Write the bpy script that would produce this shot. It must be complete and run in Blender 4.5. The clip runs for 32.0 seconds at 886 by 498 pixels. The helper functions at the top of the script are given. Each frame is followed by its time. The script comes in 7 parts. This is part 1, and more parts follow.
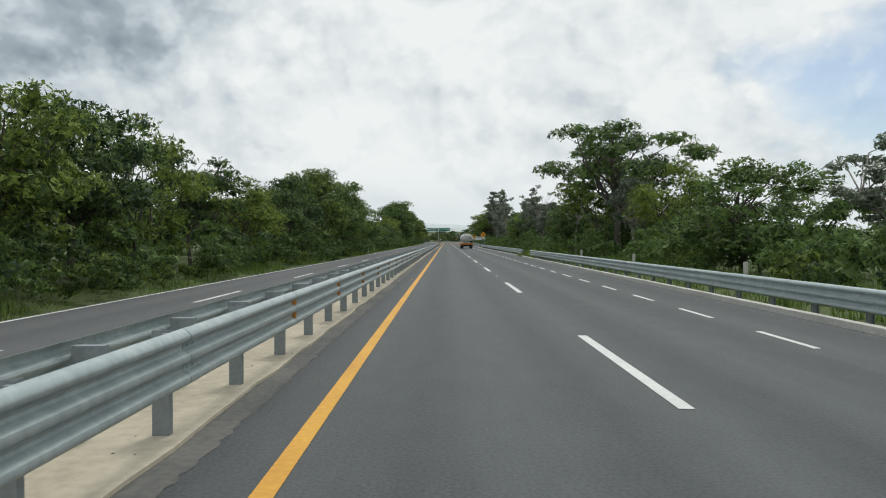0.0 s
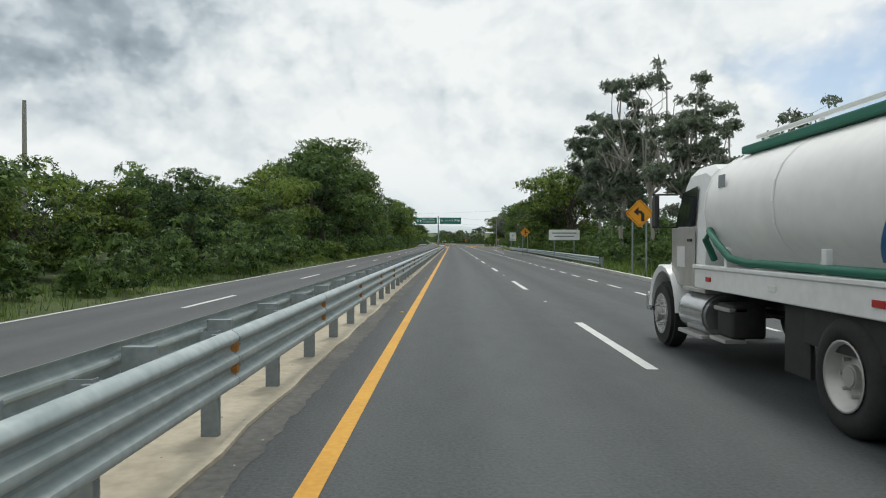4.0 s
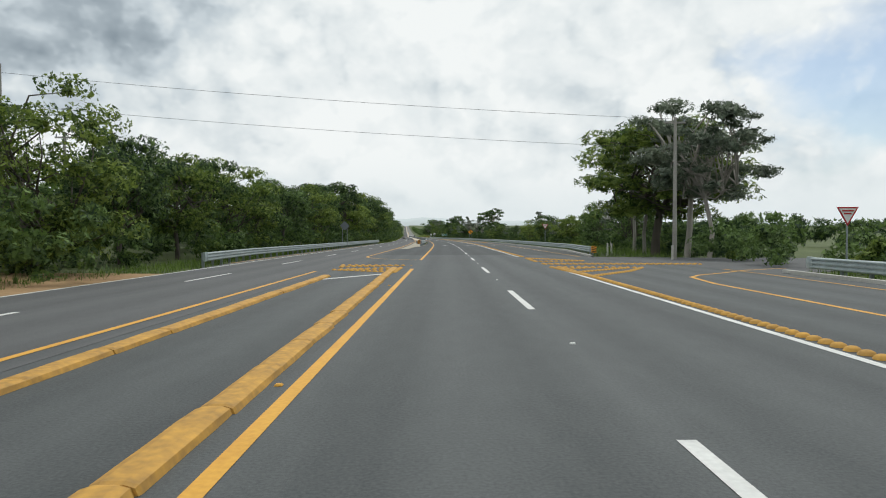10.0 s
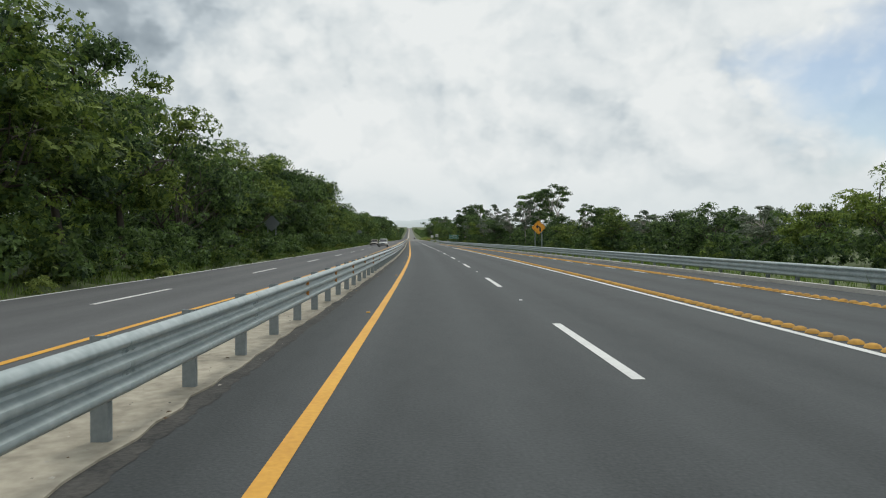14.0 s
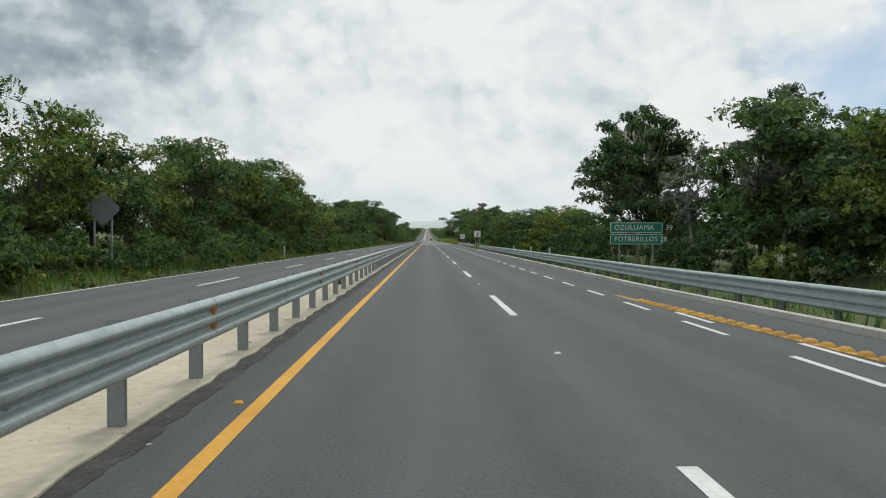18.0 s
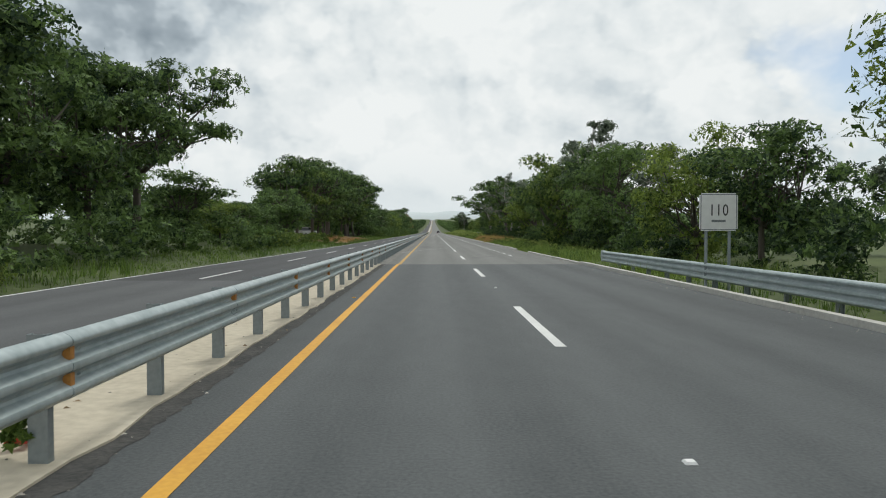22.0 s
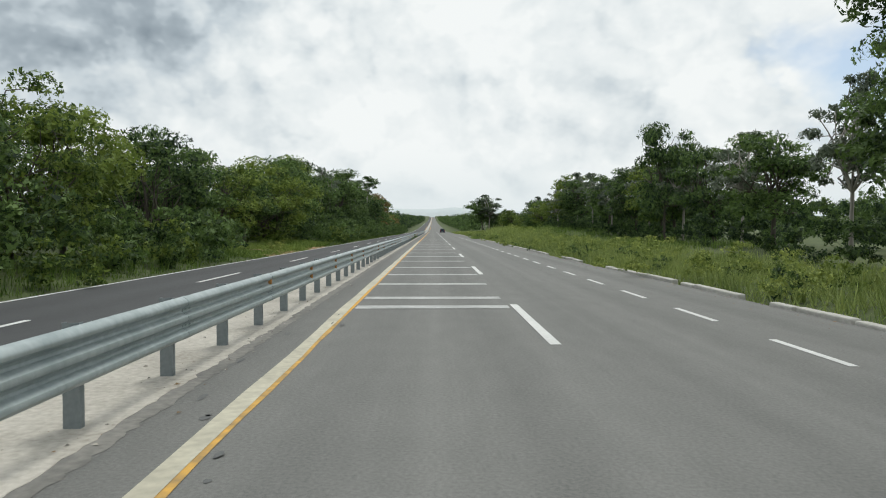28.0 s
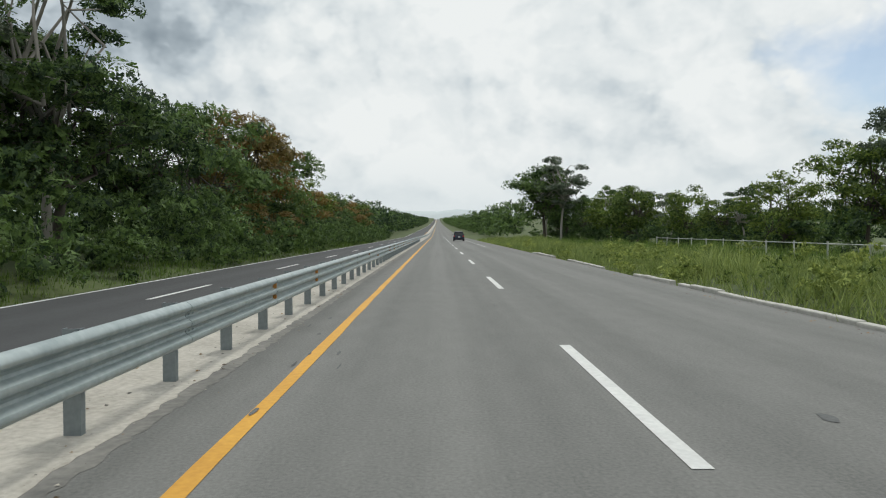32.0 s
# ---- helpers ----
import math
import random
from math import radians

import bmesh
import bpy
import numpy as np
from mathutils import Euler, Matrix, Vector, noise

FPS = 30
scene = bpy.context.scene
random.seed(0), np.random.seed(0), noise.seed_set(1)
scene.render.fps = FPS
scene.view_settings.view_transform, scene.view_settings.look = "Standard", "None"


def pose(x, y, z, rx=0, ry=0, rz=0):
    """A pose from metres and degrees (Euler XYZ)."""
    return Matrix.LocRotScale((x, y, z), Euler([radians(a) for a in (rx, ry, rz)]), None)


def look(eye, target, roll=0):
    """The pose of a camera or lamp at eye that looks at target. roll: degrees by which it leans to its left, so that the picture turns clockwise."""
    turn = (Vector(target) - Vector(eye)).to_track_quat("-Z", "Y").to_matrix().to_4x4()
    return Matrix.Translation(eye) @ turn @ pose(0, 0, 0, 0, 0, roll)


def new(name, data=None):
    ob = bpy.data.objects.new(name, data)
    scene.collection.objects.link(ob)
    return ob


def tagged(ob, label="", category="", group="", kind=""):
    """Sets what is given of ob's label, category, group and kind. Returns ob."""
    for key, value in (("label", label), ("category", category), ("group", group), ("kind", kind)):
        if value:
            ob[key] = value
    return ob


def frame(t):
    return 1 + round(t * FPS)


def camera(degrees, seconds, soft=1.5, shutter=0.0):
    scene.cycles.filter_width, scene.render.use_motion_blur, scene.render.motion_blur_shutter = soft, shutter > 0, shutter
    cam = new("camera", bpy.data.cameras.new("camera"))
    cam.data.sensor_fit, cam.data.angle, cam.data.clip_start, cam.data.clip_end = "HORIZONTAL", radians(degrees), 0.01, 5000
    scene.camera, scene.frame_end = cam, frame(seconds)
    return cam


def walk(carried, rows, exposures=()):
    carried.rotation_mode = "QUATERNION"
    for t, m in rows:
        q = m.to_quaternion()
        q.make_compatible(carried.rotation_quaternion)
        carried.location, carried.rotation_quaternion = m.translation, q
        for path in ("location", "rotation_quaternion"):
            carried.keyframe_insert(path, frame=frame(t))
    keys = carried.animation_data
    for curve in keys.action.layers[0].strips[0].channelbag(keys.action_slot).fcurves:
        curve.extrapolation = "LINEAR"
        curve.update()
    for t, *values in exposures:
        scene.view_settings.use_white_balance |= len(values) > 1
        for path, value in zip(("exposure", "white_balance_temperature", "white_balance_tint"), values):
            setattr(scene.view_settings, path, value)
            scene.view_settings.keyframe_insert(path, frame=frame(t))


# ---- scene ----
# The camera: carried in a car along the inner lane of a divided highway, about 126 km/h.
cam = camera(65.0, 32.0, soft=1.05, shutter=0.012)
PATH = [
    (0, 1.170, 3.10, 1.630, 89.302, 0.00, 0.233),
    (1, 1.140, 37.20, 1.630, 89.115, 0.00, 0.233),
    (2, 1.040, 71.30, 1.630, 89.348, 0.00, 0.466),
    (3, 0.900, 106.50, 1.630, 89.302, 0.00, 0.698),
    (4, 0.930, 141.50, 1.630, 89.441, 0.00, 0.698),
    (5.5, 1.200, 194.00, 1.630, 89.348, 0.00, 0.279),
    (7, 1.420, 246.50, 1.630, 89.255, 0.00, -0.047),
    (8, 1.600, 281.50, 1.630, 88.929, 0.00, -0.093),
    (9, 1.630, 316.50, 1.630, 88.743, 0.00, -0.093),
    (10, 1.580, 351.50, 1.630, 88.883, 0.00, 0.140),
    (11, 1.530, 386.50, 1.630, 88.790, 0.00, 0.186),
    (12, 1.450, 422.30, 1.630, 88.836, 0.00, 0.000),
    (13, 1.173, 458.11, 1.630, 88.790, 0.00, 0.283),
    (14, 0.255, 493.92, 1.630, 89.069, 0.00, 0.513),
    (15.5, -1.540, 547.62, 1.630, 89.348, 0.00, 1.254),
    (17, -4.323, 601.26, 1.630, 89.534, 0.00, 1.590),
    (18, -6.193, 637.01, 1.630, 89.162, 0.00, 1.962),
    (19, -8.017, 671.96, 1.630, 88.929, 0.00, 2.009),
    (20, -10.031, 706.90, 1.630, 89.069, 0.00, 2.056),
    (21, -12.025, 741.85, 1.630, 88.836, 0.00, 2.428),
    (22, -14.118, 776.78, 1.630, 88.510, 0.00, 2.428),
    (23, -16.132, 811.73, 1.630, 87.813, 0.00, 2.614),
    (24, -18.206, 846.66, 1.630, 87.813, 0.00, 2.474),
    (25.5, -21.117, 899.08, 1.630, 87.952, 0.00, 2.428),
    (27, -24.038, 951.50, 1.630, 88.138, 0.00, 2.428),
    (28, -26.012, 986.45, 1.630, 88.324, 0.00, 2.428),
    (29, -27.996, 1021.39, 1.630, 88.231, 0.00, 2.428),
    (30, -29.970, 1056.33, 1.630, 88.510, 0.00, 2.614),
    (31, -32.004, 1091.28, 1.630, 88.464, 0.00, 2.707),
    (32, -34.078, 1126.21, 1.630, 88.557, 0.00, 2.800),
]
walk(cam, [(t, pose(x, y, z, rx, ry, rz)) for t, x, y, z, rx, ry, rz in PATH],
     [(t, stops, 6320, 7) for t, stops in ((0, -0.09), (3, -0.05), (7, -0.03), (11, -0.03), (12, -0.13), (14, -0.16), (18, -0.13), (20, -0.11), (24, -0.06), (28, -0.02), (30, -0.08), (32, -0.11))])

# ---- daylight: bright broken overcast, a veiled sun high ahead ----
world = bpy.data.worlds.new("sky")
scene.world = world
world.use_nodes = True
wn, wl = world.node_tree.nodes, world.node_tree.links
wn.clear()


def wnode(kind, **values):
    n = wn.new(kind)
    for k, v in values.items():
        n.inputs[k].default_value = v
    return n


w_out = wn.new("ShaderNodeOutputWorld")
w_sky = wn.new("ShaderNodeTexSky")
w_sky.sky_type, w_sky.sun_disc = "NISHITA", False
w_sky.sun_elevation, w_sky.sun_rotation = radians(58), radians(12)
w_bg_sky = wnode("ShaderNodeBackground", Strength=0.11)
wl.new(w_sky.outputs[0], w_bg_sky.inputs[0])
# clouds: heaped puffs by direction, flattened a little; lit tops and grey bases from the slope of the same noise
w_co = wn.new("ShaderNodeTexCoord")
w_dir = w_co.outputs["Generated"]


def w_math(op, a, b=None, c=None):
    n = wn.new("ShaderNodeMath")
    n.operation = op
    for k, v in enumerate((a, b, c)):
        if v is None:
            continue
        if isinstance(v, (int, float)):
            n.inputs[k].default_value = v
        else:
            wl.new(v, n.inputs[k])
    return n.outputs[0]


def w_noise(scale, detail, rough, shift=(0, 0, 0), distortion=0.0, squash=1.35):
    m = wn.new("ShaderNodeMapping")
    m.inputs["Scale"].default_value = (1, 1, squash)
    m.inputs["Location"].default_value = shift
    wl.new(w_dir, m.inputs[0])
    n = wnode("ShaderNodeTexNoise", Scale=scale, Detail=detail, Roughness=rough, Distortion=distortion)
    wl.new(m.outputs[0], n.inputs["Vector"])
    return n.outputs[0]


def w_spot(place, near, far, amount):
    v = wn.new("ShaderNodeVectorMath")
    v.operation = "DISTANCE"
    v.inputs[1].default_value = place
    wl.new(w_dir, v.inputs[0])
    r = wn.new("ShaderNodeMapRange")
    r.interpolation_type = "SMOOTHSTEP"
    r.inputs["From Min"].default_value, r.inputs["From Max"].default_value = near, far
    r.inputs["To Min"].default_value, r.inputs["To Max"].default_value = amount, 0.0
    wl.new(v.outputs["Value"], r.inputs[0])
    return r.outputs[0]


def w_ramp(value, stops):
    n = wn.new("ShaderNodeValToRGB")
    els = n.color_ramp.elements
    while len(els) < len(stops):
        els.new(0.5)
    for e, (p, c) in zip(els, stops):
        e.position, e.color = p, (*c, 1)
    wl.new(value, n.inputs[0])
    return n.outputs[0]


w_sep = wn.new("ShaderNodeSeparateXYZ")
wl.new(w_dir, w_sep.inputs[0])
w_abs = w_math("ABSOLUTE", w_sep.outputs["Z"])
CLOUD_AT = (3.37, 1.74, 0.2)


def w_billow(scale, shift, squash=1.25):
    """Rounded heaps: smooth cells, bent a little by noise."""
    m = wn.new("ShaderNodeMapping")
    m.inputs["Scale"].default_value = (1, 1, squash)
    m.inputs["Location"].default_value = shift
    wl.new(w_dir, m.inputs[0])
    bend = wnode("ShaderNodeTexNoise", Scale=4.0, Detail=5.0, Roughness=0.6)
    wl.new(m.outputs[0], bend.inputs["Vector"])
    add = wn.new("ShaderNodeVectorMath")
    add.operation = "MULTIPLY_ADD"
    add.inputs[1].default_value = (0.22, 0.22, 0.22)
    wl.new(bend.outputs["Color"], add.inputs[0]), wl.new(m.outputs[0], add.inputs[2])
    cell = wn.new("ShaderNodeTexVoronoi")
    cell.feature = "SMOOTH_F1"
    cell.normalize = True
    for k, v in (("Scale", scale), ("Detail", 3.0), ("Roughness", 0.5), ("Smoothness", 0.7)):
        cell.inputs[k].default_value = v
    wl.new(add.outputs[0], cell.inputs["Vector"])
    return w_math("SUBTRACT", 1.0, cell.outputs["Distance"])


w_puff = w_billow(6.5, CLOUD_AT)
w_puff_up = w_billow(6.5, (CLOUD_AT[0] + 0.012, CLOUD_AT[1], CLOUD_AT[2] + 0.030))
w_mass = w_noise(2.7, 6.0, 0.50, (0.9, 4.2, 1.3), 0.1, 1.5)
w_relief = w_math("SUBTRACT", w_puff, w_puff_up)
w_body = w_math("MULTIPLY_ADD", w_puff, 0.46, w_math("MULTIPLY", w_mass, 0.34))
w_body = w_math("ADD", w_body, 0.062)
# a heavy grey cloud high on the left with a ragged edge, the brightest part over the road
for place, near, far, amount in (((-0.52, 0.79, 0.34), 0.12, 0.32, -0.20), ((-0.40, 0.87, 0.29), 0.02, 0.16, -0.07), ((-0.20, 0.93, 0.31), 0.02, 0.14, -0.035), ((0.03, 0.975, 0.16), 0.05, 0.35, 0.03), ((0.06, 0.92, 0.38), 0.03, 0.20, -0.04)):
    w_body = w_math("ADD", w_body, w_spot(place, near, far, amount))
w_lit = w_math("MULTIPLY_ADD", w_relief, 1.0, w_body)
w_colour = w_ramp(w_lit, [(0.22, (0.27, 0.315, 0.355)), (0.33, (0.40, 0.45, 0.49)), (0.41, (0.59, 0.64, 0.675)), (0.47, (0.715, 0.75, 0.765)), (0.54, (0.83, 0.85, 0.85)), (0.64, (0.94, 0.94, 0.925))])
w_open = w_math("ADD", w_math("MULTIPLY_ADD", w_puff, 0.45, w_math("MULTIPLY_ADD", w_mass, 0.38, -0.02)), w_spot((0.50, 0.83, 0.25), 0.06, 0.30, -0.14))
w_gap0 = w_ramp(w_open, [(0.33, (0.75, 0.75, 0.75)), (0.40, (0, 0, 0))])
# towards the horizon the clouds close to an even pale veil
w_hz = wn.new("ShaderNodeMapRange")
w_hz.interpolation_type = "SMOOTHSTEP"
w_hz.inputs["From Min"].default_value, w_hz.inputs["From Max"].default_value = 0.0, 0.13
wl.new(w_abs, w_hz.inputs[0])
w_mixh = wn.new("ShaderNodeMix")
w_mixh.data_type = "RGBA"
w_mixh.inputs[6].default_value = (0.79, 0.825, 0.83, 1)
wl.new(w_hz.outputs[0], w_mixh.inputs[0]), wl.new(w_colour, w_mixh.inputs[7])
w_bg = wnode("ShaderNodeBackground", Strength=1.0)
wl.new(w_mixh.outputs[2], w_bg.inputs[0])
w_mix = wn.new("ShaderNodeMixShader")
wl.new(w_math("MULTIPLY", w_gap0, w_hz.outputs[0]), w_mix.inputs[0]), wl.new(w_bg.outputs[0], w_mix.inputs[1]), wl.new(w_bg_sky.outputs[0], w_mix.inputs[2])
wl.new(w_mix.outputs[0], w_out.inputs[0])

sun = new("sun", bpy.data.lights.new("sun", "SUN"))
sun.data.energy, sun.data.angle, sun.data.color = 1.5, radians(14), (1.0, 0.95, 0.87)
sun.matrix_world = look((12, 50, 90), (0, 0, 0))

# ---- materials ----
def material(name, dark, light, rough=0.7, metal=0.0, fine=40.0, broad=0.6, bump=0.0, stretch=(1, 1, 1), island=0.0, thin=0.0, per_object=0.0, sprig=0.0, cover=0.60):
    """Two scales of noise between a dark and a light tone; bump from the fine one; thin: light that passes through leaves;
    sprig: leaves to the metre on a sprig, with open gaps between them."""
    m = bpy.data.materials.new(name)
    m.use_nodes = True
    n, l = m.node_tree.nodes, m.node_tree.links
    b = n["Principled BSDF"]
    b.inputs["Roughness"].default_value, b.inputs["Metallic"].default_value = rough, metal
    co = n.new("ShaderNodeTexCoord")
    mp = n.new("ShaderNodeMapping")
    mp.inputs["Scale"].default_value = stretch
    l.new(n.new("ShaderNodeNewGeometry").outputs["Position"] if sprig else co.outputs["Object"], mp.inputs[0])
    a, c = n.new("ShaderNodeTexNoise"), n.new("ShaderNodeTexNoise")
    a.inputs["Scale"].default_value, a.inputs["Detail"].default_value = fine, 4
    c.inputs["Scale"].default_value, c.inputs["Detail"].default_value = broad, 5
    l.new(mp.outputs[0], a.inputs["Vector"]), l.new(mp.outputs[0], c.inputs["Vector"])
    s = n.new("ShaderNodeMath")
    s.operation = "MULTIPLY_ADD"
    s.inputs[1].default_value = 0.45
    l.new(a.outputs[0], s.inputs[0])
    k = n.new("ShaderNodeMath")
    k.operation = "MULTIPLY"
    k.inputs[1].default_value = 0.55
    l.new(c.outputs[0], k.inputs[0]), l.new(k.outputs[0], s.inputs[2])
    value = s.outputs[0]
    if island or per_object:
        src = n.new("ShaderNodeNewGeometry").outputs["Random Per Island"] if island else n.new("ShaderNodeObjectInfo").outputs["Random"]
        q = n.new("ShaderNodeMath")
        q.operation = "MULTIPLY_ADD"
        q.inputs[1].default_value = island or per_object
        sh = n.new("ShaderNodeMath")
        sh.operation = "SUBTRACT"
        sh.inputs[1].default_value = (island or per_object) / 2
        l.new(value, sh.inputs[0])
        l.new(src, q.inputs[0]), l.new(sh.outputs[0], q.inputs[2])
        value = q.outputs[0]
    if sprig:
        where = n.new("ShaderNodeNewGeometry").outputs["Position"]
        cell = n.new("ShaderNodeTexVoronoi")
        cell.inputs["Scale"].default_value = sprig
        l.new(where, cell.inputs["Vector"])
        tint = n.new("ShaderNodeMath")
        tint.operation = "MULTIPLY_ADD"
        tint.inputs[1].default_value = 0.22
        l.new(cell.outputs["Color"], tint.inputs[0]), l.new(value, tint.inputs[2])
        low = n.new("ShaderNodeMath")
        low.operation = "SUBTRACT"
        low.inputs[1].default_value = 0.11 + 0.11
        own = n.new("ShaderNodeMath")
        own.operation = "MULTIPLY_ADD"
        own.inputs[1].default_value = 0.22
        l.new(n.new("ShaderNodeObjectInfo").outputs["Random"], own.inputs[0]), l.new(tint.outputs[0], own.inputs[2])
        l.new(own.outputs[0], low.inputs[0])
        value = low.outputs[0]
    r = n.new("ShaderNodeValToRGB")
    r.color_ramp.elements[0].position, r.color_ramp.elements[1].position = 0.3, 0.7
    r.color_ramp.elements[0].color, r.color_ramp.elements[1].color = (*dark, 1), (*light, 1)
    l.new(value, r.inputs[0])
    l.new(r.outputs[0], b.inputs["Base Color"])
    if bump:
        u = n.new("ShaderNodeBump")
        u.inputs["Strength"].default_value, u.inputs["Distance"].default_value = bump, 0.02
        l.new(a.outputs[0], u.inputs["Height"]), l.new(u.outputs[0], b.inputs["Normal"])
    if thin:
        tr = n.new("ShaderNodeBsdfTranslucent")
        mx = n.new("ShaderNodeMixShader")
        mx.inputs[0].default_value = thin
        l.new(r.outputs[0], tr.inputs[0]), l.new(b.outputs[0], mx.inputs[1]), l.new(tr.outputs[0], mx.inputs[2])
        l.new(mx.outputs[0], n["Material Output"].inputs[0])
        if sprig:
            gap = n.new("ShaderNodeMath")
            gap.operation = "GREATER_THAN"
            gap.inputs[1].default_value = cover
            l.new(cell.outputs["Distance"], gap.inputs[0])
            clear = n.new("ShaderNodeBsdfTransparent")
            both = n.new("ShaderNodeMixShader")
            l.new(gap.outputs[0], both.inputs[0]), l.new(mx.outputs[0], both.inputs[1]), l.new(clear.outputs[0], both.inputs[2])
            l.new(both.outputs[0], n["Material Output"].inputs[0])
    return m


def plain(name, colour, rough=0.5, metal=0.0, **more):
    d = tuple(v * 0.86 for v in colour)
    u = tuple(min(1, v * 1.1) for v in colour)
    return material(name, d, u, rough, metal, **more)


def asphalt(name, dark, light, rough, speck=0.5, streak=0.14, tracks=0.10):
    """Asphalt in lane coordinates: stone speckle, patches, long streaks, and two wheel tracks to a lane polished darker."""
    m = bpy.data.materials.new(name)
    m.use_nodes = True
    n, l = m.node_tree.nodes, m.node_tree.links
    b = n["Principled BSDF"]
    b.inputs["Roughness"].default_value = rough
    co = n.new("ShaderNodeUVMap")
    co.uv_map = "lane"
    total = None
    height = None

    def mul_add(a, k, c):
        q = n.new("ShaderNodeMath")
        q.operation = "MULTIPLY_ADD"
        for i, v in enumerate((a, k, c)):
            if isinstance(v, (int, float)):
                q.inputs[i].default_value = v
            elif v is not None:
                l.new(v, q.inputs[i])
        return q.outputs[0]

    for scale, detail, weight, stretch in ((30.0, 3, 0.44 * speck * 2, (1, 1, 1)), (3.1, 6, 0.16, (1, 0.35, 1)), (1.5, 5, streak, (1.6, 0.02, 1)), (0.16, 5, 0.16, (1, 0.35, 1)), (120.0, 1, 0.22, (1, 1, 1))):
        mp = n.new("ShaderNodeMapping")
        mp.inputs["Scale"].default_value = stretch
        l.new(co.outputs[0], mp.inputs[0])
        t = n.new("ShaderNodeTexNoise")
        t.inputs["Scale"].default_value, t.inputs["Detail"].default_value = scale, detail
        l.new(mp.outputs[0], t.inputs["Vector"])
        height = height or t
        total = mul_add(t.outputs[0], weight, total if total else 0.0)
    parts_ = n.new("ShaderNodeSeparateXYZ")
    l.new(co.outputs[0], parts_.inputs[0])
    wave = n.new("ShaderNodeMath")
    wave.operation = "COSINE"
    l.new(mul_add(parts_.outputs[0], 2 * math.pi / 1.73, -2 * math.pi * 0.9 / 1.73), wave.inputs[0])
    total = mul_add(wave.outputs[0], -0.5 * tracks, total)
    r = n.new("ShaderNodeValToRGB")
    r.color_ramp.elements[0].position, r.color_ramp.elements[1].position = 0.35, 0.75
    r.color_ramp.elements[0].color, r.color_ramp.elements[1].color = (*dark, 1), (*light, 1)
    l.new(total, r.inputs[0]), l.new(r.outputs[0], b.inputs["Base Color"])
    u = n.new("ShaderNodeBump")
    u.inputs["Strength"].default_value, u.inputs["Distance"].default_value = 0.4, 0.012
    l.new(height.outputs[0], u.inputs["Height"]), l.new(u.outputs[0], b.inputs["Normal"])
    return m


ASPHALT = asphalt("asphalt_dark", (0.030, 0.036, 0.039), (0.104, 0.113, 0.116), 0.82)
ASPHALT_MID = asphalt("asphalt_dark_smudged", (0.014, 0.019, 0.021), (0.062, 0.070, 0.074), 0.82)
ASPHALT_OLD = asphalt("asphalt_worn_grey", (0.083, 0.086, 0.082), (0.206, 0.207, 0.197), 0.88, streak=0.22, tracks=0.07)
ASPHALT_OPP = asphalt("asphalt_grey", (0.052, 0.056, 0.059), (0.122, 0.126, 0.130), 0.86)
ASPHALT_NEW = asphalt("asphalt_fresh", (0.026, 0.027, 0.030), (0.066, 0.069, 0.073), 0.8)
PATCH = asphalt("asphalt_repair", (0.034, 0.038, 0.041), (0.098, 0.104, 0.107), 0.82)
CONCRETE = material("concrete_pale", (0.38, 0.335, 0.255), (0.62, 0.56, 0.44), 0.92, fine=9, broad=0.45, bump=0.3)
CONCRETE_DIRTY = material("concrete_stained", (0.20, 0.18, 0.14), (0.50, 0.46, 0.37), 0.92, fine=7, broad=0.9, bump=0.4)
GRAVEL = material("gravel_pale", (0.30, 0.28, 0.24), (0.62, 0.59, 0.53), 0.95, fine=14, broad=0.7, bump=0.8)
GRAVEL_GREY = material("gravel_dusty_grey", (0.13, 0.13, 0.122), (0.36, 0.35, 0.32), 0.95, fine=11, broad=0.9, bump=0.8)
CRUMB = material("asphalt_crumbs", (0.012, 0.014, 0.015), (0.085, 0.082, 0.075), 0.95, fine=16, broad=2.2, bump=0.8)
KERB = material("kerb_concrete", (0.38, 0.37, 0.34), (0.62, 0.61, 0.57), 0.9, fine=12, broad=0.5, bump=0.3)
YELLOW = material("road_paint_yellow", (0.54, 0.265, 0.028), (0.74, 0.405, 0.048), 0.7, fine=16, broad=0.7, bump=0.15)
YELLOW_OLD = material("road_paint_yellow_worn", (0.27, 0.155, 0.045), (0.67, 0.37, 0.06), 0.8, fine=10, broad=1.3, bump=0.15)
YELLOW_PATCHY = material("road_paint_yellow_patchy", (0.17, 0.15, 0.10), (0.86, 0.47, 0.055), 0.75, fine=7, broad=1.6, bump=0.15)
WHITE = material("road_paint_white", (0.50, 0.51, 0.50), (0.76, 0.77, 0.75), 0.7, fine=14, broad=0.8, bump=0.15)
WHITE_OLD = material("road_paint_white_worn", (0.26, 0.265, 0.26), (0.56, 0.57, 0.56), 0.8, fine=9, broad=1.2, bump=0.1)
GALV = material("galvanised_steel", (0.23, 0.285, 0.295), (0.44, 0.50, 0.505), 0.44, 0.22, fine=12, broad=1.6, bump=0.08, stretch=(1, 1, 0.35))
GALV_POST = material("galvanised_post", (0.19, 0.22, 0.235), (0.32, 0.36, 0.37), 0.55, 0.25, fine=18, broad=1.5, bump=0.05)
RUST = material("rusty_orange_tab", (0.30, 0.11, 0.03), (0.62, 0.30, 0.06), 0.6, fine=30, broad=4)
GROUND = material("grassy_ground", (0.035, 0.055, 0.014), (0.10, 0.13, 0.036), 0.95, fine=3.5, broad=0.12, bump=0.6)
DRY = material("dry_earth", (0.22, 0.13, 0.06), (0.42, 0.28, 0.14), 0.95, fine=6, broad=0.5, bump=0.5)
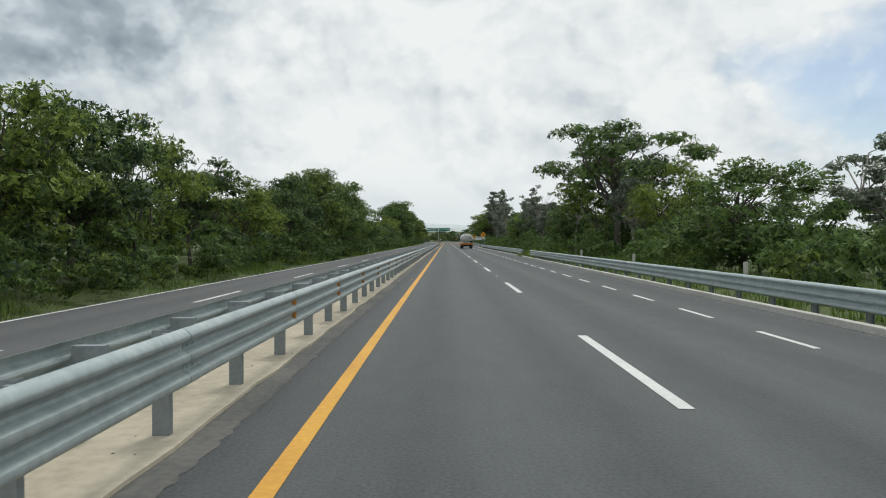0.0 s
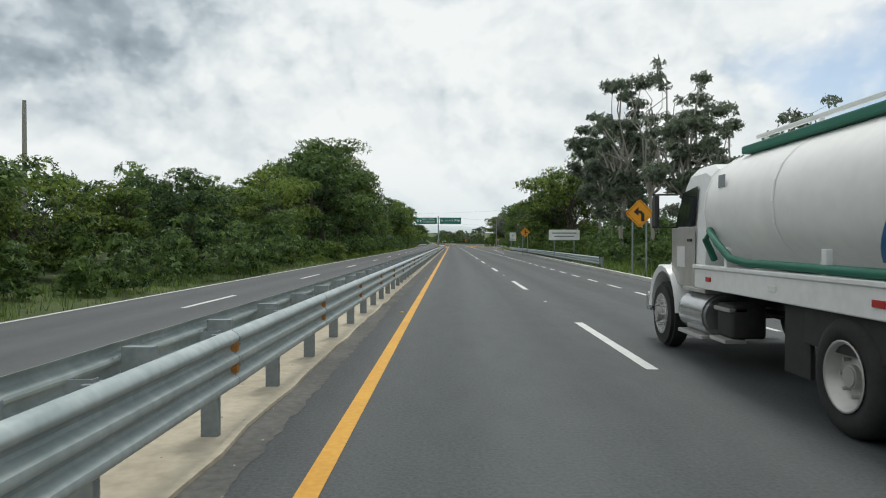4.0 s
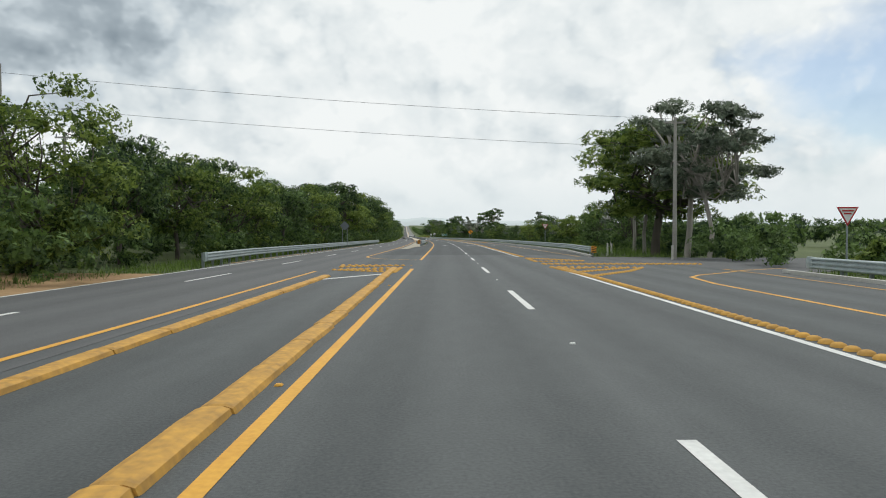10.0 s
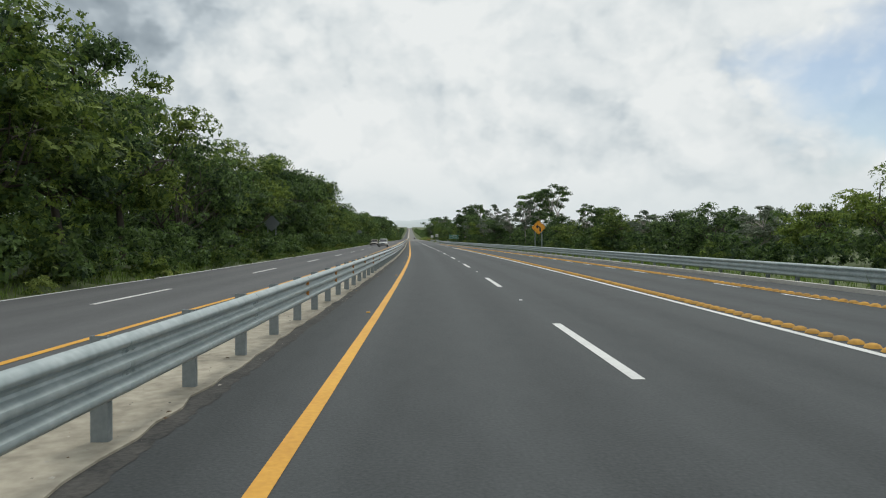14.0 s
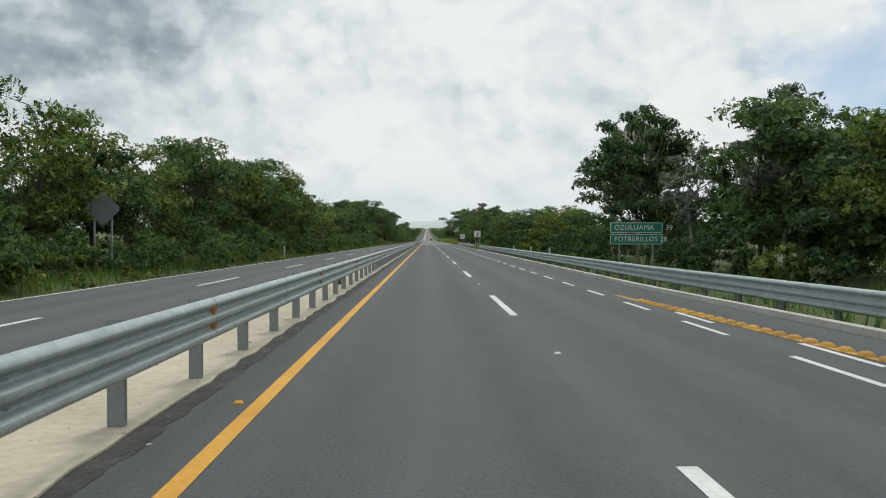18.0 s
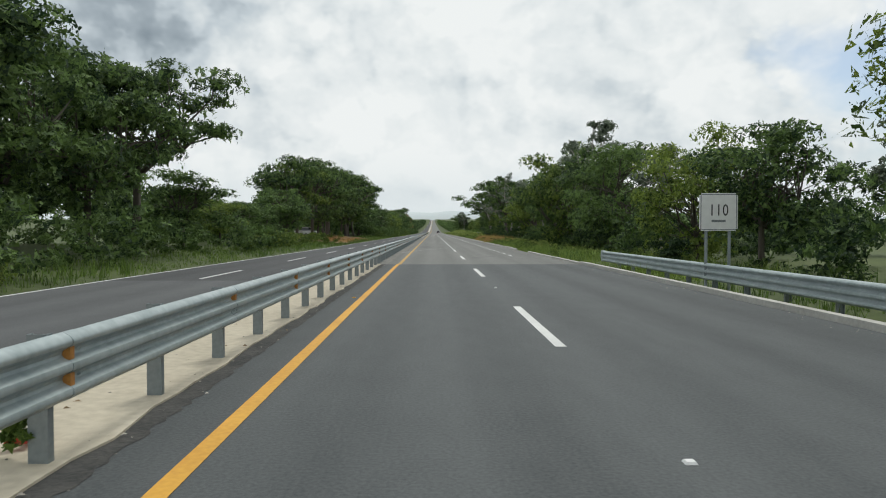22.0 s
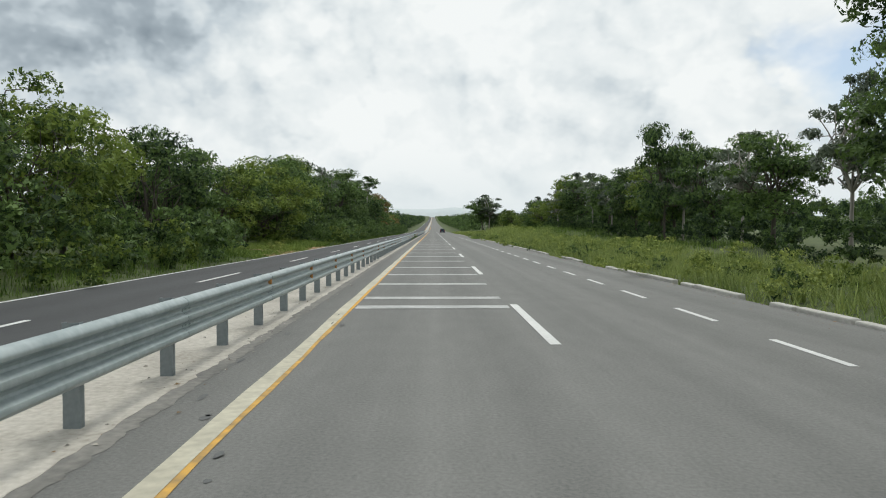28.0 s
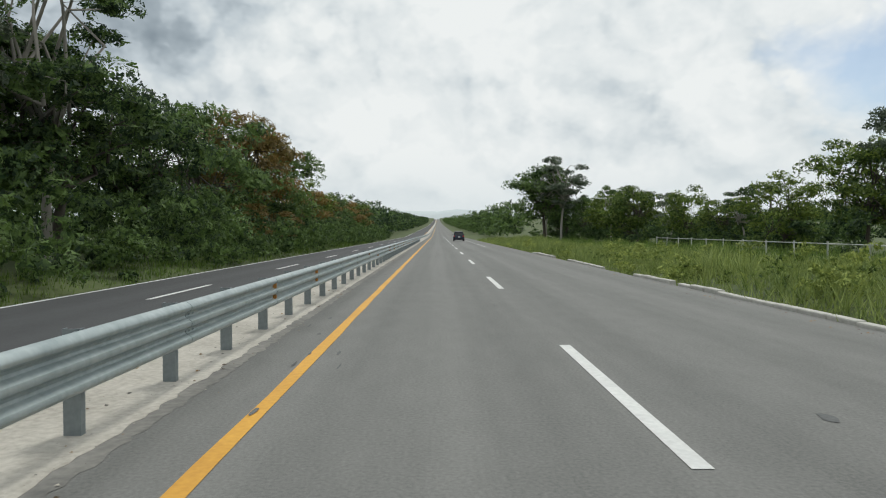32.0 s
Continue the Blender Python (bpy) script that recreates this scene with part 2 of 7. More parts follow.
GRASS = material("grass_blades", (0.048, 0.096, 0.016), (0.19, 0.285, 0.055), 0.75, fine=1.2, broad=0.12, island=0.35, thin=0.3)
GRASS_DRY = material("grass_blades_dry", (0.27, 0.165, 0.055), (0.50, 0.33, 0.12), 0.8, fine=1.2, broad=0.2, island=0.3, thin=0.3)
GRASS_TALL = material("grass_blades_yellow_green", (0.118, 0.175, 0.042), (0.345, 0.41, 0.122), 0.75, fine=1.2, broad=0.12, island=0.35, thin=0.3)
LEAF = material("leaves_deep_green", (0.021, 0.047, 0.019), (0.142, 0.225, 0.058), 0.78, fine=1.5, broad=0.35, island=0.5, thin=0.3, sprig=9.0)
LEAF_LIGHT = material("leaves_fresh_green", (0.038, 0.076, 0.016), (0.225, 0.30, 0.056), 0.78, fine=1.5, broad=0.35, island=0.5, thin=0.35, sprig=10.0)
LEAF_GREY = material("leaves_grey_green", (0.065, 0.092, 0.060), (0.20, 0.24, 0.165), 0.65, fine=1.5, broad=0.4, island=0.4, thin=0.25, sprig=10.0)
LEAF_BROWN = material("leaves_turning_ochre", (0.11, 0.085, 0.018), (0.26, 0.17, 0.04), 0.65, fine=1.5, broad=0.4, island=0.5, thin=0.22, sprig=9.0)
BARK = material("bark_brown", (0.05, 0.042, 0.034), (0.13, 0.115, 0.095), 0.95, fine=14, broad=2, bump=0.6, stretch=(1, 1, 0.3))
BARK_PALE = material("bark_pale_grey", (0.22, 0.20, 0.175), (0.42, 0.40, 0.36), 0.9, fine=14, broad=2, bump=0.5, stretch=(1, 1, 0.3))
SIGN_GREEN = plain("sign_green", (0.012, 0.185, 0.125), 0.4, fine=5, broad=0.8)
SIGN_YELLOW = plain("sign_yellow", (0.78, 0.33, 0.015), 0.4, fine=5, broad=0.8)
SIGN_WHITE = plain("sign_white", (0.74, 0.75, 0.74), 0.4, fine=5, broad=0.8)
SIGN_BACK = plain("sign_back_grey", (0.20, 0.225, 0.24), 0.5, 0.3, fine=6, broad=0.9)
SIGN_RED = plain("sign_red", (0.42, 0.02, 0.025), 0.4, fine=5, broad=1)
BLACK = plain("black_paint", (0.018, 0.018, 0.02), 0.5, fine=8, broad=1)
POLE_CONCRETE = material("pole_concrete", (0.22, 0.21, 0.19), (0.36, 0.35, 0.32), 0.9, fine=12, broad=0.8, bump=0.2)
WIRE = plain("wire_dark", (0.03, 0.03, 0.033), 0.6)
# pale blue-grey paints the distance haze into the hills' colour
HILL_HAZE = material("hills_haze_tint", (0.52, 0.575, 0.59), (0.58, 0.625, 0.635), 1.0, fine=0.02, broad=0.003)
TANK_WHITE = material("tank_white_paint", (0.78, 0.78, 0.77), (0.90, 0.90, 0.89), 0.42, fine=5, broad=0.8)
TRUCK_WHITE = material("truck_white_paint", (0.68, 0.69, 0.69), (0.85, 0.86, 0.86), 0.32, fine=9, broad=1.2)
TRUCK_GREY = material("chassis_black", (0.012, 0.012, 0.013), (0.035, 0.034, 0.033), 0.7, fine=9, broad=1.5)
TYRE = material("tyre_rubber", (0.012, 0.012, 0.012), (0.03, 0.03, 0.03), 0.85, fine=20, broad=4)
CHROME = material("polished_metal", (0.45, 0.46, 0.47), (0.66, 0.67, 0.68), 0.25, 0.85, fine=14, broad=2)
STEEL_DIRTY = material("dirty_tank_steel", (0.36, 0.35, 0.33), (0.55, 0.54, 0.52), 0.4, 0.45, fine=6, broad=1.0)
TANK_BLUE = plain("tank_blue", (0.02, 0.16, 0.42), 0.4, fine=6, broad=1)
HOSE = plain("hose_green", (0.01, 0.14, 0.09), 0.55, fine=12, broad=2)
HAZARD_ORANGE = plain("hazard_orange", (0.62, 0.10, 0.02), 0.5, fine=10, broad=2)
HAZARD_YELLOW = plain("hazard_yellow", (0.72, 0.40, 0.05), 0.5, fine=10, broad=2)
LAMP_RED = plain("lamp_red", (0.42, 0.02, 0.02), 0.25)
LAMP_CLEAR = plain("lamp_clear", (0.68, 0.70, 0.72), 0.12)
GLASS = plain("dark_car_glass", (0.018, 0.022, 0.026), 0.06)
SILVER = plain("silver_car_paint", (0.46, 0.47, 0.47), 0.3, 0.4, fine=4, broad=0.8)
BEIGE = plain("champagne_car_paint", (0.25, 0.23, 0.19), 0.3, 0.3, fine=4, broad=0.8)
DARK_CAR = plain("dark_blue_car_paint", (0.018, 0.026, 0.045), 0.25, 0.2, fine=4, broad=0.8)
LITTER = plain("litter_red", (0.5, 0.05, 0.03), 0.5)
FENCE = plain("fence_white", (0.5, 0.52, 0.5), 0.6)
WORN_DARK = material("asphalt_worn_dark_stain", (0.075, 0.080, 0.081), (0.160, 0.165, 0.163), 0.88, fine=22, broad=0.4, bump=0.2)
YELLOW_GHOST = material("road_paint_yellow_ghost", (0.17, 0.165, 0.14), (0.34, 0.27, 0.12), 0.85, fine=7, broad=1.6, bump=0.1)
WHITE_GHOST = material("road_paint_white_ghost", (0.17, 0.173, 0.172), (0.33, 0.335, 0.33), 0.85, fine=7, broad=1.6, bump=0.1)
CREAM_WORN = material("road_paint_cream_worn", (0.36, 0.34, 0.27), (0.66, 0.63, 0.50), 0.8, fine=9, broad=1.3, bump=0.1)
DUST = material("dusty_asphalt_edge", (0.060, 0.064, 0.064), (0.165, 0.160, 0.146), 0.95, fine=12, broad=0.8, bump=0.3)
WEED = material("weed_leaves_yellow_green", (0.13, 0.185, 0.04), (0.40, 0.46, 0.12), 0.8, fine=1.5, broad=0.3, island=0.5, thin=0.3, sprig=16.0)
GRASS_GREEN = material("grass_blades_fresh", (0.075, 0.135, 0.022), (0.27, 0.365, 0.078), 0.75, fine=1.2, broad=0.12, island=0.35, thin=0.3)
DUST_PALE = material("dusty_worn_edge", (0.12, 0.12, 0.114), (0.29, 0.28, 0.255), 0.95, fine=12, broad=0.8, bump=0.3)

# ---- the line of the road: straight, one gentle bend to the left, then straight and slowly rising ----
BEND_A, BEND_B, TURN = 430, 570, 0.057
_s = np.arange(-600.0, 5200.0, 1.0)
_th = np.clip((_s - BEND_A) / (BEND_B - BEND_A), 0, 1) * TURN
_cx = np.cumsum(-np.sin(_th))
_cy = np.cumsum(np.cos(_th))
_cx -= np.interp(0.0, _s, _cx)
_cy -= np.interp(0.0, _s, _cy)


def heading(s):
    return float(np.interp(s, _s, _th))


def rise(s):
    return 0.013 * max(0.0, s - 1350) + 0.0000035 * max(0.0, s - 1350) ** 2 if s < 3400 else 0.013 * 2050 + 0.0000035 * 2050 ** 2


def R(s, x, z=0.0):
    """A place s metres along the road, x metres to the right of the yellow line, z above the asphalt."""
    a = heading(s)
    return Vector((float(np.interp(s, _s, _cx)) + x * math.cos(a), float(np.interp(s, _s, _cy)) + x * math.sin(a), z + rise(s)))


def at(s, x, z=0.0, turn=0.0, scale=1.0):
    """A pose that stands on the road's line, +y along it."""
    sc = scale if isinstance(scale, tuple) else (scale,) * 3
    return Matrix.Translation(R(s, x, z)) @ Matrix.Rotation(heading(s) + radians(turn), 4, "Z") @ Matrix.Diagonal((*sc, 1))


def table(*pairs):
    xs, ys = zip(*pairs)
    return lambda s: float(np.interp(s, xs, ys))


right_edge = table((-200, 8.6), (130, 8.6), (160, 8.8), (235, 11.0), (262, 11.2), (276, 11.3), (286, 11.8), (320, 14.0), (382, 16.4), (404, 12.6), (425, 14.4),
                   (500, 14.2), (560, 12.4), (610, 10.4), (660, 8.6), (740, 8.9), (3400, 8.8))
opp_mid = table((-200, -7.0), (85, -7.0), (145, -6.5), (268, -6.4), (330, -7.3), (405, -7.75), (440, -7.7), (500, -7.4), (516, -6.95), (600, -6.35), (800, -6.2), (850, -6.65), (960, -6.4), (1040, -6.1), (3400, -6.0))
opp_half = table((-200, 2.75), (110, 2.75), (250, 2.6), (440, 2.6), (500, 2.8), (610, 3.1), (720, 3.0), (850, 2.65), (3400, 2.7))
opp_lay_by = table((384, 0.0), (400, 1.1), (470, 1.1), (496, 0.0))      # extra width where a turning lane runs out
opp_drop = table((-200, -0.40), (85, -0.38), (145, -0.21), (268, -0.05), (300, 0.0), (800, 0.0), (855, -0.17), (1040, -0.20), (3400, -0.20))
median_x = table((-200, -1.05), (80, -1.05), (130, -0.95), (250, -0.93), (300, -0.93), (452, -1.95), (462, -1.50), (505, -1.38), (560, -1.10), (610, -0.87),
                 (680, -0.95), (855, -0.90), (960, -1.0), (1030, -1.12), (3400, -1.10))


opp_yellow = table((-200, -4.15), (85, -4.15), (145, -3.65), (268, -3.55), (325, -4.3), (365, -4.2), (405, -4.38), (440, -4.32), (503, -4.5), (516, -4.05),
                   (600, -3.5), (800, -3.35), (850, -3.8), (1040, -3.25), (3400, -3.15))


def opp_white(s):
    return opp_mid(s) - opp_half(s)


def opp_edge(s):
    return opp_white(s) - 0.15 - opp_lay_by(s)


# ---- small building kit ----
def mesh_of(name, verts, faces, mats=(), smooth=False):
    me = bpy.data.meshes.new(name)
    me.from_pydata([tuple(v) for v in verts], [], faces)
    for m in mats:
        me.materials.append(m)
    if smooth:
        me.polygons.foreach_set("use_smooth", [True] * len(me.polygons))
    me.update()
    return me


def fast_mesh(name, verts, quads, mat):
    """A large mesh of loose quads from arrays."""
    me = bpy.data.meshes.new(name)
    n = len(quads)
    me.vertices.add(len(verts))
    me.vertices.foreach_set("co", np.ascontiguousarray(verts, dtype=np.float32).ravel())
    me.loops.add(n * quads.shape[1])
    me.loops.foreach_set("vertex_index", np.ascontiguousarray(quads, dtype=np.int32).ravel())
    me.polygons.add(n)
    me.polygons.foreach_set("loop_start", np.arange(0, n * quads.shape[1], quads.shape[1], dtype=np.int32))
    me.polygons.foreach_set("loop_total", np.full(n, quads.shape[1], dtype=np.int32))
    me.update(calc_edges=True)
    me.materials.append(mat)
    return me


def part(name, me, mat, parent, label="", m=None):
    """Links a mesh or bmesh as ONE object under a thing."""
    if isinstance(me, bmesh.types.BMesh):
        bm, me = me, bpy.data.meshes.new(name)
        bm.to_mesh(me)
        bm.free()
    if mat is not None and not me.materials:
        me.materials.append(mat)
    ob = new(name, me)
    ob.parent = parent
    if m is not None:
        ob.matrix_basis = m
    if label:
        ob["label"] = label
    return ob


def box(sx, sy, sz, c=(0, 0, 0), bevel=0.0):
    bm = bmesh.new()
    bmesh.ops.create_cube(bm, size=1.0, matrix=Matrix.Translation(c) @ Matrix.Diagonal((sx, sy, sz, 1)))
    if bevel:
        bmesh.ops.bevel(bm, geom=bm.edges[:], offset=bevel, segments=2, affect="EDGES", profile=0.5)
    return bm


def rod(r, length, axis="Z", c=(0, 0, 0), sides=10, r2=None, bevel=0.0):
    bm = bmesh.new()
    bmesh.ops.create_cone(bm, cap_ends=True, segments=sides, radius1=r, radius2=r if r2 is None else r2, depth=length)
    if bevel:
        bmesh.ops.bevel(bm, geom=[e for e in bm.edges if len(e.link_faces) == 2 and e.calc_face_angle(0) > 1], offset=bevel, segments=2, affect="EDGES")
    turn = {"Z": Matrix(), "X": Matrix.Rotation(radians(90), 4, "Y"), "Y": Matrix.Rotation(radians(-90), 4, "X")}[axis]
    bmesh.ops.transform(bm, matrix=Matrix.Translation(c) @ turn, verts=bm.verts)
    return bm


def joined(*bms):
    out = bmesh.new()
    for b in bms:
        me = bpy.data.meshes.new("tmp")
        b.to_mesh(me)
        out.from_mesh(me)
        bpy.data.meshes.remove(me)
        b.free()
    return out


def outline(points, depth, bevel=0.0):
    """A flat shape in x and z, depth thick along y."""
    bm = bmesh.new()
    f = bm.faces.new([bm.verts.new((x, -depth / 2, z)) for x, z in points])
    r = bmesh.ops.extrude_face_region(bm, geom=[f])
    bmesh.ops.translate(bm, vec=(0, depth, 0), verts=[v for v in r["geom"] if isinstance(v, bmesh.types.BMVert)])
    bmesh.ops.recalc_face_normals(bm, faces=bm.faces[:])
    if bevel:
        bmesh.ops.bevel(bm, geom=bm.edges[:], offset=bevel, segments=1, affect="EDGES")
    return bm


def empty(name, m, label, category, group="", kind=""):
    e = new(name)
    e.empty_display_size = 0.3
    e.matrix_basis = m
    return tagged(e, label, category, group, kind)


def tube(pts, radii, sides=6):
    """A bent tapered limb, as arrays of points and quads."""
    V, Q = [], []
    for i, (p, r) in enumerate(zip(pts, radii)):
        d = (Vector(pts[min(i + 1, len(pts) - 1)]) - Vector(pts[max(i - 1, 0)])).normalized()
        u = d.orthogonal().normalized()
        w = d.cross(u)
        for k in range(sides):
            a = 2 * math.pi * k / sides
            V.append(Vector(p) + (u * math.cos(a) + w * math.sin(a)) * r)
    for i in range(len(pts) - 1):
        for k in range(sides):
            k2 = (k + 1) % sides
            Q.append((i * sides + k, i * sides + k2, (i + 1) * sides + k2, (i + 1) * sides + k))
    return V, Q


def tubes_mesh(name, runs, mat, sides=6):
    V, Q = [], []
    for pts, radii in runs:
        v, q = tube(pts, radii, sides)
        Q += [tuple(i + len(V) for i in f) for f in q]
        V += v
    return mesh_of(name, V, Q, [mat], True)


def lane_map(me, places):
    """Keeps the place across and along the road as a UV map."""
    layer = me.uv_layers.new(name="lane")
    for loop in me.loops:
        layer.data[loop.index].uv = places[loop.vertex_index]
    return me


def ribbon(name, s0, s1, xa, xb, z, mat, step=8.0, thick=0.0, wobble=0.0):
    """A band along the road between two lines xa(s) and xb(s), with side faces if thick; its UV map holds the place across and along."""
    fa = xa if callable(xa) else (lambda s: xa)
    fb = xb if callable(xb) else (lambda s: xb)
    fz = z if callable(z) else (lambda s: z)
    n = max(1, int(math.ceil((s1 - s0) / step)))
    rnd = random.Random(int(s0) + len(name))
    V, F, UV = [], [], []
    for i in range(n + 1):
        s = s0 + (s1 - s0) * i / n
        wa, wb = (rnd.uniform(-wobble, wobble), rnd.uniform(-wobble, wobble)) if wobble else (0, 0)
        h = fz(s)
        V += [R(s, fa(s) + wa, h), R(s, fb(s) + wb, h)]
        UV += [(fa(s) + wa, s), (fb(s) + wb, s)]
        if thick:
            V += [R(s, fa(s) + wa, h - thick), R(s, fb(s) + wb, h - thick)]
            UV += UV[-2:]
    k = 4 if thick else 2
    for i in range(n):
        a = i * k
        F.append((a, a + 1, a + k + 1, a + k))
        if thick:
            F += [(a + 2, a, a + k, a + k + 2), (a + 1, a + 3, a + k + 3, a + k + 1)]
    return lane_map(mesh_of(name, V, F, [mat]), UV)


def structure(name, me, label, category, parent=None):
    ob = new(name, me)
    if parent:
        ob.parent = parent
        return ob
    return tagged(ob, label, category, kind="structure")


# ---- ground: one sheet to the horizon, flat under the road, banked at the verges, hills far ahead ----
def ground_height(s, x):
    d = max(0.0, x - right_edge(s) - 1.0, opp_edge(s) - 1.0 - x)
    side = 1 if x > 0 else -1
    if d <= 0:
        return -0.22 + (opp_drop(s) if side < 0 else 0.0)
    h = -0.06 + noise.noise(Vector((s * 0.035, x * 0.06, 3.0))) * min(0.5, d * 0.06)
    if side < 0:
        h += opp_drop(s) + (0.9 * min(1.0, d / 12.0) if s < 1240 else 0.3 * min(1.0, d / 12.0))
    elif 400 < s < 640:
        h -= 0.6 * min(1.0, d / 14.0) * math.sin(math.pi * (s - 400) / 240)
    elif 1060 < s < 1160:
        h += 1.2 * min(1.0, d / 5.0) * math.sin(math.pi * (s - 1060) / 100)
    if s > 2300:
        h += 0.004 * (s - 2300)
    return h


gs = sorted(set([*range(-400, -40, 60), *range(-40, 1300, 6), *range(1300, 2400, 50), *range(2400, 5150, 150)]))
gx_off = [0.6, 1.6, 3, 5, 8, 12, 17, 24, 34, 50, 80, 140, 260, 500, 900, 1600, 2600]
V, F = [], []
for s_ in gs:
    row = [opp_edge(s_) - o for o in reversed(gx_off)] + [right_edge(s_) + o for o in gx_off]
    V += [R(s_, x_, ground_height(s_, x_)) for x_ in row]
w_ = 2 * len(gx_off)
for i in range(len(gs) - 1):
    for j in range(w_ - 1):
        a = i * w_ + j
        F.append((a, a + 1, a + w_ + 1, a + w_))
# far ridge; its haze lies in the colour only, no air effect
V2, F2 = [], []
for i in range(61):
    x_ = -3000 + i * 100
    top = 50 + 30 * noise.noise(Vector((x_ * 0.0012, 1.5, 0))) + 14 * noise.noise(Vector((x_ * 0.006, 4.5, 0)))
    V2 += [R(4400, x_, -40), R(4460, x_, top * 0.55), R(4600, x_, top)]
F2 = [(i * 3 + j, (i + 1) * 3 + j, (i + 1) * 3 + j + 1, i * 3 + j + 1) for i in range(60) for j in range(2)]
structure("distant_hills", mesh_of("distant_hills", V2, F2, [HILL_HAZE], True), "low hills at the end of the view, haze painted in pale blue-grey", "hills")
structure("ground", mesh_of("ground", V, F, [GROUND], True), "grassy roadside ground running to distant low hills", "ground")

# ---- carriageways ----
WORN = 811.0   # where the dark newer asphalt ends and the old grey surface begins
road = structure("road", ribbon("road", -400, 409, lambda s: -1.7 if s < 296 else -3.6, right_edge, 0.0, ASPHALT, thick=0.25),
                 "dark grey asphalt carriageway with painted lanes", "road")
structure("road_middle", ribbon("road_middle", 409, 640, lambda s: -2.3 if s > 452 else -3.6, right_edge, 0.0, ASPHALT_MID, thick=0.25),
          "darker asphalt carriageway past the junction, with pale smudges", "road")
structure("road_later", ribbon("road_later", 640, WORN, -1.7, right_edge, 0.0, ASPHALT, thick=0.25), "dark grey asphalt carriageway with painted lanes", "road")
road_worn = structure("road_worn", ribbon("road_worn", WORN, 3400, -1.7, right_edge, 0.0, ASPHALT_OLD, thick=0.25),
                      "old pale grey asphalt carriageway, patched and dusty", "road")
road_opposite = structure("road_opposite", ribbon("road_opposite", -400, 800, opp_edge, lambda s: opp_yellow(s) + 0.5, opp_drop, ASPHALT_OPP, thick=0.25),
                          "grey asphalt carriageway for the oncoming traffic", "road")
road_opposite_new = structure("road_opposite_new", ribbon("road_opposite_new", 800, 3400, opp_edge, lambda s: opp_yellow(s) + 0.5, opp_drop, ASPHALT_NEW, thick=0.25),
                              "freshly laid near-black asphalt of the oncoming carriageway", "road")
structure("median_strip", ribbon("median_strip", -400, 297, lambda s: opp_yellow(s) + 0.45, lambda s: median_x(s) + 0.12, 0.04, CONCRETE, step=0.8, thick=0.5, wobble=0.03),
          "pale concrete strip between the carriageways", "median")
structure("median_nose", ribbon("median_nose", 297, 301, lambda s: opp_yellow(s) + 0.45, lambda s: -0.9 - (s - 297) * 0.25, 0.07, CONCRETE, step=1, thick=0.3, wobble=0.04),
          "broken end of the concrete median strip", "median")
strip_open = table((434, -3.1), (438, -2.75), (448, -2.5), (453, -1.83))
strip_edge = lambda s: strip_open(s) if s < 453 else median_x(s) + 0.10
structure("median_strip_stained", ribbon("median_strip_stained", 434, 576, lambda s: opp_yellow(s) + 0.55, strip_edge, 0.025, CONCRETE_DIRTY, step=0.5, thick=0.3, wobble=0.05),
          "stained and weedy concrete strip under the median guard rail", "median")
structure("median_strip_far", ribbon("median_strip_far", 576, WORN, lambda s: opp_yellow(s) + 0.35, lambda s: median_x(s) + 0.10, 0.025, CONCRETE, step=0.5, thick=0.3, wobble=0.05),
          "pale stained concrete strip under the median guard rail", "median")
structure("median_dusty", ribbon("median_dusty", WORN, 938, lambda s: opp_yellow(s) + 0.45, lambda s: median_x(s) + 0.10, 0.007, GRAVEL_GREY, step=0.15, thick=0.4, wobble=0.035),
          "dusty grey gravel under the median guard rail", "median")
structure("median_gravel", ribbon("median_gravel", 938, 3400, lambda s: opp_yellow(s) + 0.45, lambda s: median_x(s) + 0.22, 0.007, GRAVEL, step=0.15, thick=0.4, wobble=0.035),
          "pale gravel and broken concrete under the median guard rail", "median")
structure("median_crossing", ribbon("median_crossing", 296, 455, lambda s: opp_yellow(s) + 0.45, lambda s: -3.55, -0.006, ASPHALT, thick=0.25),
          "asphalt of the median opening at the junction", "road")
side_pts = [(381, 15.8, 0.004), (404, 12.2, 0.004), (402, 24, 0.004), (405, 90, -0.3), (393, 90, -0.3), (386, 24, 0.004)]
structure("side_road", lane_map(mesh_of("side_road", [R(*q) for q in side_pts], [(0, 1, 2, 3, 4, 5)], [ASPHALT_OPP]), [q[:2] for q in side_pts]), "side road of grey asphalt leaving at the junction", "road")
structure("track_left", mesh_of("track_left", [R(352, opp_edge(352) + 0.1, 0.0), R(381, opp_edge(381) + 0.1, 0.0), R(377, opp_edge(377) - 9, 0.3), R(372, opp_edge(372) - 40, 1.2), R(360, opp_edge(360) - 40, 1.2), R(358, opp_edge(358) - 9, 0.3)],
                                [(0, 1, 2, 3, 4, 5)], [DRY]), "pale earth track meeting the oncoming carriageway", "road")

clear_s, clear_x = [878 + 4 * i for i in range(13)], [-11.2, -13, -15, -17.5, -20, -23, -27, -32]
structure("dry_clearing", mesh_of("dry_clearing", [R(a + (4 * noise.noise(Vector((b * 0.3, a, 2.0))) if a in (878, 926) else 0), b, ground_height(a, b) + 0.05) for a in clear_s for b in clear_x],
                                  [(i * 8 + j, i * 8 + j + 1, (i + 1) * 8 + j + 1, (i + 1) * 8 + j) for i in range(12) for j in range(7)], [DRY], True), "dry reddish earth of a clearing beside the oncoming lanes", "ground")

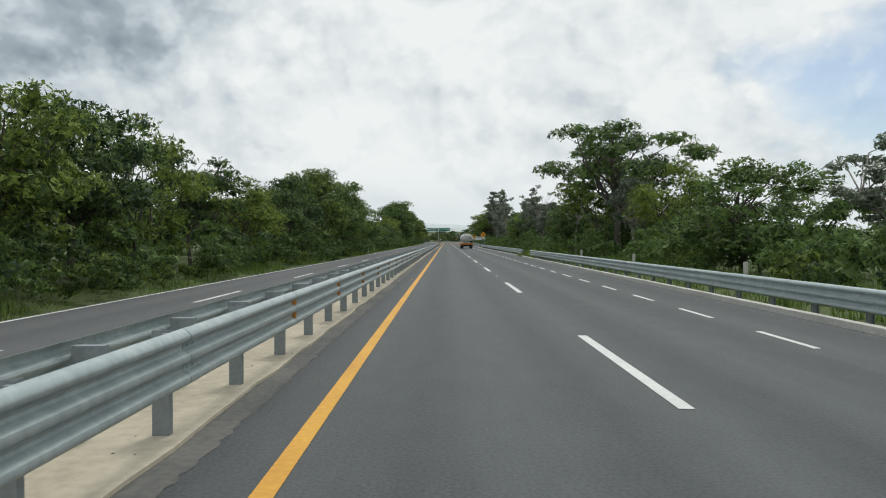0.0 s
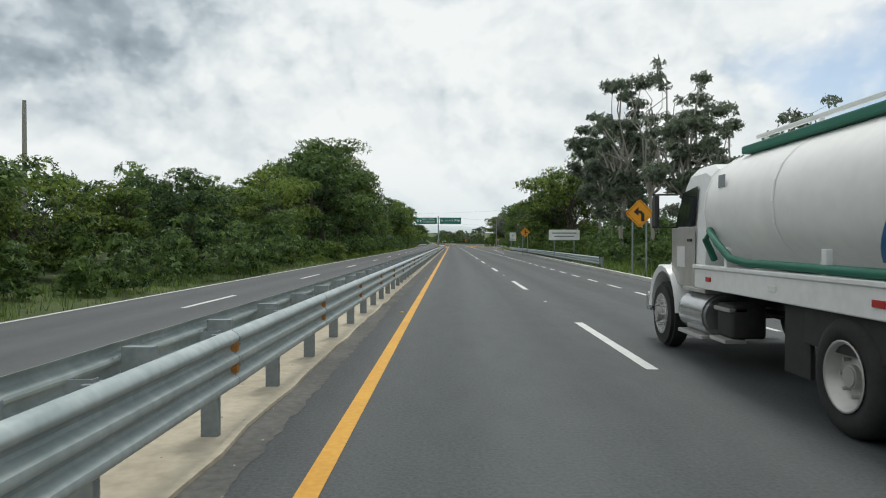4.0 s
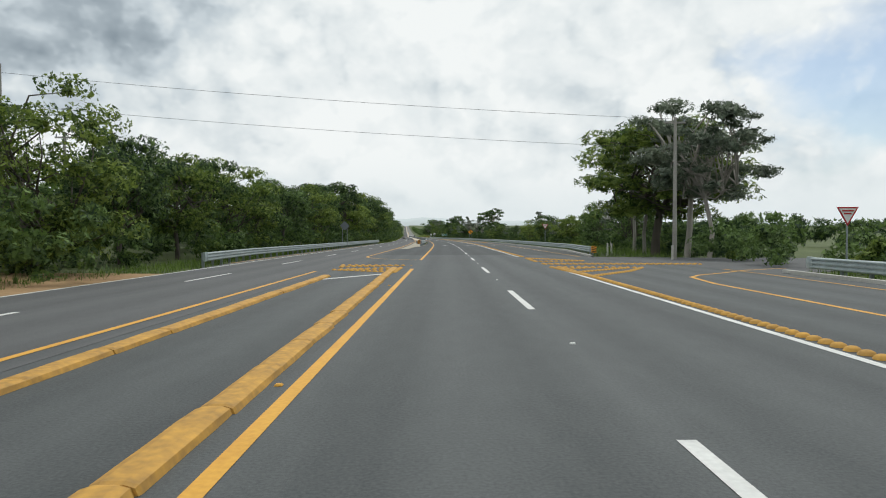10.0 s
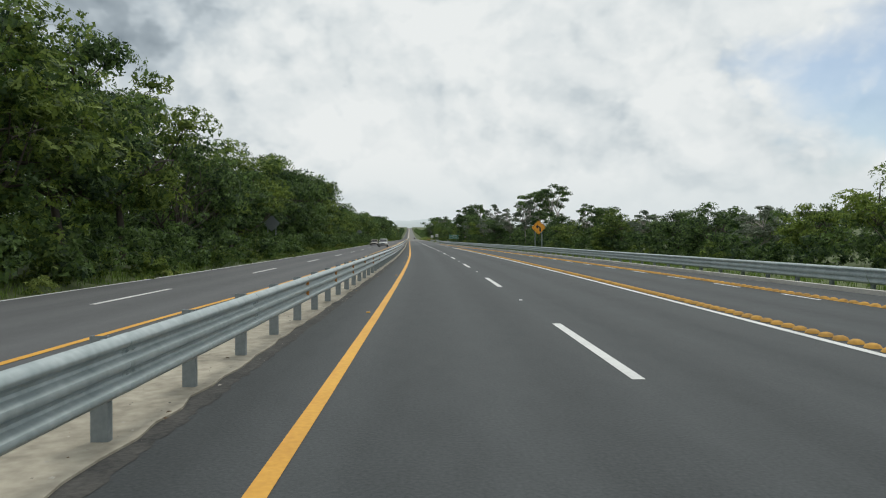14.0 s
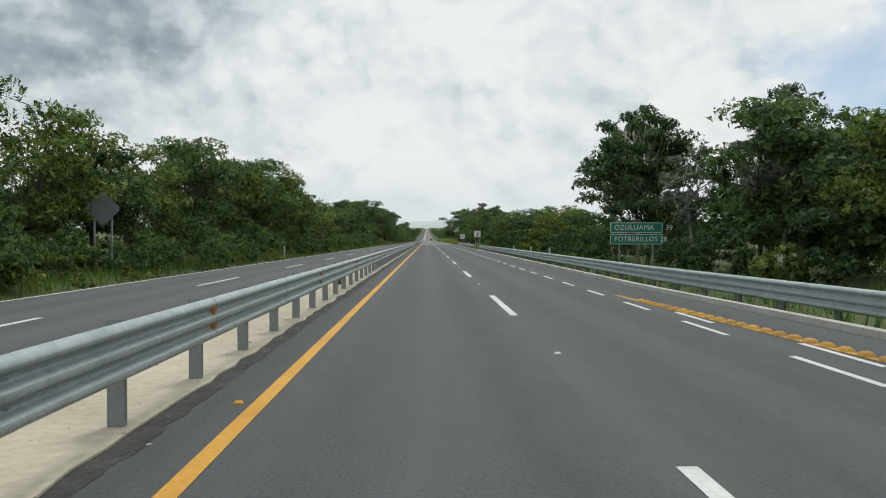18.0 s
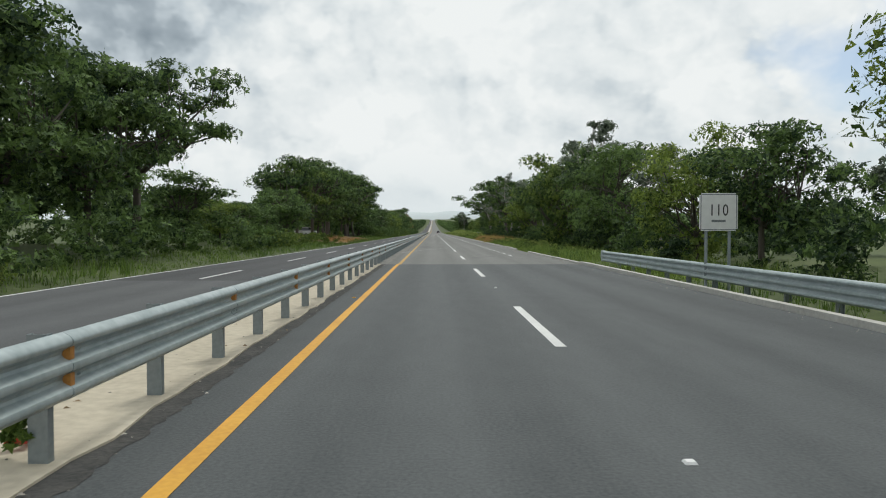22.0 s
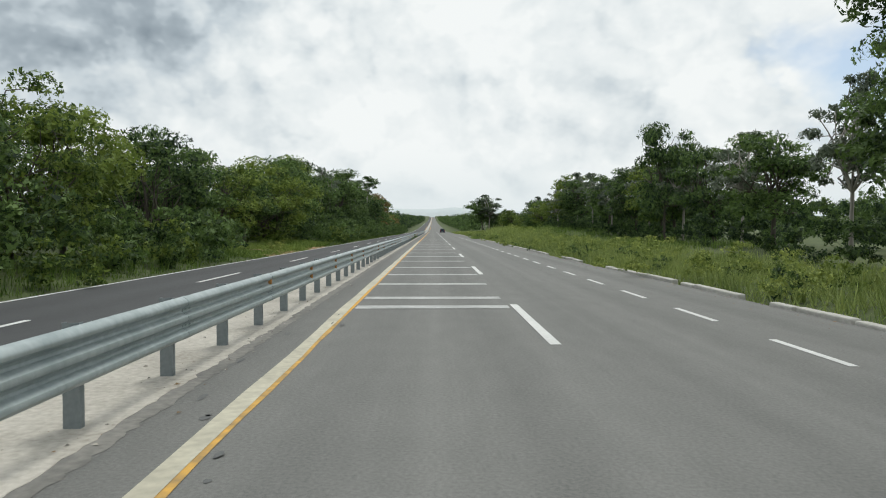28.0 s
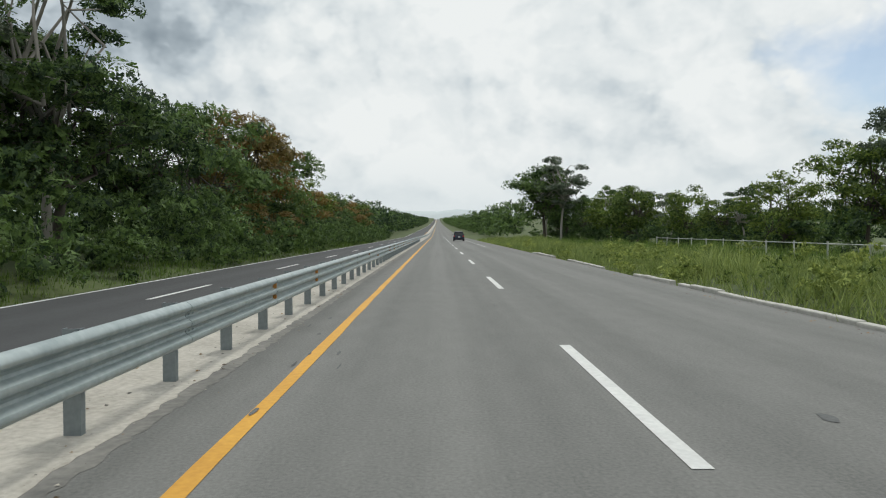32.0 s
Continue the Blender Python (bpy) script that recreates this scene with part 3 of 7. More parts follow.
track_s, track_x = [1036 + 2.5 * i for i in range(11)], [-9.2, -10.2, -11.4, -13.0, -15.5, -19.0]
structure("track_mouth", mesh_of("track_mouth", [R(a + 1.2 * noise.noise(Vector((b, a * 0.2, 5.0))), b, ground_height(a, b) + 0.05) for a in track_s for b in track_x],
                                 [(i * 6 + j, i * 6 + j + 1, (i + 1) * 6 + j + 1, (i + 1) * 6 + j) for i in range(10) for j in range(5) if j < 1 or i in (2, 3, 4)], [DRY], True), "pale earth track leaving the oncoming lanes", "ground")
# kerbs
structure("kerb_right", ribbon("kerb_right", -400, 382, lambda s: right_edge(s), lambda s: right_edge(s) + 0.22, 0.13, KERB, step=3, thick=0.3, wobble=0.015),
          "pale concrete kerb along the outer edge", "kerb")
structure("kerb_right_far", ribbon("kerb_right_far", 404, WORN, lambda s: right_edge(s), lambda s: right_edge(s) + 0.22, 0.13, KERB, step=3, thick=0.3, wobble=0.015),
          "pale concrete kerb along the outer edge", "kerb")
kerb_root = structure("kerb_broken", ribbon("kerb_broken", WORN, 830, lambda s: right_edge(s), lambda s: right_edge(s) + 0.2, 0.08, KERB, step=1, thick=0.3, wobble=0.05),
                      "weathered kerb stones, partly sunk in the verge", "kerb")

# ---- painted lines ----
def line(name, s0, s1, x, width, mat, parent, step=8.0, z=0.006, wobble=0.0):
    fx = x if callable(x) else (lambda s: x)
    fz = (lambda s: z(s) + 0.006) if callable(z) else z
    ob = new(name, ribbon(name, s0, s1, lambda s: fx(s) - width / 2, lambda s: fx(s) + width / 2, fz, mat, step, wobble=wobble))
    ob.parent = parent
    return ob


line("edge_line_yellow", -400, 385.4, 0, 0.16, YELLOW, road)
line("edge_line_yellow", 397.5, WORN, 0, 0.16, YELLOW, road)
line("edge_line_yellow", WORN, 1000, 0.07, 0.16, YELLOW_PATCHY, road_worn, 1.0, wobble=0.014)
line("edge_line_yellow", 1000, 3400, 0.07, 0.16, YELLOW, road_worn, 2.0, wobble=0.012)
line("edge_line_cream_old", 984, 1075, 0.0, 0.2, CREAM_WORN, road_worn, 2.0, z=0.010, wobble=0.02)
for a_, b_, host_, mat_, wide_ in ((-40, 296, road, DUST, 0.30), (455, WORN, road, CRUMB, 0.22), (WORN, 1240, road_worn, DUST_PALE, 0.30)):
    ob_ = new("dusty_edge", ribbon("dusty_edge", a_, b_, lambda s: median_x(s) - 0.02, lambda s: median_x(s) + 0.10 + wide_, 0.004, mat_, step=0.12, wobble=0.035))
    ob_.parent = host_
line("opp_edge_line_white", -400, 800, opp_white, 0.14, WHITE, road_opposite, z=opp_drop)
line("opp_edge_line_white", 800, 3400, opp_white, 0.14, WHITE, road_opposite_new, z=opp_drop)
line("opp_lay_by_line", 392, 478, lambda s: opp_white(s) - 0.65, 0.15, YELLOW_OLD, road_opposite, z=opp_drop)
line("opp_edge_line_yellow", -400, 383, opp_yellow, 0.15, YELLOW, road_opposite, z=opp_drop)
line("opp_edge_line_yellow", 405, 800, opp_yellow, 0.15, YELLOW, road_opposite, z=opp_drop)
line("opp_edge_line_yellow", 800, 3400, opp_yellow, 0.15, YELLOW, road_opposite_new, z=opp_drop)
dash_mesh = mesh_of("dash", [(-0.08, 0, 0), (0.08, 0, 0), (0.08, 5.2, 0), (-0.08, 5.2, 0)], [(0, 1, 2, 3)], [WHITE])
dash_edge_mesh = mesh_of("dash_edge", [(-0.06, 0, 0), (0.06, 0, 0), (0.06, 2.0, 0), (-0.06, 2.0, 0)], [(0, 1, 2, 3)], [WHITE])


def dash(s, x, parent, me, z=0.0):
    part("dash", me, None, parent, m=at(s, x, 0.006 + z))


def dashes(s0, s1, first_end, cycle, x, parent, me, length, skip=(), lift=None):
    fx = x if callable(x) else (lambda s: x)
    s = first_end + cycle * math.ceil((s0 - first_end) / cycle)
    while s < s1:
        a = s - length
        if not any(p < a < q for p, q in skip):
            dash(a, fx(a), parent, me, lift(a) if lift else 0.0)
        s += cycle


dashes(0, 128, 0, 15, 3.5, road, dash_mesh, 5.2)
dashes(128, 338, 5.6, 15, 3.5, road, dash_mesh, 5.2)
dashes(338, WORN, 12, 15, 3.5, road, dash_mesh, 5.2)
dashes(WORN, 1400, 12, 15, 3.5, road_worn, dash_mesh, 5.2, skip=((834, 967),))
line("lane_line_solid", 838, 971.6, 3.5, 0.14, WHITE_OLD, road_worn, 3.0, wobble=0.012)
edge_x = table((0, 6.75), (90, 6.85), (240, 7.0), (300, 6.8), (640, 6.7), (760, 6.9), (860, 6.75), (1400, 6.75))
edge_runs = ((-3.1, 46.9, 12), (46.9, 82.6, 9), (82.6, 257.7, 44), (257.7, 303.0, 11), (612.6, 644.6, 8), (644.6, 681.7, 9), (681.7, 752.6, 18), (752.6, 776.6, 6), (822.0, 858.0, 9),
             (858.0, 995.2, 34), (995.2, 1067.8, 18), (1067.8, 1119.8, 13), (1201, 1401, 50))
for a_, b_, n_ in edge_runs:
    for i in range(n_):
        q_ = a_ + (b_ - a_) * i / n_
        dash(q_, edge_x(q_), road if q_ < WORN else road_worn, dash_edge_mesh)
taper_x = table((236, 8.2), (260, 8.95), (271, 9.3), (290, 9.9))
for i in range(14):
    dash(238.9 + 3.43 * i, taper_x(238.9 + 3.43 * i), road, dash_edge_mesh)
for a_, b_, end_ in ((0, 200, 0.6), (200, 340, 1.7), (340, 560, 6.0), (560, 800, 6.4)):
    dashes(a_, b_, end_, 15, opp_mid, road_opposite, dash_mesh, 5.0, lift=opp_drop)
dashes(800, 1400, 10.8, 15, opp_mid, road_opposite_new, dash_mesh, 5.0, lift=opp_drop)

# ---- guard rails: W-beam panels on steel posts ----
# three ridges and two valleys, pressed from one sheet
PROFILE = [(0.015, 0.0), (0.052, 0.022), (0.078, 0.048), (0.081, 0.072), (0.074, 0.092), (0.014, 0.132), (0.006, 0.155), (0.014, 0.178), (0.074, 0.218), (0.081, 0.245), (0.074, 0.272),
           (0.014, 0.312), (0.006, 0.335), (0.014, 0.358), (0.074, 0.398), (0.081, 0.418), (0.078, 0.438), (0.050, 0.468), (0.010, 0.490)]


def beam_mesh(name, length):
    """One pressed beam panel, length metres along y, its face towards +x; ends overlap with a slight step."""
    V, F = [], []
    stations = [(0.0, 0.006), (0.28, 0.006), (0.30, 0.0), (length, 0.0)]
    n = len(PROFILE)
    for y, out in stations:
        V += [(x + out, y, z * 0.97) for x, z in PROFILE] + [(x + out - 0.006, y, z * 0.97) for x, z in PROFILE]
    for i in range(len(stations) - 1):
        a, b = i * 2 * n, (i + 1) * 2 * n
        for k in range(n - 1):
            F.append((a + k, b + k, b + k + 1, a + k + 1))
            F.append((a + n + k, a + n + k + 1, b + n + k + 1, b + n + k))
        F.append((a, a + n, b + n, b))
        F.append((a + n - 1, b + n - 1, b + 2 * n - 1, a + 2 * n - 1))
    for k in range(n - 1):
        F.append((k, k + 1, n + k + 1, n + k))
    for sy in (0.08, 0.2):                 # splice bolts
        for sz in (0.155, 0.335):
            c = len(V)
            V += [(0.012, sy - 0.02, sz - 0.02), (0.012, sy + 0.02, sz - 0.02), (0.012, sy + 0.02, sz + 0.02), (0.012, sy - 0.02, sz + 0.02), (0.034, sy, sz)]
            F += [(c, c + 1, c + 4), (c + 1, c + 2, c + 4), (c + 2, c + 3, c + 4), (c + 3, c, c + 4)]
    me = mesh_of(name, V, F, [GALV], True)
    me.set_sharp_from_angle(angle=radians(36))
    return me


def post_mesh(height):
    """A C-section steel post; the open side faces along the road."""
    t, w, d = 0.008, 0.14, 0.075
    pts = [(-w / 2, 0), (w / 2, 0), (w / 2, d), (w / 2 - t, d), (w / 2 - t, t), (-w / 2 + t, t), (-w / 2 + t, d), (-w / 2, d)]
    V = [(x, y, z) for z in (-0.2, height) for x, y in pts]
    n = len(pts)
    F = [(i, (i + 1) % n, n + (i + 1) % n, n + i) for i in range(n)] + [tuple(range(n, 2 * n))]
    return mesh_of("post", V, F, [GALV_POST])


def spacer_mesh():
    return mesh_of("spacer", [(x, y, z) for z in (0.46, 0.88) for x, y in [(-0.10, -0.05), (0.03, -0.05), (0.03, 0.09), (-0.10, 0.09)]],
                   [(0, 1, 5, 4), (1, 2, 6, 5), (2, 3, 7, 6), (3, 0, 4, 7), (4, 5, 6, 7), (3, 2, 1, 0)], [GALV_POST])


BEAM4, POST, SPACER = beam_mesh("beam", 4.14), post_mesh(0.90), spacer_mesh()
BLOCK = mesh_of("spacer", [(x, y, z) for z in (0.46, 0.87) for x, y in [(-0.20, -0.05), (0.06, -0.05), (0.06, 0.05), (-0.20, 0.05)]],
                [(0, 1, 5, 4), (1, 2, 6, 5), (2, 3, 7, 6), (3, 0, 4, 7), (4, 5, 6, 7), (3, 2, 1, 0)], [GALV_POST])
TAB = mesh_of("reflector", [(x, y * k, z * k) for x, k in ((0.004, 1), (0.060, 0.8)) for y, z in ((-0.035, -0.05), (0.035, -0.05), (0.035, 0.05), (-0.035, 0.05))],
              [(0, 1, 5, 4), (1, 2, 6, 5), (2, 3, 7, 6), (3, 0, 4, 7), (4, 5, 6, 7)], [RUST])
RAIL_Z = 0.44


def guard_rail(name, s0, s1, x, face, label, near=(0, 1240), tabs=False, lift=0.0, shared=False, phase=lambda s: 0.5):
    """face +1: the beam looks to the right. A beam to every two posts; tabs: rusty tabs in the valleys at every second post.
    Beyond the near stretch everything is joined into one piece."""
    fx = x if callable(x) else (lambda s: x)
    root = empty(name, Matrix(), label, "guard rail", "guard rails along the road")
    turn = 0 if face > 0 else 180
    rnd = random.Random(int(s0 * 10) + len(label))
    k = math.ceil(s0 / 4)
    while 4 * k < s1 - 0.5:
        s, step = 4.0 * k + phase(4.0 * k), 4.0 + phase(4.0 * k + 4) - phase(4.0 * k)
        z0 = lift(s) if callable(lift) else lift
        ang = math.degrees(math.atan2(fx(s) - fx(s + 4), 4.0))
        if near[0] - 5 <= s <= near[1]:
            start = s if face > 0 else s + 4
            part("beam", BEAM4, None, root, m=at(start, fx(start) + 0.07 * face, RAIL_Z + z0, turn + ang))
            for q in (s, s + step / 2):
                if shared:
                    part("spacer", BLOCK, None, root, m=at(q, fx(q), z0, turn + ang))
                else:
                    lean = rnd.uniform(-1.6, 1.6)
                    part("post", POST, None, root, m=at(q, fx(q) - 0.10 * face, z0, turn + ang + lean))
                    part("spacer", SPACER, None, root, m=at(q, fx(q) + 0.03 * face, z0, turn + ang))
            if tabs and rnd.random() < 0.85:
                for up in (0.155, 0.335):
                    if rnd.random() < 0.92:
                        part("reflector", TAB, None, root, "rusty orange tab", m=at(s + 0.03, fx(s) + 0.070 * face, RAIL_Z + z0 + up + rnd.uniform(-0.01, 0.01), turn, (1, 1, rnd.uniform(0.7, 1.15))))
        k += 1
    if s1 > near[1] + 8:
        V, F = [], []
        q = near[1] + 4
        prof = [(0, 0.44), (0.07, 0.50), (0.01, 0.62), (0.08, 0.84), (0, 0.915)]
        while q <= s1:
            V += [R(q, fx(q) + (0.07 + a) * face, z + (lift(q) if callable(lift) else lift)) for a, z in prof]
            q += 20
        m_ = len(V) // 5
        F = [(i * 5 + j, i * 5 + j + 1, (i + 1) * 5 + j + 1, (i + 1) * 5 + j) for i in range(m_ - 1) for j in range(4)]
        ob = part("beam_far", mesh_of("beam_far", V, F, [GALV]), None, root, "galvanised beam running on into the distance")
        ob["kind"] = "stuff"
    return root


def rail_end(s, x, face, z=0.50):
    """The flared end shoe of a rail."""
    bm = outline([(-0.02, 0), (0.10, 0.0), (0.13, 0.24), (0.10, 0.49), (-0.02, 0.49), (-0.05, 0.24)], 0.5, 0.01)
    ob = new("rail_terminal", bpy.data.meshes.new("rail_terminal"))
    bm.to_mesh(ob.data)
    bm.free()
    ob.data.materials.append(GALV)
    ob.matrix_basis = at(s, x, z, 0 if face > 0 else 180)
    return tagged(ob, "galvanised end shoe of a guard rail", "guard rail", "rail end shoes")


median_phase = table((-40, 0.4), (77, 1.2), (130, 3.3), (253, 1.9), (300, 1.9))
median_phase_far = table((452, 3.0), (499, 3.4), (608, 4.4), (680, 6.0), (853, 5.8), (995, 6.8), (1030, 6.6), (1300, 6.6))
guard_rail("guard_rail", -40, 297, median_x, 1, "galvanised three-ridge guard rail on the median, with rusty tabs", tabs=True, phase=median_phase)
guard_rail("guard_rail", -40, 295, lambda s: median_x(s) - 0.74, -1, "galvanised guard rail facing the oncoming carriageway, on steel blocks", shared=True, lift=-0.09, phase=median_phase)
guard_rail("guard_rail", 449, 3000, median_x, 1, "long galvanised three-ridge guard rail on the median, with rusty tabs", near=(440, 1240), tabs=True, lift=table((452, -0.02), (500, -0.04), (560, 0.0), (605, 0.03), (690, 0.05), (780, 0.02), (855, 0.0), (1030, -0.04)), phase=median_phase_far)
rail_x = lambda s: right_edge(s) + 0.62
LOW = -0.19
guard_rail("guard_rail", -40, 68, rail_x, -1, "galvanised guard rail at the outer kerb", lift=LOW)
guard_rail("guard_rail", 76, 168, rail_x, -1, "galvanised guard rail at the outer kerb", lift=LOW)
guard_rail("guard_rail", 184, 272, rail_x, -1, "galvanised guard rail at the outer kerb", lift=LOW)
guard_rail("guard_rail", 284, 380, rail_x, -1, "galvanised guard rail curving along the turning lane", lift=LOW)
guard_rail("guard_rail", 405, 738, rail_x, -1, "long galvanised guard rail at the outer kerb", lift=LOW)
guard_rail("guard_rail", 750, 808, rail_x, -1, "galvanised guard rail at the outer kerb", lift=LOW)
guard_rail("guard_rail", 386, 489, lambda s: opp_edge(s) - 0.5, 1, "galvanised guard rail beyond the oncoming carriageway", lift=LOW)
for s_, x_, f_, z_ in ((299.6, median_x(299) + 0.05, 1, 0), (452, -1.95, 1, 0), (68.6, rail_x(68), -1, LOW), (76.4, rail_x(76), -1, LOW), (272.6, rail_x(272), -1, LOW), (284.4, rail_x(284), -1, LOW),
                       (380.6, rail_x(380), -1, LOW), (408.4, rail_x(408), -1, LOW), (740.6, rail_x(740), -1, LOW), (752.4, rail_x(752), -1, LOW), (808.6, rail_x(808), -1, LOW),
                       (388.4, opp_edge(388) - 0.5, 1, LOW), (492.6, opp_edge(492) - 0.5, 1, LOW)):
    rail_end(s_, x_, f_, RAIL_Z + z_)

# ---- trees: trunk and limbs, and a crown of many small leaves gathered in clumps ----
def leaves(rng, centres, radii, count, size, droop=0.0):
    """Loose leaf quads on lumpy shells round the centres: arrays of corners and quads."""
    k = len(centres)
    share = np.array(radii) ** 2
    which = rng.choice(k, count, p=share / share.sum())
    c, r = np.array(centres)[which], np.array(radii)[which][:, None]
    d = rng.normal(size=(count, 3))
    d /= np.linalg.norm(d, axis=1)[:, None] + 1e-9
    d[:, 2] = np.where(d[:, 2] < -0.35, -d[:, 2], d[:, 2])
    deep = rng.random((count, 1)) < 0.22                      # some leaves fill the middle of each clump
    p = c + d * r * np.where(deep, 0.5 * rng.random((count, 1)), 0.60 + 0.52 * rng.random((count, 1)) ** 0.6) * np.array([1.08, 1.08, 0.66])
    nrm = d + rng.normal(scale=0.65, size=(count, 3))
    nrm /= np.linalg.norm(nrm, axis=1)[:, None]
    u = np.cross(nrm, rng.normal(size=(count, 3)))
    u[:, 2] -= droop
    u /= np.linalg.norm(u, axis=1)[:, None] + 1e-9
    v = np.cross(nrm, u)
    L = size * (0.6 + 0.9 * rng.random((count, 1))) * np.where(deep, 1.5, 1.0)
    Wd = L * (0.28 + 0.2 * rng.random((count, 1)))
    V = np.stack([p - u * L * 0.5 - v * Wd, p - u * L * 0.35 + v * Wd, p + u * L * 0.75], axis=1).reshape(-1, 3)
    return V, np.arange(count * 3).reshape(-1, 3)


def crown_points(rng, n, centre, size, r0, r1, hollow=0.35):
    out, rad = [], []
    while len(out) < n:
        p = rng.uniform(-1, 1, 3)
        q = np.linalg.norm(p)
        if hollow < q < 1:
            out.append(np.array(centre) + p * np.array(size))
            rad.append(rng.uniform(r0, r1))
    return out, rad


def limbs(rng, base, fork, tips, r, steps=4, lean=0.035):
    """Trunk from base to fork, limbs from the fork to each tip."""
    runs = [([base, tuple(np.array(base) * 0.5 + np.array(fork) * 0.5 + rng.normal(scale=lean * 0.4, size=3) * np.array([1, 1, 0.2])), fork], [r, r * 0.8, r * 0.68])]
    for tip in tips:
        pts = [np.array(fork)]
        for i in range(1, steps + 1):
            f = i / steps
            q = np.array(fork) * (1 - f) + np.array(tip) * f
            q[2] += 0.10 * math.sin(f * math.pi) * (tip[2] - fork[2] + 0.1)
            pts.append(q + (rng.normal(scale=lean, size=3) if i < steps else 0))
        runs.append(([tuple(p) for p in pts], [r * 0.5, r * 0.36, r * 0.25, r * 0.15, r * 0.06][: steps + 1]))
    return runs


KINDS = {}


def tree_kind(kind, variant, seed):
    """Trees one metre high, scaled when they are set out. Returns trunk mesh and crown mesh."""
    rng = np.random.default_rng(seed)
    bark, leaf, size, count, droop = BARK, LEAF, 0.029, 7000, 0.0
    if kind == "broad":
        c, r = crown_points(rng, 46, (0, 0, 0.58), (0.37, 0.37, 0.37), 0.075, 0.145)
        fork = (0.02, 0.01, 0.30)
        leaf = (LEAF, LEAF, LEAF_LIGHT, LEAF)[variant % 4]
    elif kind == "spreading":
        c, r = crown_points(rng, 44, (0, 0, 0.70), (0.50, 0.48, 0.26), 0.06, 0.12)
        fork, bark, count = (0.03, -0.02, 0.36), BARK, 5200
    elif kind == "thicket":
        c, r = crown_points(rng, 46, (0, 0, 0.47), (0.42, 0.42, 0.48), 0.085, 0.165, 0.45)
        fork = (0, 0, 0.2)
        leaf = (LEAF, LEAF_LIGHT, LEAF, LEAF_LIGHT)[variant % 4]
    elif kind == "airy":
        # three of four variants use paler grey leaves to paint in windscreen glare
        c, r = crown_points(rng, 40, (0, 0, 0.66), (0.26, 0.26, 0.32), 0.03, 0.075, 0.25)
        fork, bark, leaf, count, size = (0.015, 0.01, 0.38), BARK_PALE, (LEAF_GREY, LEAF_GREY, LEAF, LEAF_GREY)[variant % 4], 3300, 0.025
    elif kind == "feathery":
        c, r = crown_points(rng, 38, (0, 0, 0.58), (0.16, 0.16, 0.40), 0.03, 0.065, 0.15)
        fork, bark, leaf, count, size, droop = (0, 0, 0.32), BARK_PALE, LEAF_GREY, 3600, 0.026, 0.3
    elif kind == "bare":
        c, r = crown_points(rng, 20, (0, 0, 0.72), (0.28, 0.28, 0.27), 0.03, 0.05, 0.4)
        fork, bark, leaf, count, size = (0, 0, 0.34), BARK_PALE, LEAF_GREY, 300, 0.034
    elif kind == "ochre":
        c, r = crown_points(rng, 30, (0, 0, 0.60), (0.36, 0.36, 0.32), 0.07, 0.13)
        fork, leaf, count = (0, 0, 0.26), LEAF_BROWN, 4400
    runs = limbs(rng, (0, 0, -0.03), fork, [tuple(p * np.array([0.96, 0.96, 1])) for p in c[:13]], {"bare": 0.016, "feathery": 0.013, "airy": 0.016}.get(kind, 0.024))
    for p in c[13:]:
        q = c[int(rng.integers(0, 13))]
        runs.append(([tuple(q * 0.55 + np.array(fork) * 0.45), tuple(q * 0.4 + p * 0.6), tuple(p)], [0.006, 0.004, 0.002]))
    trunk = tubes_mesh("trunk", runs, bark, 4)
    V, Q = leaves(rng, c, r, count, size, droop)
    return trunk, fast_mesh("crown", V, Q, leaf)


for kind_, n_ in (("broad", 4), ("spreading", 3), ("thicket", 4), ("airy", 4), ("feathery", 2), ("bare", 2), ("ochre", 1)):
    KINDS[kind_] = [tree_kind(kind_, i, 100 + 17 * i + len(kind_) * 31) for i in range(n_)]
TREE_WORDS = {"broad": "leafy dark green tree with a rounded crown", "spreading": "tree with a wide flat spreading crown and dark limbs",
              "thicket": "dense green tree leafy down to the ground", "airy": "tall thin tree with an open, airy crown",
              "feathery": "pale feathery tree with fine drooping foliage", "bare": "almost leafless tree with pale grey branches",
              "ochre": "tree with leaves turned ochre brown"}
tree_rng = random.Random(5)


def tree(kind, s, x, height, width=1.0, variant=None):
    trunk, crown = KINDS[kind][tree_rng.randrange(len(KINDS[kind])) if variant is None else variant % len(KINDS[kind])]
    m = Matrix.Translation(R(s, x, ground_height(s, x) - 0.1)) @ Matrix.Rotation(tree_rng.uniform(0, 6.283), 4, "Z") @ Matrix.Diagonal((height * width, height * width, height, 1))
    root = empty("tree", m, TREE_WORDS[kind], "tree", "roadside trees")
    part("trunk", trunk, None, root)
    part("crown", crown, None, root)


def tree_row(side, s0, gap, heights, kinds="btb", x=None, spread=2.0, width=1.0):
    """A stretch of the roadside wood: one height a tree; the kinds come round in turn."""
    names = {"b": "broad", "t": "thicket", "s": "spreading", "a": "airy", "f": "feathery", "n": "bare", "o": "ochre"}
    for i, h in enumerate(heights):
        if h <= 0:
            continue
        s = s0 + i * gap + tree_rng.uniform(-1.5, 1.5)
        base = x(s) if callable(x) else x
        k = names[kinds[i % len(kinds)]]
        w = width * tree_rng.uniform(0.9, 1.15) * (1.25 if h < 6.5 else 1.0)
        tree(k, s, base + tree_rng.uniform(-spread, spread) * 0.5 + (-0.5 if side == "L" else 0.5), h * tree_rng.uniform(0.96, 1.05), w)


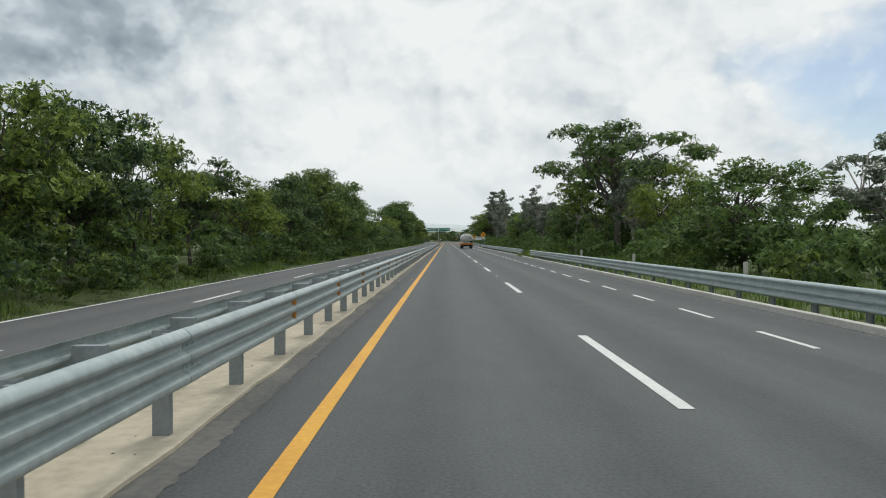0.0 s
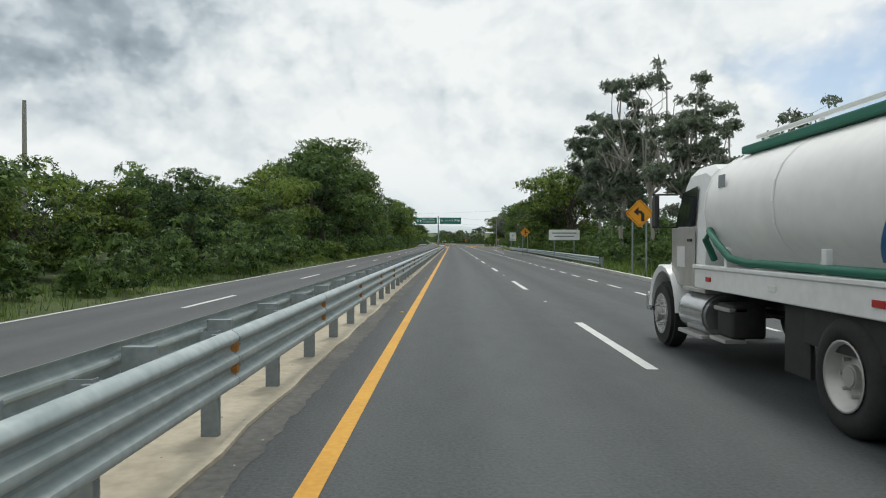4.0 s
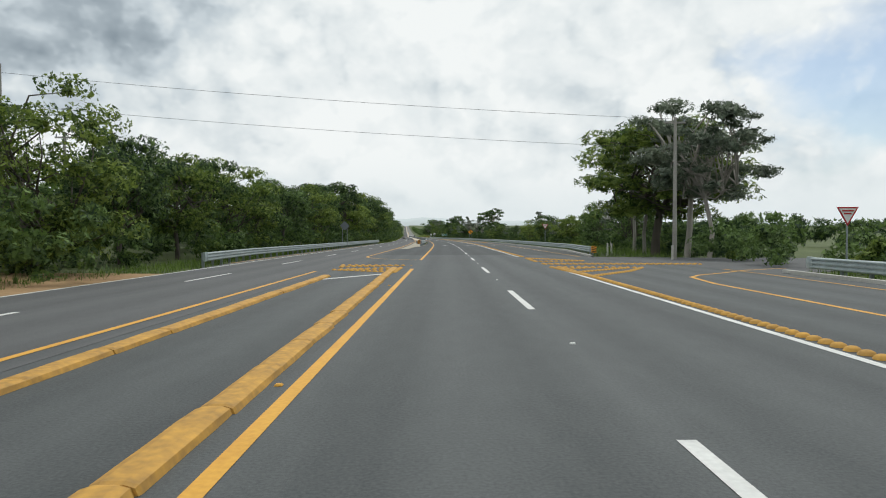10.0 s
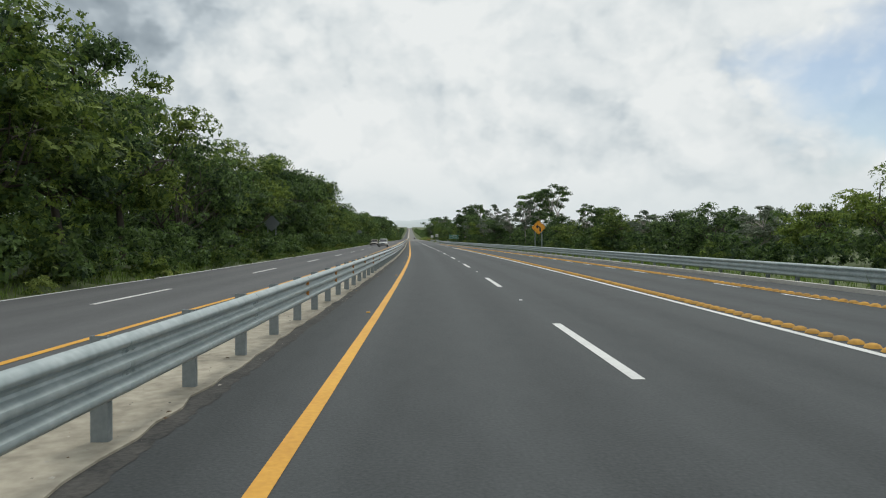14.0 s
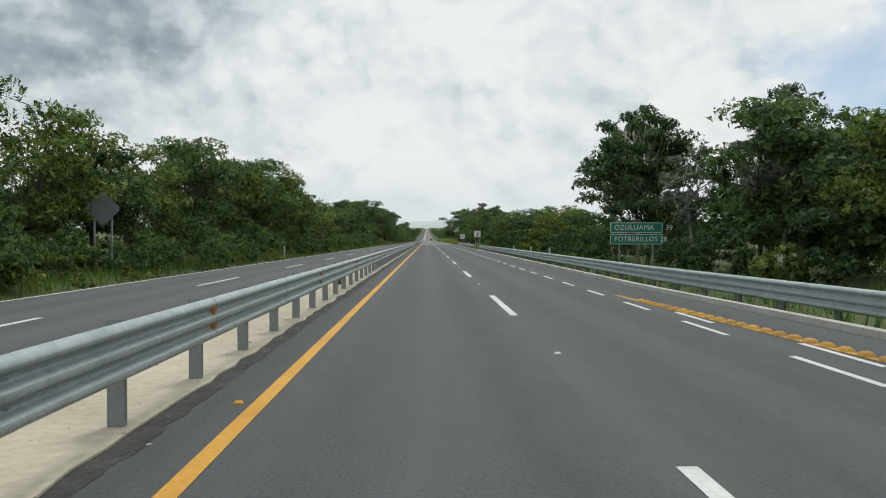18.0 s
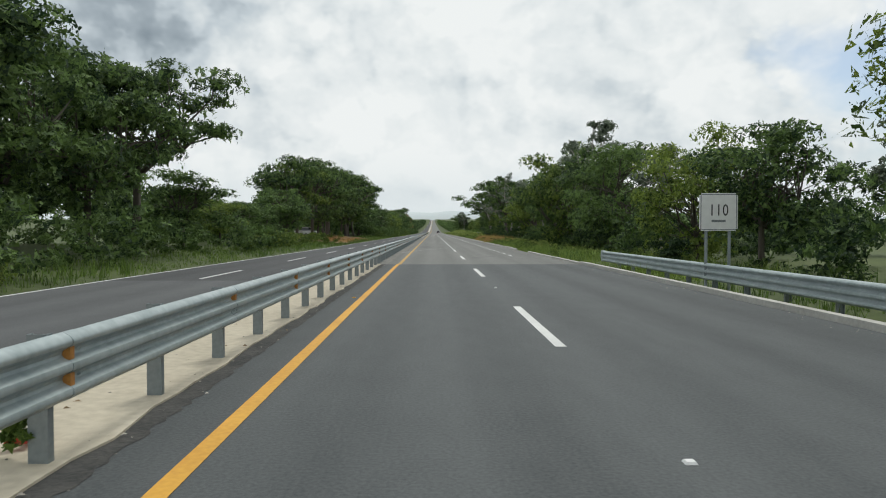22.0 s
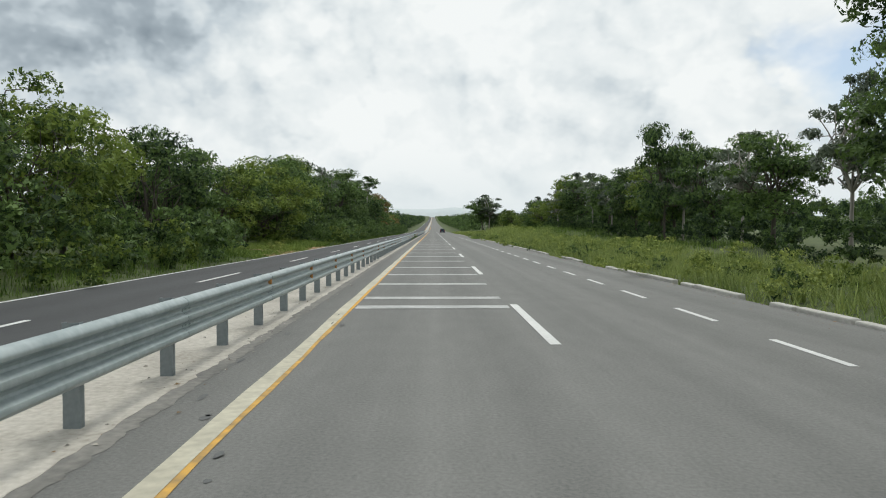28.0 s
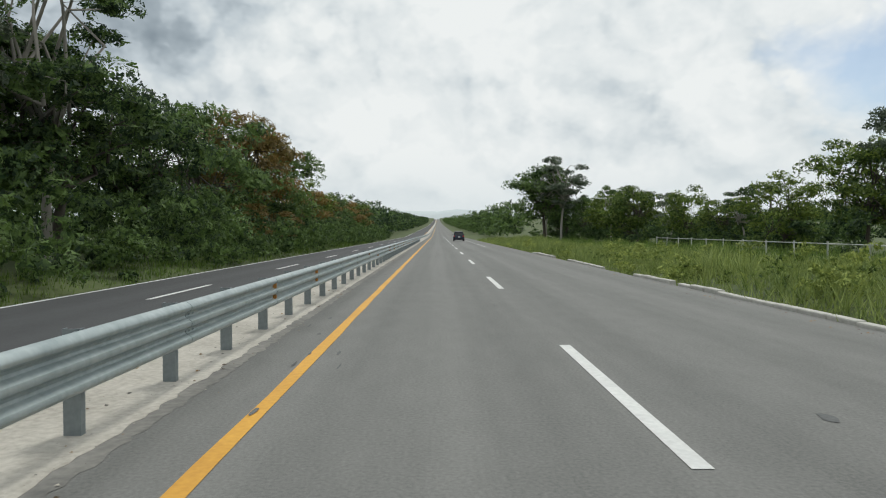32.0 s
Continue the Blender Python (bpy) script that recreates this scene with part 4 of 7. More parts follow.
wood_left = table((-50, -15.0), (780, -15.0), (815, -17), (960, -18), (1000, -15.5), (1300, -15.0))
wood_right = table((0, 16), (230, 16), (290, 17.5), (380, 22), (420, 25), (470, 27), (600, 24), (640, 16), (800, 15), (880, 18), (1000, 20), (1060, 26), (1200, 29), (1300, 26))
tree_row("L", 14, 7, [8.6, 8.5, 8.6, 8.8, 8.6, 8.5, 6.6, 6.4, 8.2, 9.2, 10.2, 11.6, 11.8, 11.0, 9.6, 9.2, 7.1, 6.8, 7.0, 5.8, 6.4, 5.6, 5.1, 4.7, 5.9, 6.2, 6.4, 8.4], "tbtb", wood_left)
tree_row("L", 210, 7, [9.3, 10.3, 14.7, 14.7, 14.5, 13.1, 9.0], "bb", wood_left)
tree_row("L", 262, 7, [14.2, 8.6, 9.4, 9.0, 6.6, 7.6], "bbt", wood_left)
tree_row("L", 308, 7, [8.1, 10.6, 12.6, 13.3, 13.4, 10.2, 11.5, 11.4, 10.1, 9.2], "bsb", wood_left)
tree_row("L", 380, 7, [8.0, 7.6, 7.0, 7.4, 7.8, 7.4, 7.6, 6.4, 7.4, 9.0, 8.6, 10.6], "tbbs", wood_left)
tree_row("L", 470, 7, [10.8, 7.5, 5.9, 6.6, 8.5, 9.3, 10.6, 11.1, 11.2, 11.2, 9.0, 8.3, 7.7, 10.0, 10.6, 10.6, 11.4, 11.4, 11.2, 8.9], "btb", wood_left)
tree_row("L", 610, 7, [11.6, 9.8, 7.6, 7.2, 7.2, 6.2, 6.6, 8.3, 8.0, 6.4, 7.9, 9.0, 9.5, 9.4, 9.2, 8.3, 8.5, 9.0, 8.1, 7.2, 6.7, 7.1, 7.4, 6.7], "tbtb", wood_left)
tree_row("L", 780, 7, [8.0, 8.8, 10.2, 10.7, 11.7, 12.4, 12.5, 6.0], "sbb", wood_left)
tree_row("L", 840, 7, [4.6, 4.5, 4.5, 6.0, 7.6, 12.0, 12.2, 12.4, 10.5, 12.5, 14.9, 15.1, 13.9, 13.9, 13.8, 13.8, 13.7], "bsb", wood_left)
tree_row("L", 960, 7, [11.8, 9.3, 9.2, 8.5, 9.5, 10.7, 9.6, 8.4, 8.0, 7.9, 7.7, 8.0, 8.0, 7.6, 8.6, 9.6, 10.2, 11.2], "tbtb", wood_left)
tree_row("L", 1090, 7, [10.8, 11.0, 11.2, 12.8, 12.5, 12.4, 9.8, 9.2, 10.2, 11.0, 11.2, 10.1], "babb", wood_left)
tree_row("L", 1180, 7, [12.6, 13.2, 12.2, 11.5, 7.7, 7.6, 8.4, 8.0, 7.8, 7.7, 7.7, 8, 8, 8, 8], "too", wood_left)
tree_row("R", 14, 7.5, [6.0, 5.9, 5.9, 6.1], "tba", wood_right)
tree_row("R", 50, 7.5, [7.3, 7.0, 7.0, 9.0, 9.0, 7.0], "tab", wood_right)
tree("spreading", 63.5, 16.2, 12.6, 1.2, 2)
tree("airy", 311, -15.5, 12.4, 1.3, 2)
tree("airy", 273.5, 14.8, 7.9, 0.9, 0)
tree_row("R", 95, 7.5, [6.8, 6.7, 9.2, 10.7, 10.2, 10.5, 9.5, 7.7, 8.4, 9.0, 8.7], "nfanf", wood_right)
tree_row("R", 93, 6, [6.6, 6.8, 7.4, 7.8, 7.6, 8.2, 8.6, 8.2, 7.8, 7.6, 8.0, 8.4, 8.2], "tbb", 18.5, 3.0, 1.1)
tree_row("R", 180, 7.5, [9.8, 13.3, 15.9, 16.9, 15.1, 16.0], "ffnf", wood_right)
tree_row("R", 232, 7.5, [14, 12, 10.3, 6.6, 6.1, 5.6, 8.2, 9.6, 11.2], "tba", wood_right)
tree_row("R", 300, 7.5, [12.8, 12.0, 11.4, 10.4, 9.8, 9.9, 9.5, 8.1, 7.9, 7.3], "tbt", wood_right)
tree_row("R", 405, 5.5, [12.6, 13.4, 14.0, 12.8, 11.5], "aabaa", 21.3, 2.0, 1.25)
tree("spreading", 697, 19.8, 13.0, 0.5, 1)
tree_row("R", 440, 7.5, [7.6, 6.8, 6.9, 7.6, 6.8, 6.0, 6.2, 6.5, 5.4, 6.2, 7.6, 8.4, 5.9, 5.0, 5.0, 5.6, 5.2, 5.0, 5.2, 6.6, 7.0, 5.0, 6.4, 7.3], "tba", wood_right)
tree_row("R", 620, 7.5, [8.7, 7.9, 5.4, 5.0, 6.6, 5.6, 7.0, 6.6, 8.7, 9.0], "aab", wood_right)
tree_row("R", 700, 7.5, [5.0, 5.6, 5.6, 5.8, 6.0, 6.2, 6.4, 6.4], "tb", wood_right)
tree_row("R", 760, 7.5, [7.0, 7.3, 8.7, 8.9, 8.0, 6.6, 6.6, 7.4, 7.1], "bta", wood_right)
tree_row("R", 830, 7.5, [9.4, 10.4, 13.0, 11.2, 8.8, 9.8, 10.6, 11.8, 11.4, 10.4, 9.1, 10.4], "tba", wood_right)
tree_row("R", 920, 7.5, [10.4, 12.8, 15.0, 15.0, 15.0, 14.5, 13.4, 0, 13.2, 0, 13.5, 0], "aans", wood_right)
tree_row("R", 952, 6, [6.5, 7, 7.2, 7.6, 7.0, 6.5], "tb", 21.5)
tree_row("R", 1015, 7.5, [11.3, 9.2, 8.2, 8.4, 9.2, 9.4, 9.2, 9.7, 9.8, 8.9, 9.0, 8.9, 9.4, 10.0, 11.2, 9.2, 8.4, 7.5], "ba", wood_right)
tree_row("R", 1150, 7.5, [8.1, 10.0, 10.0, 8.8, 6.2, 6.0, 5.0, 7.0, 7.2, 8.5, 8.5, 8.5, 8.5, 8.5, 8.5, 8.5, 8, 8], "bta", wood_right)
tree("broad", 1249, 20.5, 14.0, 1.15, 1)
tree("airy", 1244, 22.5, 14.6, 1.3, 3)
tree("airy", 1256, 22, 14.5, 1.0, 0)
tree("spreading", 1003, 19.5, 16.6, 1.3, 0)
tree("broad", 986, 21.5, 9.5, 1.1)
tree("thicket", 979, 23, 8.5, 1.2)
tree("ochre", 1180, -12.6, 4.6, 1.2)
tree("ochre", 1190, -12.4, 4.2, 1.3)
tree("airy", 1157, -15.0, 14.2, 1.3, 2)
tree("airy", 650, 28.5, 12.8, 1.4, 2)
tree("airy", 642, 31.0, 13.4, 1.2, 2)
tree("thicket", 851, 20.0, 7.0, 1.1)
tree("thicket", 843, 20.5, 7.0, 1.1)
tree("airy", 676, 22.0, 10.4, 1.0, 1)
tree("airy", 656, 21.0, 7.6, 1.0, 0)
tree("broad", 664, 16.5, 7.8, 1.2)
tree("airy", 681, 15.0, 10.4, 0.9)
tree("broad", 1054, 24.3, 12.5, 0.62, 1)
tree("broad", 1066, 28, 10.5, 0.9, 2)
tree("thicket", 657, 17, 6.2, 1.1)
tree("thicket", 664, 17.8, 7.0, 1.1)
tree("broad", 671, 18.2, 7.4, 1.0)


# ---- undergrowth: bushes below and behind the trees, too many to count ----
def undergrowth(name, side, s0, s1, gap, x, lo, hi, mat, seed, count=520, leaf=0.23, label=""):
    rng = np.random.default_rng(seed)
    Vs, n = [], 0
    s = s0
    while s < s1:
        xx = x(s) + rng.uniform(-1.4, 1.4)
        h = rng.uniform(lo, hi)
        w = h * rng.uniform(0.55, 0.8)
        cs, rs = crown_points(rng, 12, (0, 0, h * 0.45), (w * 0.75, w * 0.75, h * 0.45), h * 0.13, h * 0.22, 0.3)
        V, _ = leaves(rng, cs, rs, count, leaf * (0.7 + 0.12 * h))
        a = heading(s)
        base = R(s, xx, ground_height(s, xx) - 0.1)
        M = np.array([[math.cos(a), -math.sin(a), 0], [math.sin(a), math.cos(a), 0], [0, 0, 1]])
        Vs.append(V @ M.T + np.array(base))
        n += count
        s += gap * rng.uniform(0.7, 1.3)
    me = fast_mesh(name, np.concatenate(Vs), np.arange(n * 3).reshape(-1, 3), mat)
    return tagged(new(name, me), label, "bushes", kind="stuff")


undergrowth("undergrowth", "L", -10, 850, 2.7, lambda s: wood_left(s) + (0.3 if 378 < s < 494 else 2.8), 1.6, 3.6, LEAF, 11, count=500, label="dark green undergrowth at the edge of the wood")
undergrowth("undergrowth", "L", 960, 1290, 2.7, lambda s: wood_left(s) + (-3.0 if 1034 < s < 1066 else 4.0), 1.8, 4.0, LEAF, 12, count=500, label="dark green undergrowth at the edge of the wood")
undergrowth("undergrowth", "L", -10, 1290, 4.6, lambda s: wood_left(s) - (20 if 876 < s < 928 else 4), 3.6, 5.8, LEAF, 13, count=330, leaf=0.36, label="deep shrub layer within the wood")
undergrowth("undergrowth", "R", -10, 400, 3.0, lambda s: wood_right(s) - 2.2, 1.7, 3.5, LEAF, 14, count=480, label="green undergrowth below the roadside trees")
undergrowth("undergrowth", "R", 408, 1290, 4.6, lambda s: wood_right(s) - 1.0, 1.4, 3.2, LEAF, 15, label="green undergrowth below the roadside trees")
undergrowth("undergrowth", "R", -10, 376, 5.2, lambda s: wood_right(s) + 4, 3.2, 5.2, LEAF, 16, count=380, leaf=0.34, label="deep shrub layer within the wood")
undergrowth("undergrowth", "R", 412, 1290, 5.5, lambda s: wood_right(s) + 5, 3.0, 4.8, LEAF, 17, count=380, leaf=0.34, label="deep shrub layer within the wood")
undergrowth("undergrowth", "R", 955, 1012, 3.0, lambda s: wood_right(s) + 1.5, 2.4, 4.4, LEAF, 71, count=420, label="dark shrubs between the trunks beyond the verge")
undergrowth("undergrowth", "L", 1062, 1250, 3.6, lambda s: wood_left(s) + 1.2, 3.6, 5.8, LEAF, 72, count=420, leaf=0.26, label="tall dark shrubs filling the edge of the wood")
undergrowth("undergrowth", "R", 412, 630, 3.6, lambda s: wood_right(s) + 0.8, 2.2, 4.4, LEAF, 73, count=400, leaf=0.25, label="dark shrubs between the trunks beyond the rail")
undergrowth("bright_bushes", "L", 962, 1100, 5, lambda s: wood_left(s) + (-1.0 if 1034 < s < 1066 else 4.6), 1.4, 3.0, LEAF_LIGHT, 74, count=520, leaf=0.2, label="fresh green bushes along the verge")
undergrowth("bright_bushes", "L", 5, 800, 8, lambda s: wood_left(s) + (0.8 if 378 < s < 494 else 3.0), 0.9, 2.2, LEAF_LIGHT, 18, label="fresh green bushes along the verge")
undergrowth("bright_bushes", "R", 5, 800, 19, lambda s: wood_right(s) - 2.6, 1.2, 2.4, LEAF_LIGHT, 19, label="fresh green bushes along the verge")
undergrowth("bright_bushes", "L", 832, 884, 2.6, lambda s: -13.4, 1.0, 2.2, LEAF_LIGHT, 27, count=600, leaf=0.16, label="fresh green bushes in front of the clearing")
undergrowth("bright_bushes", "L", 1085, 1110, 3.0, lambda s: -12.4, 1.0, 2.0, LEAF_LIGHT, 28, count=600, leaf=0.16, label="fresh green bushes at the verge")
undergrowth("weed_bushes", "R", 818, 1170, 3.4, lambda s: 12.3 + 1.5 * math.sin(s * 0.7), 0.5, 1.1, LEAF_LIGHT, 29, count=200, leaf=0.10, label="low weedy bushes in the long verge grass")
undergrowth("weed_bushes", "R", 1000, 1180, 9, lambda s: 15.5, 0.7, 1.4, LEAF_LIGHT, 30, count=320, leaf=0.12, label="low weedy bushes in the long verge grass")
undergrowth("undergrowth", "R", 1066, 1160, 3.4, lambda s: wood_right(s) + 2.6, 3.4, 5.6, LEAF, 76, count=420, leaf=0.28, label="dark shrubs between the trunks beyond the meadow")
undergrowth("weed_bushes", "R", 998, 1135, 4.2, lambda s: 10.6 + 0.9 * math.sin(s * 1.3), 0.5, 1.2, LEAF, 75, count=240, leaf=0.10, label="dark weedy bushes at the edge of the long grass")
for k_, x_ in enumerate((11.6, 13.6, 16.0)):
    undergrowth("weed_bushes", "R", 816, 1180, 1.9 + 0.5 * k_, lambda s, x_=x_: x_ + 1.1 * math.sin(s * 0.37 + k_), 0.35, 0.85, WEED if k_ else LEAF_LIGHT, 60 + k_, count=150, leaf=0.12, label="soft yellow-green weeds in the long verge grass")
undergrowth("weed_bushes", "R", 985, 1200, 1.3, lambda s: 13.2 + 3.2 * math.sin(s * 0.9), 0.7, 1.5, WEED, 66, count=300, leaf=0.13, label="soft yellow-green weeds in the long verge grass")
undergrowth("bright_bushes", "R", 272, 286, 1.5, lambda s: 12.9, 0.7, 1.3, WEED, 81, count=420, leaf=0.10, label="yellow-green weeds in the gap of the guard rail")
undergrowth("bright_bushes", "R", 66, 77, 1.6, lambda s: 10.2, 0.6, 1.2, WEED, 82, count=420, leaf=0.10, label="yellow-green weeds in the gap of the guard rail")
undergrowth("bright_bushes", "R", 738, 752, 1.6, lambda s: 10.2, 0.6, 1.2, WEED, 83, count=420, leaf=0.10, label="yellow-green weeds in the gap of the guard rail")
for a_, b_, x_, lo_, hi_, mat_, seed_ in ((205, 352, -12.4, 0.7, 1.9, LEAF_LIGHT, 84), (488, 640, -12.3, 0.6, 1.5, LEAF_LIGHT, 85), (488, 800, -11.6, 0.4, 0.9, WEED, 86), (640, 800, -12.2, 0.6, 1.4, LEAF_LIGHT, 87), (30, 205, -13.0, 0.6, 1.5, LEAF_LIGHT, 88),
                                          (1034, 1068, -13.0, 0.5, 1.1, WEED, 89), (205, 340, -11.4, 0.3, 0.8, WEED, 90)):
    undergrowth("bright_bushes", "L", a_, b_, 2.7, lambda s: x_ + 0.8 * math.sin(s * 0.23), lo_, hi_, mat_, seed_, count=260, leaf=0.15, label="fresh green weeds and bushes along the verge")
undergrowth("back_wood", "L", 872, 1010, 3.6, lambda s: -37.0, 4.5, 7.0, LEAF, 75, count=300, leaf=0.46, label="wood on the far side of the clearing")
undergrowth("far_wood", "L", 1270, 2500, 7, lambda s: -17 - (s - 1270) * 0.003, 8, 12, LEAF, 20, count=300, leaf=0.42, label="far wood on the left of the long straight")
undergrowth("far_wood", "R", 1290, 2500, 7, lambda s: 20 - (s - 1290) * 0.002, 7, 11, LEAF, 21, count=300, leaf=0.42, label="far wood on the right of the long straight")
undergrowth("back_wood", "L", -20, 1290, 5, lambda s: wood_left(s) - (22 if 876 < s < 928 else 9), 5.0, 7.5, LEAF, 22, count=300, leaf=0.46, label="deeper wood behind the roadside trees")
undergrowth("back_wood", "R", -20, 374, 6, lambda s: wood_right(s) + 9, 4.6, 6.6, LEAF, 23, count=300, leaf=0.46, label="deeper wood behind the roadside trees")
undergrowth("back_wood", "R", 430, 1290, 6, lambda s: wood_right(s) + 12, 3.8, 5.4, LEAF, 24, count=300, leaf=0.46, label="deeper wood behind the roadside trees")
undergrowth("back_wood", "R", 420, 1290, 9, lambda s: wood_right(s) + 38, 5.5, 8.0, LEAF, 25, count=280, leaf=0.62, label="line of woodland beyond the clearings")
undergrowth("back_wood", "L", 300, 700, 12, lambda s: -48, 8.0, 10.0, LEAF, 26, count=280, leaf=0.62, label="deeper wood behind the roadside trees")


# ---- verge grass ----
def grass(name, s0, s1, xa, xb, per_metre, lo, hi, mat, seed, label, blades=5, tuft=False, wide=1.0):
    rng = np.random.default_rng(seed)
    n = int((s1 - s0) * per_metre)
    s = rng.uniform(s0, s1, n)
    f = rng.random(n)
    V = np.zeros((n * blades, 3, 3))
    grid = np.arange(s0 - 2, s1 + 3, 1.0)
    A = np.interp(s, grid, [xa(g) for g in grid])
    B = np.interp(s, grid, [xb(g) for g in grid])
    x = A + (B - A) * f
    th = np.interp(s, _s, _th)
    px = np.interp(s, _s, _cx) + x * np.cos(th)
    py = np.interp(s, _s, _cy) + x * np.sin(th)
    pz = np.array([ground_height(a, b) for a, b in zip(s, x)]) - 0.03
    patch = np.array([0.8 + 0.9 * noise.noise(Vector((a * 0.13, b * 0.3, 1.0))) for a, b in zip(s, x)]) * rng.uniform(0.5, 1.4, n)
    for k in range(blades):
        h = rng.uniform(lo, hi, n) * patch
        ang = rng.uniform(0, 6.283, n) if not tuft else 6.283 * k / blades + rng.uniform(-0.4, 0.4, n)
        wd = (0.012 + 0.016 * h) * wide
        lean = h * rng.uniform(0.2 if tuft else 0.15, 1.1 if tuft else 0.6, n)
        jit = 0.05 if tuft else 0.10
        jx, jy = rng.normal(scale=jit, size=n), rng.normal(scale=jit, size=n)
        cx, cy = px + jx, py + jy
        V[k::blades, 0] = np.stack([cx - wd * np.sin(ang), cy + wd * np.cos(ang), pz], 1)
        V[k::blades, 1] = np.stack([cx + wd * np.sin(ang), cy - wd * np.cos(ang), pz], 1)
        V[k::blades, 2] = np.stack([cx + lean * np.cos(ang), cy + lean * np.sin(ang), pz + h], 1)
    V = V.reshape(-1, 3)
    return tagged(new(name, fast_mesh(name, V, np.arange(len(V)).reshape(-1, 3), mat)), label, "grass", kind="stuff")


grass("verge_grass", -5, 874, lambda s: opp_edge(s) - 0.5, lambda s: wood_left(s) + 1.5, 30, 0.18, 0.5, GRASS, 31, "long green verge grass beyond the oncoming lanes")
grass("verge_grass", 930, 1260, lambda s: opp_edge(s) - 0.5, lambda s: wood_left(s) + 1.5, 30, 0.18, 0.5, GRASS, 40, "long green verge grass beyond the oncoming lanes")
grass("verge_grass", 874, 930, lambda s: opp_edge(s) - 0.5, lambda s: opp_edge(s) - 2.6, 16, 0.18, 0.5, GRASS, 41, "long green verge grass beyond the oncoming lanes")
grass("verge_grass", -5, 382, lambda s: right_edge(s) + 0.5, lambda s: wood_right(s) - 0.5, 24, 0.25, 0.75, GRASS, 32, "green grass behind the outer guard rail")
grass("verge_grass", 406, 800, lambda s: right_edge(s) + 0.5, lambda s: wood_right(s) - 0.5, 24, 0.25, 0.75, GRASS, 33, "green grass behind the outer guard rail")
grass("tall_grass", 1000, 1260, lambda s: right_edge(s) + 0.3, lambda s: min(wood_right(s), 19.0), 100, 0.22, 0.8, GRASS_TALL, 34, "tall yellow-green grass on the wide verge", 7, True, 0.85)
grass("tall_grass", 800, 1000, lambda s: right_edge(s) + 0.3, lambda s: min(wood_right(s), 19.0), 80, 0.16, 0.55, GRASS_GREEN, 38, "fresh green grass and weeds on the wide verge", 7, True, 1.0)
grass("dry_grass", 878, 912, lambda s: right_edge(s) + 0.6, lambda s: 15.0, 60, 0.4, 0.9, GRASS_DRY, 35, "dry straw-coloured grass on the verge")
grass("dry_grass", 882, 922, lambda s: opp_edge(s) - 2.4, lambda s: -26.0, 110, 0.15, 0.45, GRASS_DRY, 36, "dry reddish grass in the clearing beside the lanes")
grass("verge_grass", 1035, 1260, lambda s: 16.0, lambda s: 27.0, 30, 0.35, 0.9, GRASS, 37, "green meadow grass before the far trees")

grass("tall_grass", 1095, 1112, lambda s: right_edge(s) - 0.85 + 0.5 * abs(math.sin(s * 0.9)), lambda s: right_edge(s) + 0.5, 110, 0.14, 0.5, GRASS_GREEN, 42, "green grass creeping over the buried kerb", 7, True, 1.0)
grass("tall_grass", 1060, 1122, lambda s: right_edge(s) + 1.4, lambda s: 15.0, 60, 0.5, 1.15, GRASS_TALL, 43, "high yellow-green grass standing on the verge", 7, True, 0.9)
grass("tall_grass", 1032, 1050, lambda s: opp_edge(s) - 0.35, lambda s: -15.8, 190, 0.16, 0.5, GRASS_GREEN, 44, "fresh green grass over the mouth of the earth track", 7, True, 1.1)
grass("tall_grass", 1050, 1068, lambda s: opp_edge(s) - 1.3, lambda s: -15.2, 190, 0.16, 0.5, GRASS_GREEN, 45, "fresh green grass over the mouth of the earth track", 7, True, 1.1)

# ---- vehicles ----
def loft(sections, closed=True):
    """A skin through rings of equally many points; the ends are closed."""
    n = len(sections[0])
    bm = bmesh.new()
    rings = [[bm.verts.new(p) for p in ring] for ring in sections]
    for a, b in zip(rings, rings[1:]):
        for i in range(n):
            bm.faces.new((a[i], a[(i + 1) % n], b[(i + 1) % n], b[i]))
    if closed:
        bm.faces.new(list(reversed(rings[0])))
        bm.faces.new(rings[-1])
    bmesh.ops.recalc_face_normals(bm, faces=bm.faces[:])
    return bm


def ring(y, w, z0, z1, r=0.12, top=1.0):
    """A rounded section: half width w at the bottom, w*top above."""
    t = w * top
    return [(-w + r, y, z0), (w - r, y, z0), (w, y, z0 + r), (w * 0.5 + t * 0.5 + 0.01, y, (z0 + z1) / 2), (t, y, z1 - r), (t - r, y, z1), (-t + r, y, z1), (-t, y, z1 - r), (-w * 0.5 - t * 0.5 - 0.01, y, (z0 + z1) / 2), (-w, y, z0 + r)]


def smooth(ob, angle=40):
    ob.data.polygons.foreach_set("use_smooth", [True] * len(ob.data.polygons))
    ob.data.set_sharp_from_angle(angle=radians(angle))
    return ob


def ring_tyre(r, width, edge):
    """A tyre that is open in the middle, with rounded shoulders."""
    h = width / 2
    prof = [(r * 0.60, -h), (r * 0.80, -h - 0.012), (r * 0.94, -h + 0.01), (r, -h + 0.06), (r, h - 0.06), (r * 0.94, h - 0.01), (r * 0.80, h + 0.012), (r * 0.60, h), (r * 0.52, h - 0.13), (r * 0.52, -h + 0.13)]
    V_ = [(d_, math.cos(k * math.pi / 16) * q, math.sin(k * math.pi / 16) * q) for q, d_ in prof for k in range(32)]
    n = len(prof)
    F_ = [(j * 32 + k, j * 32 + (k + 1) % 32, ((j + 1) % n) * 32 + (k + 1) % 32, ((j + 1) % n) * 32 + k) for j in range(n) for k in range(32)]
    return mesh_of("tyre", V_, F_, [TYRE], True)


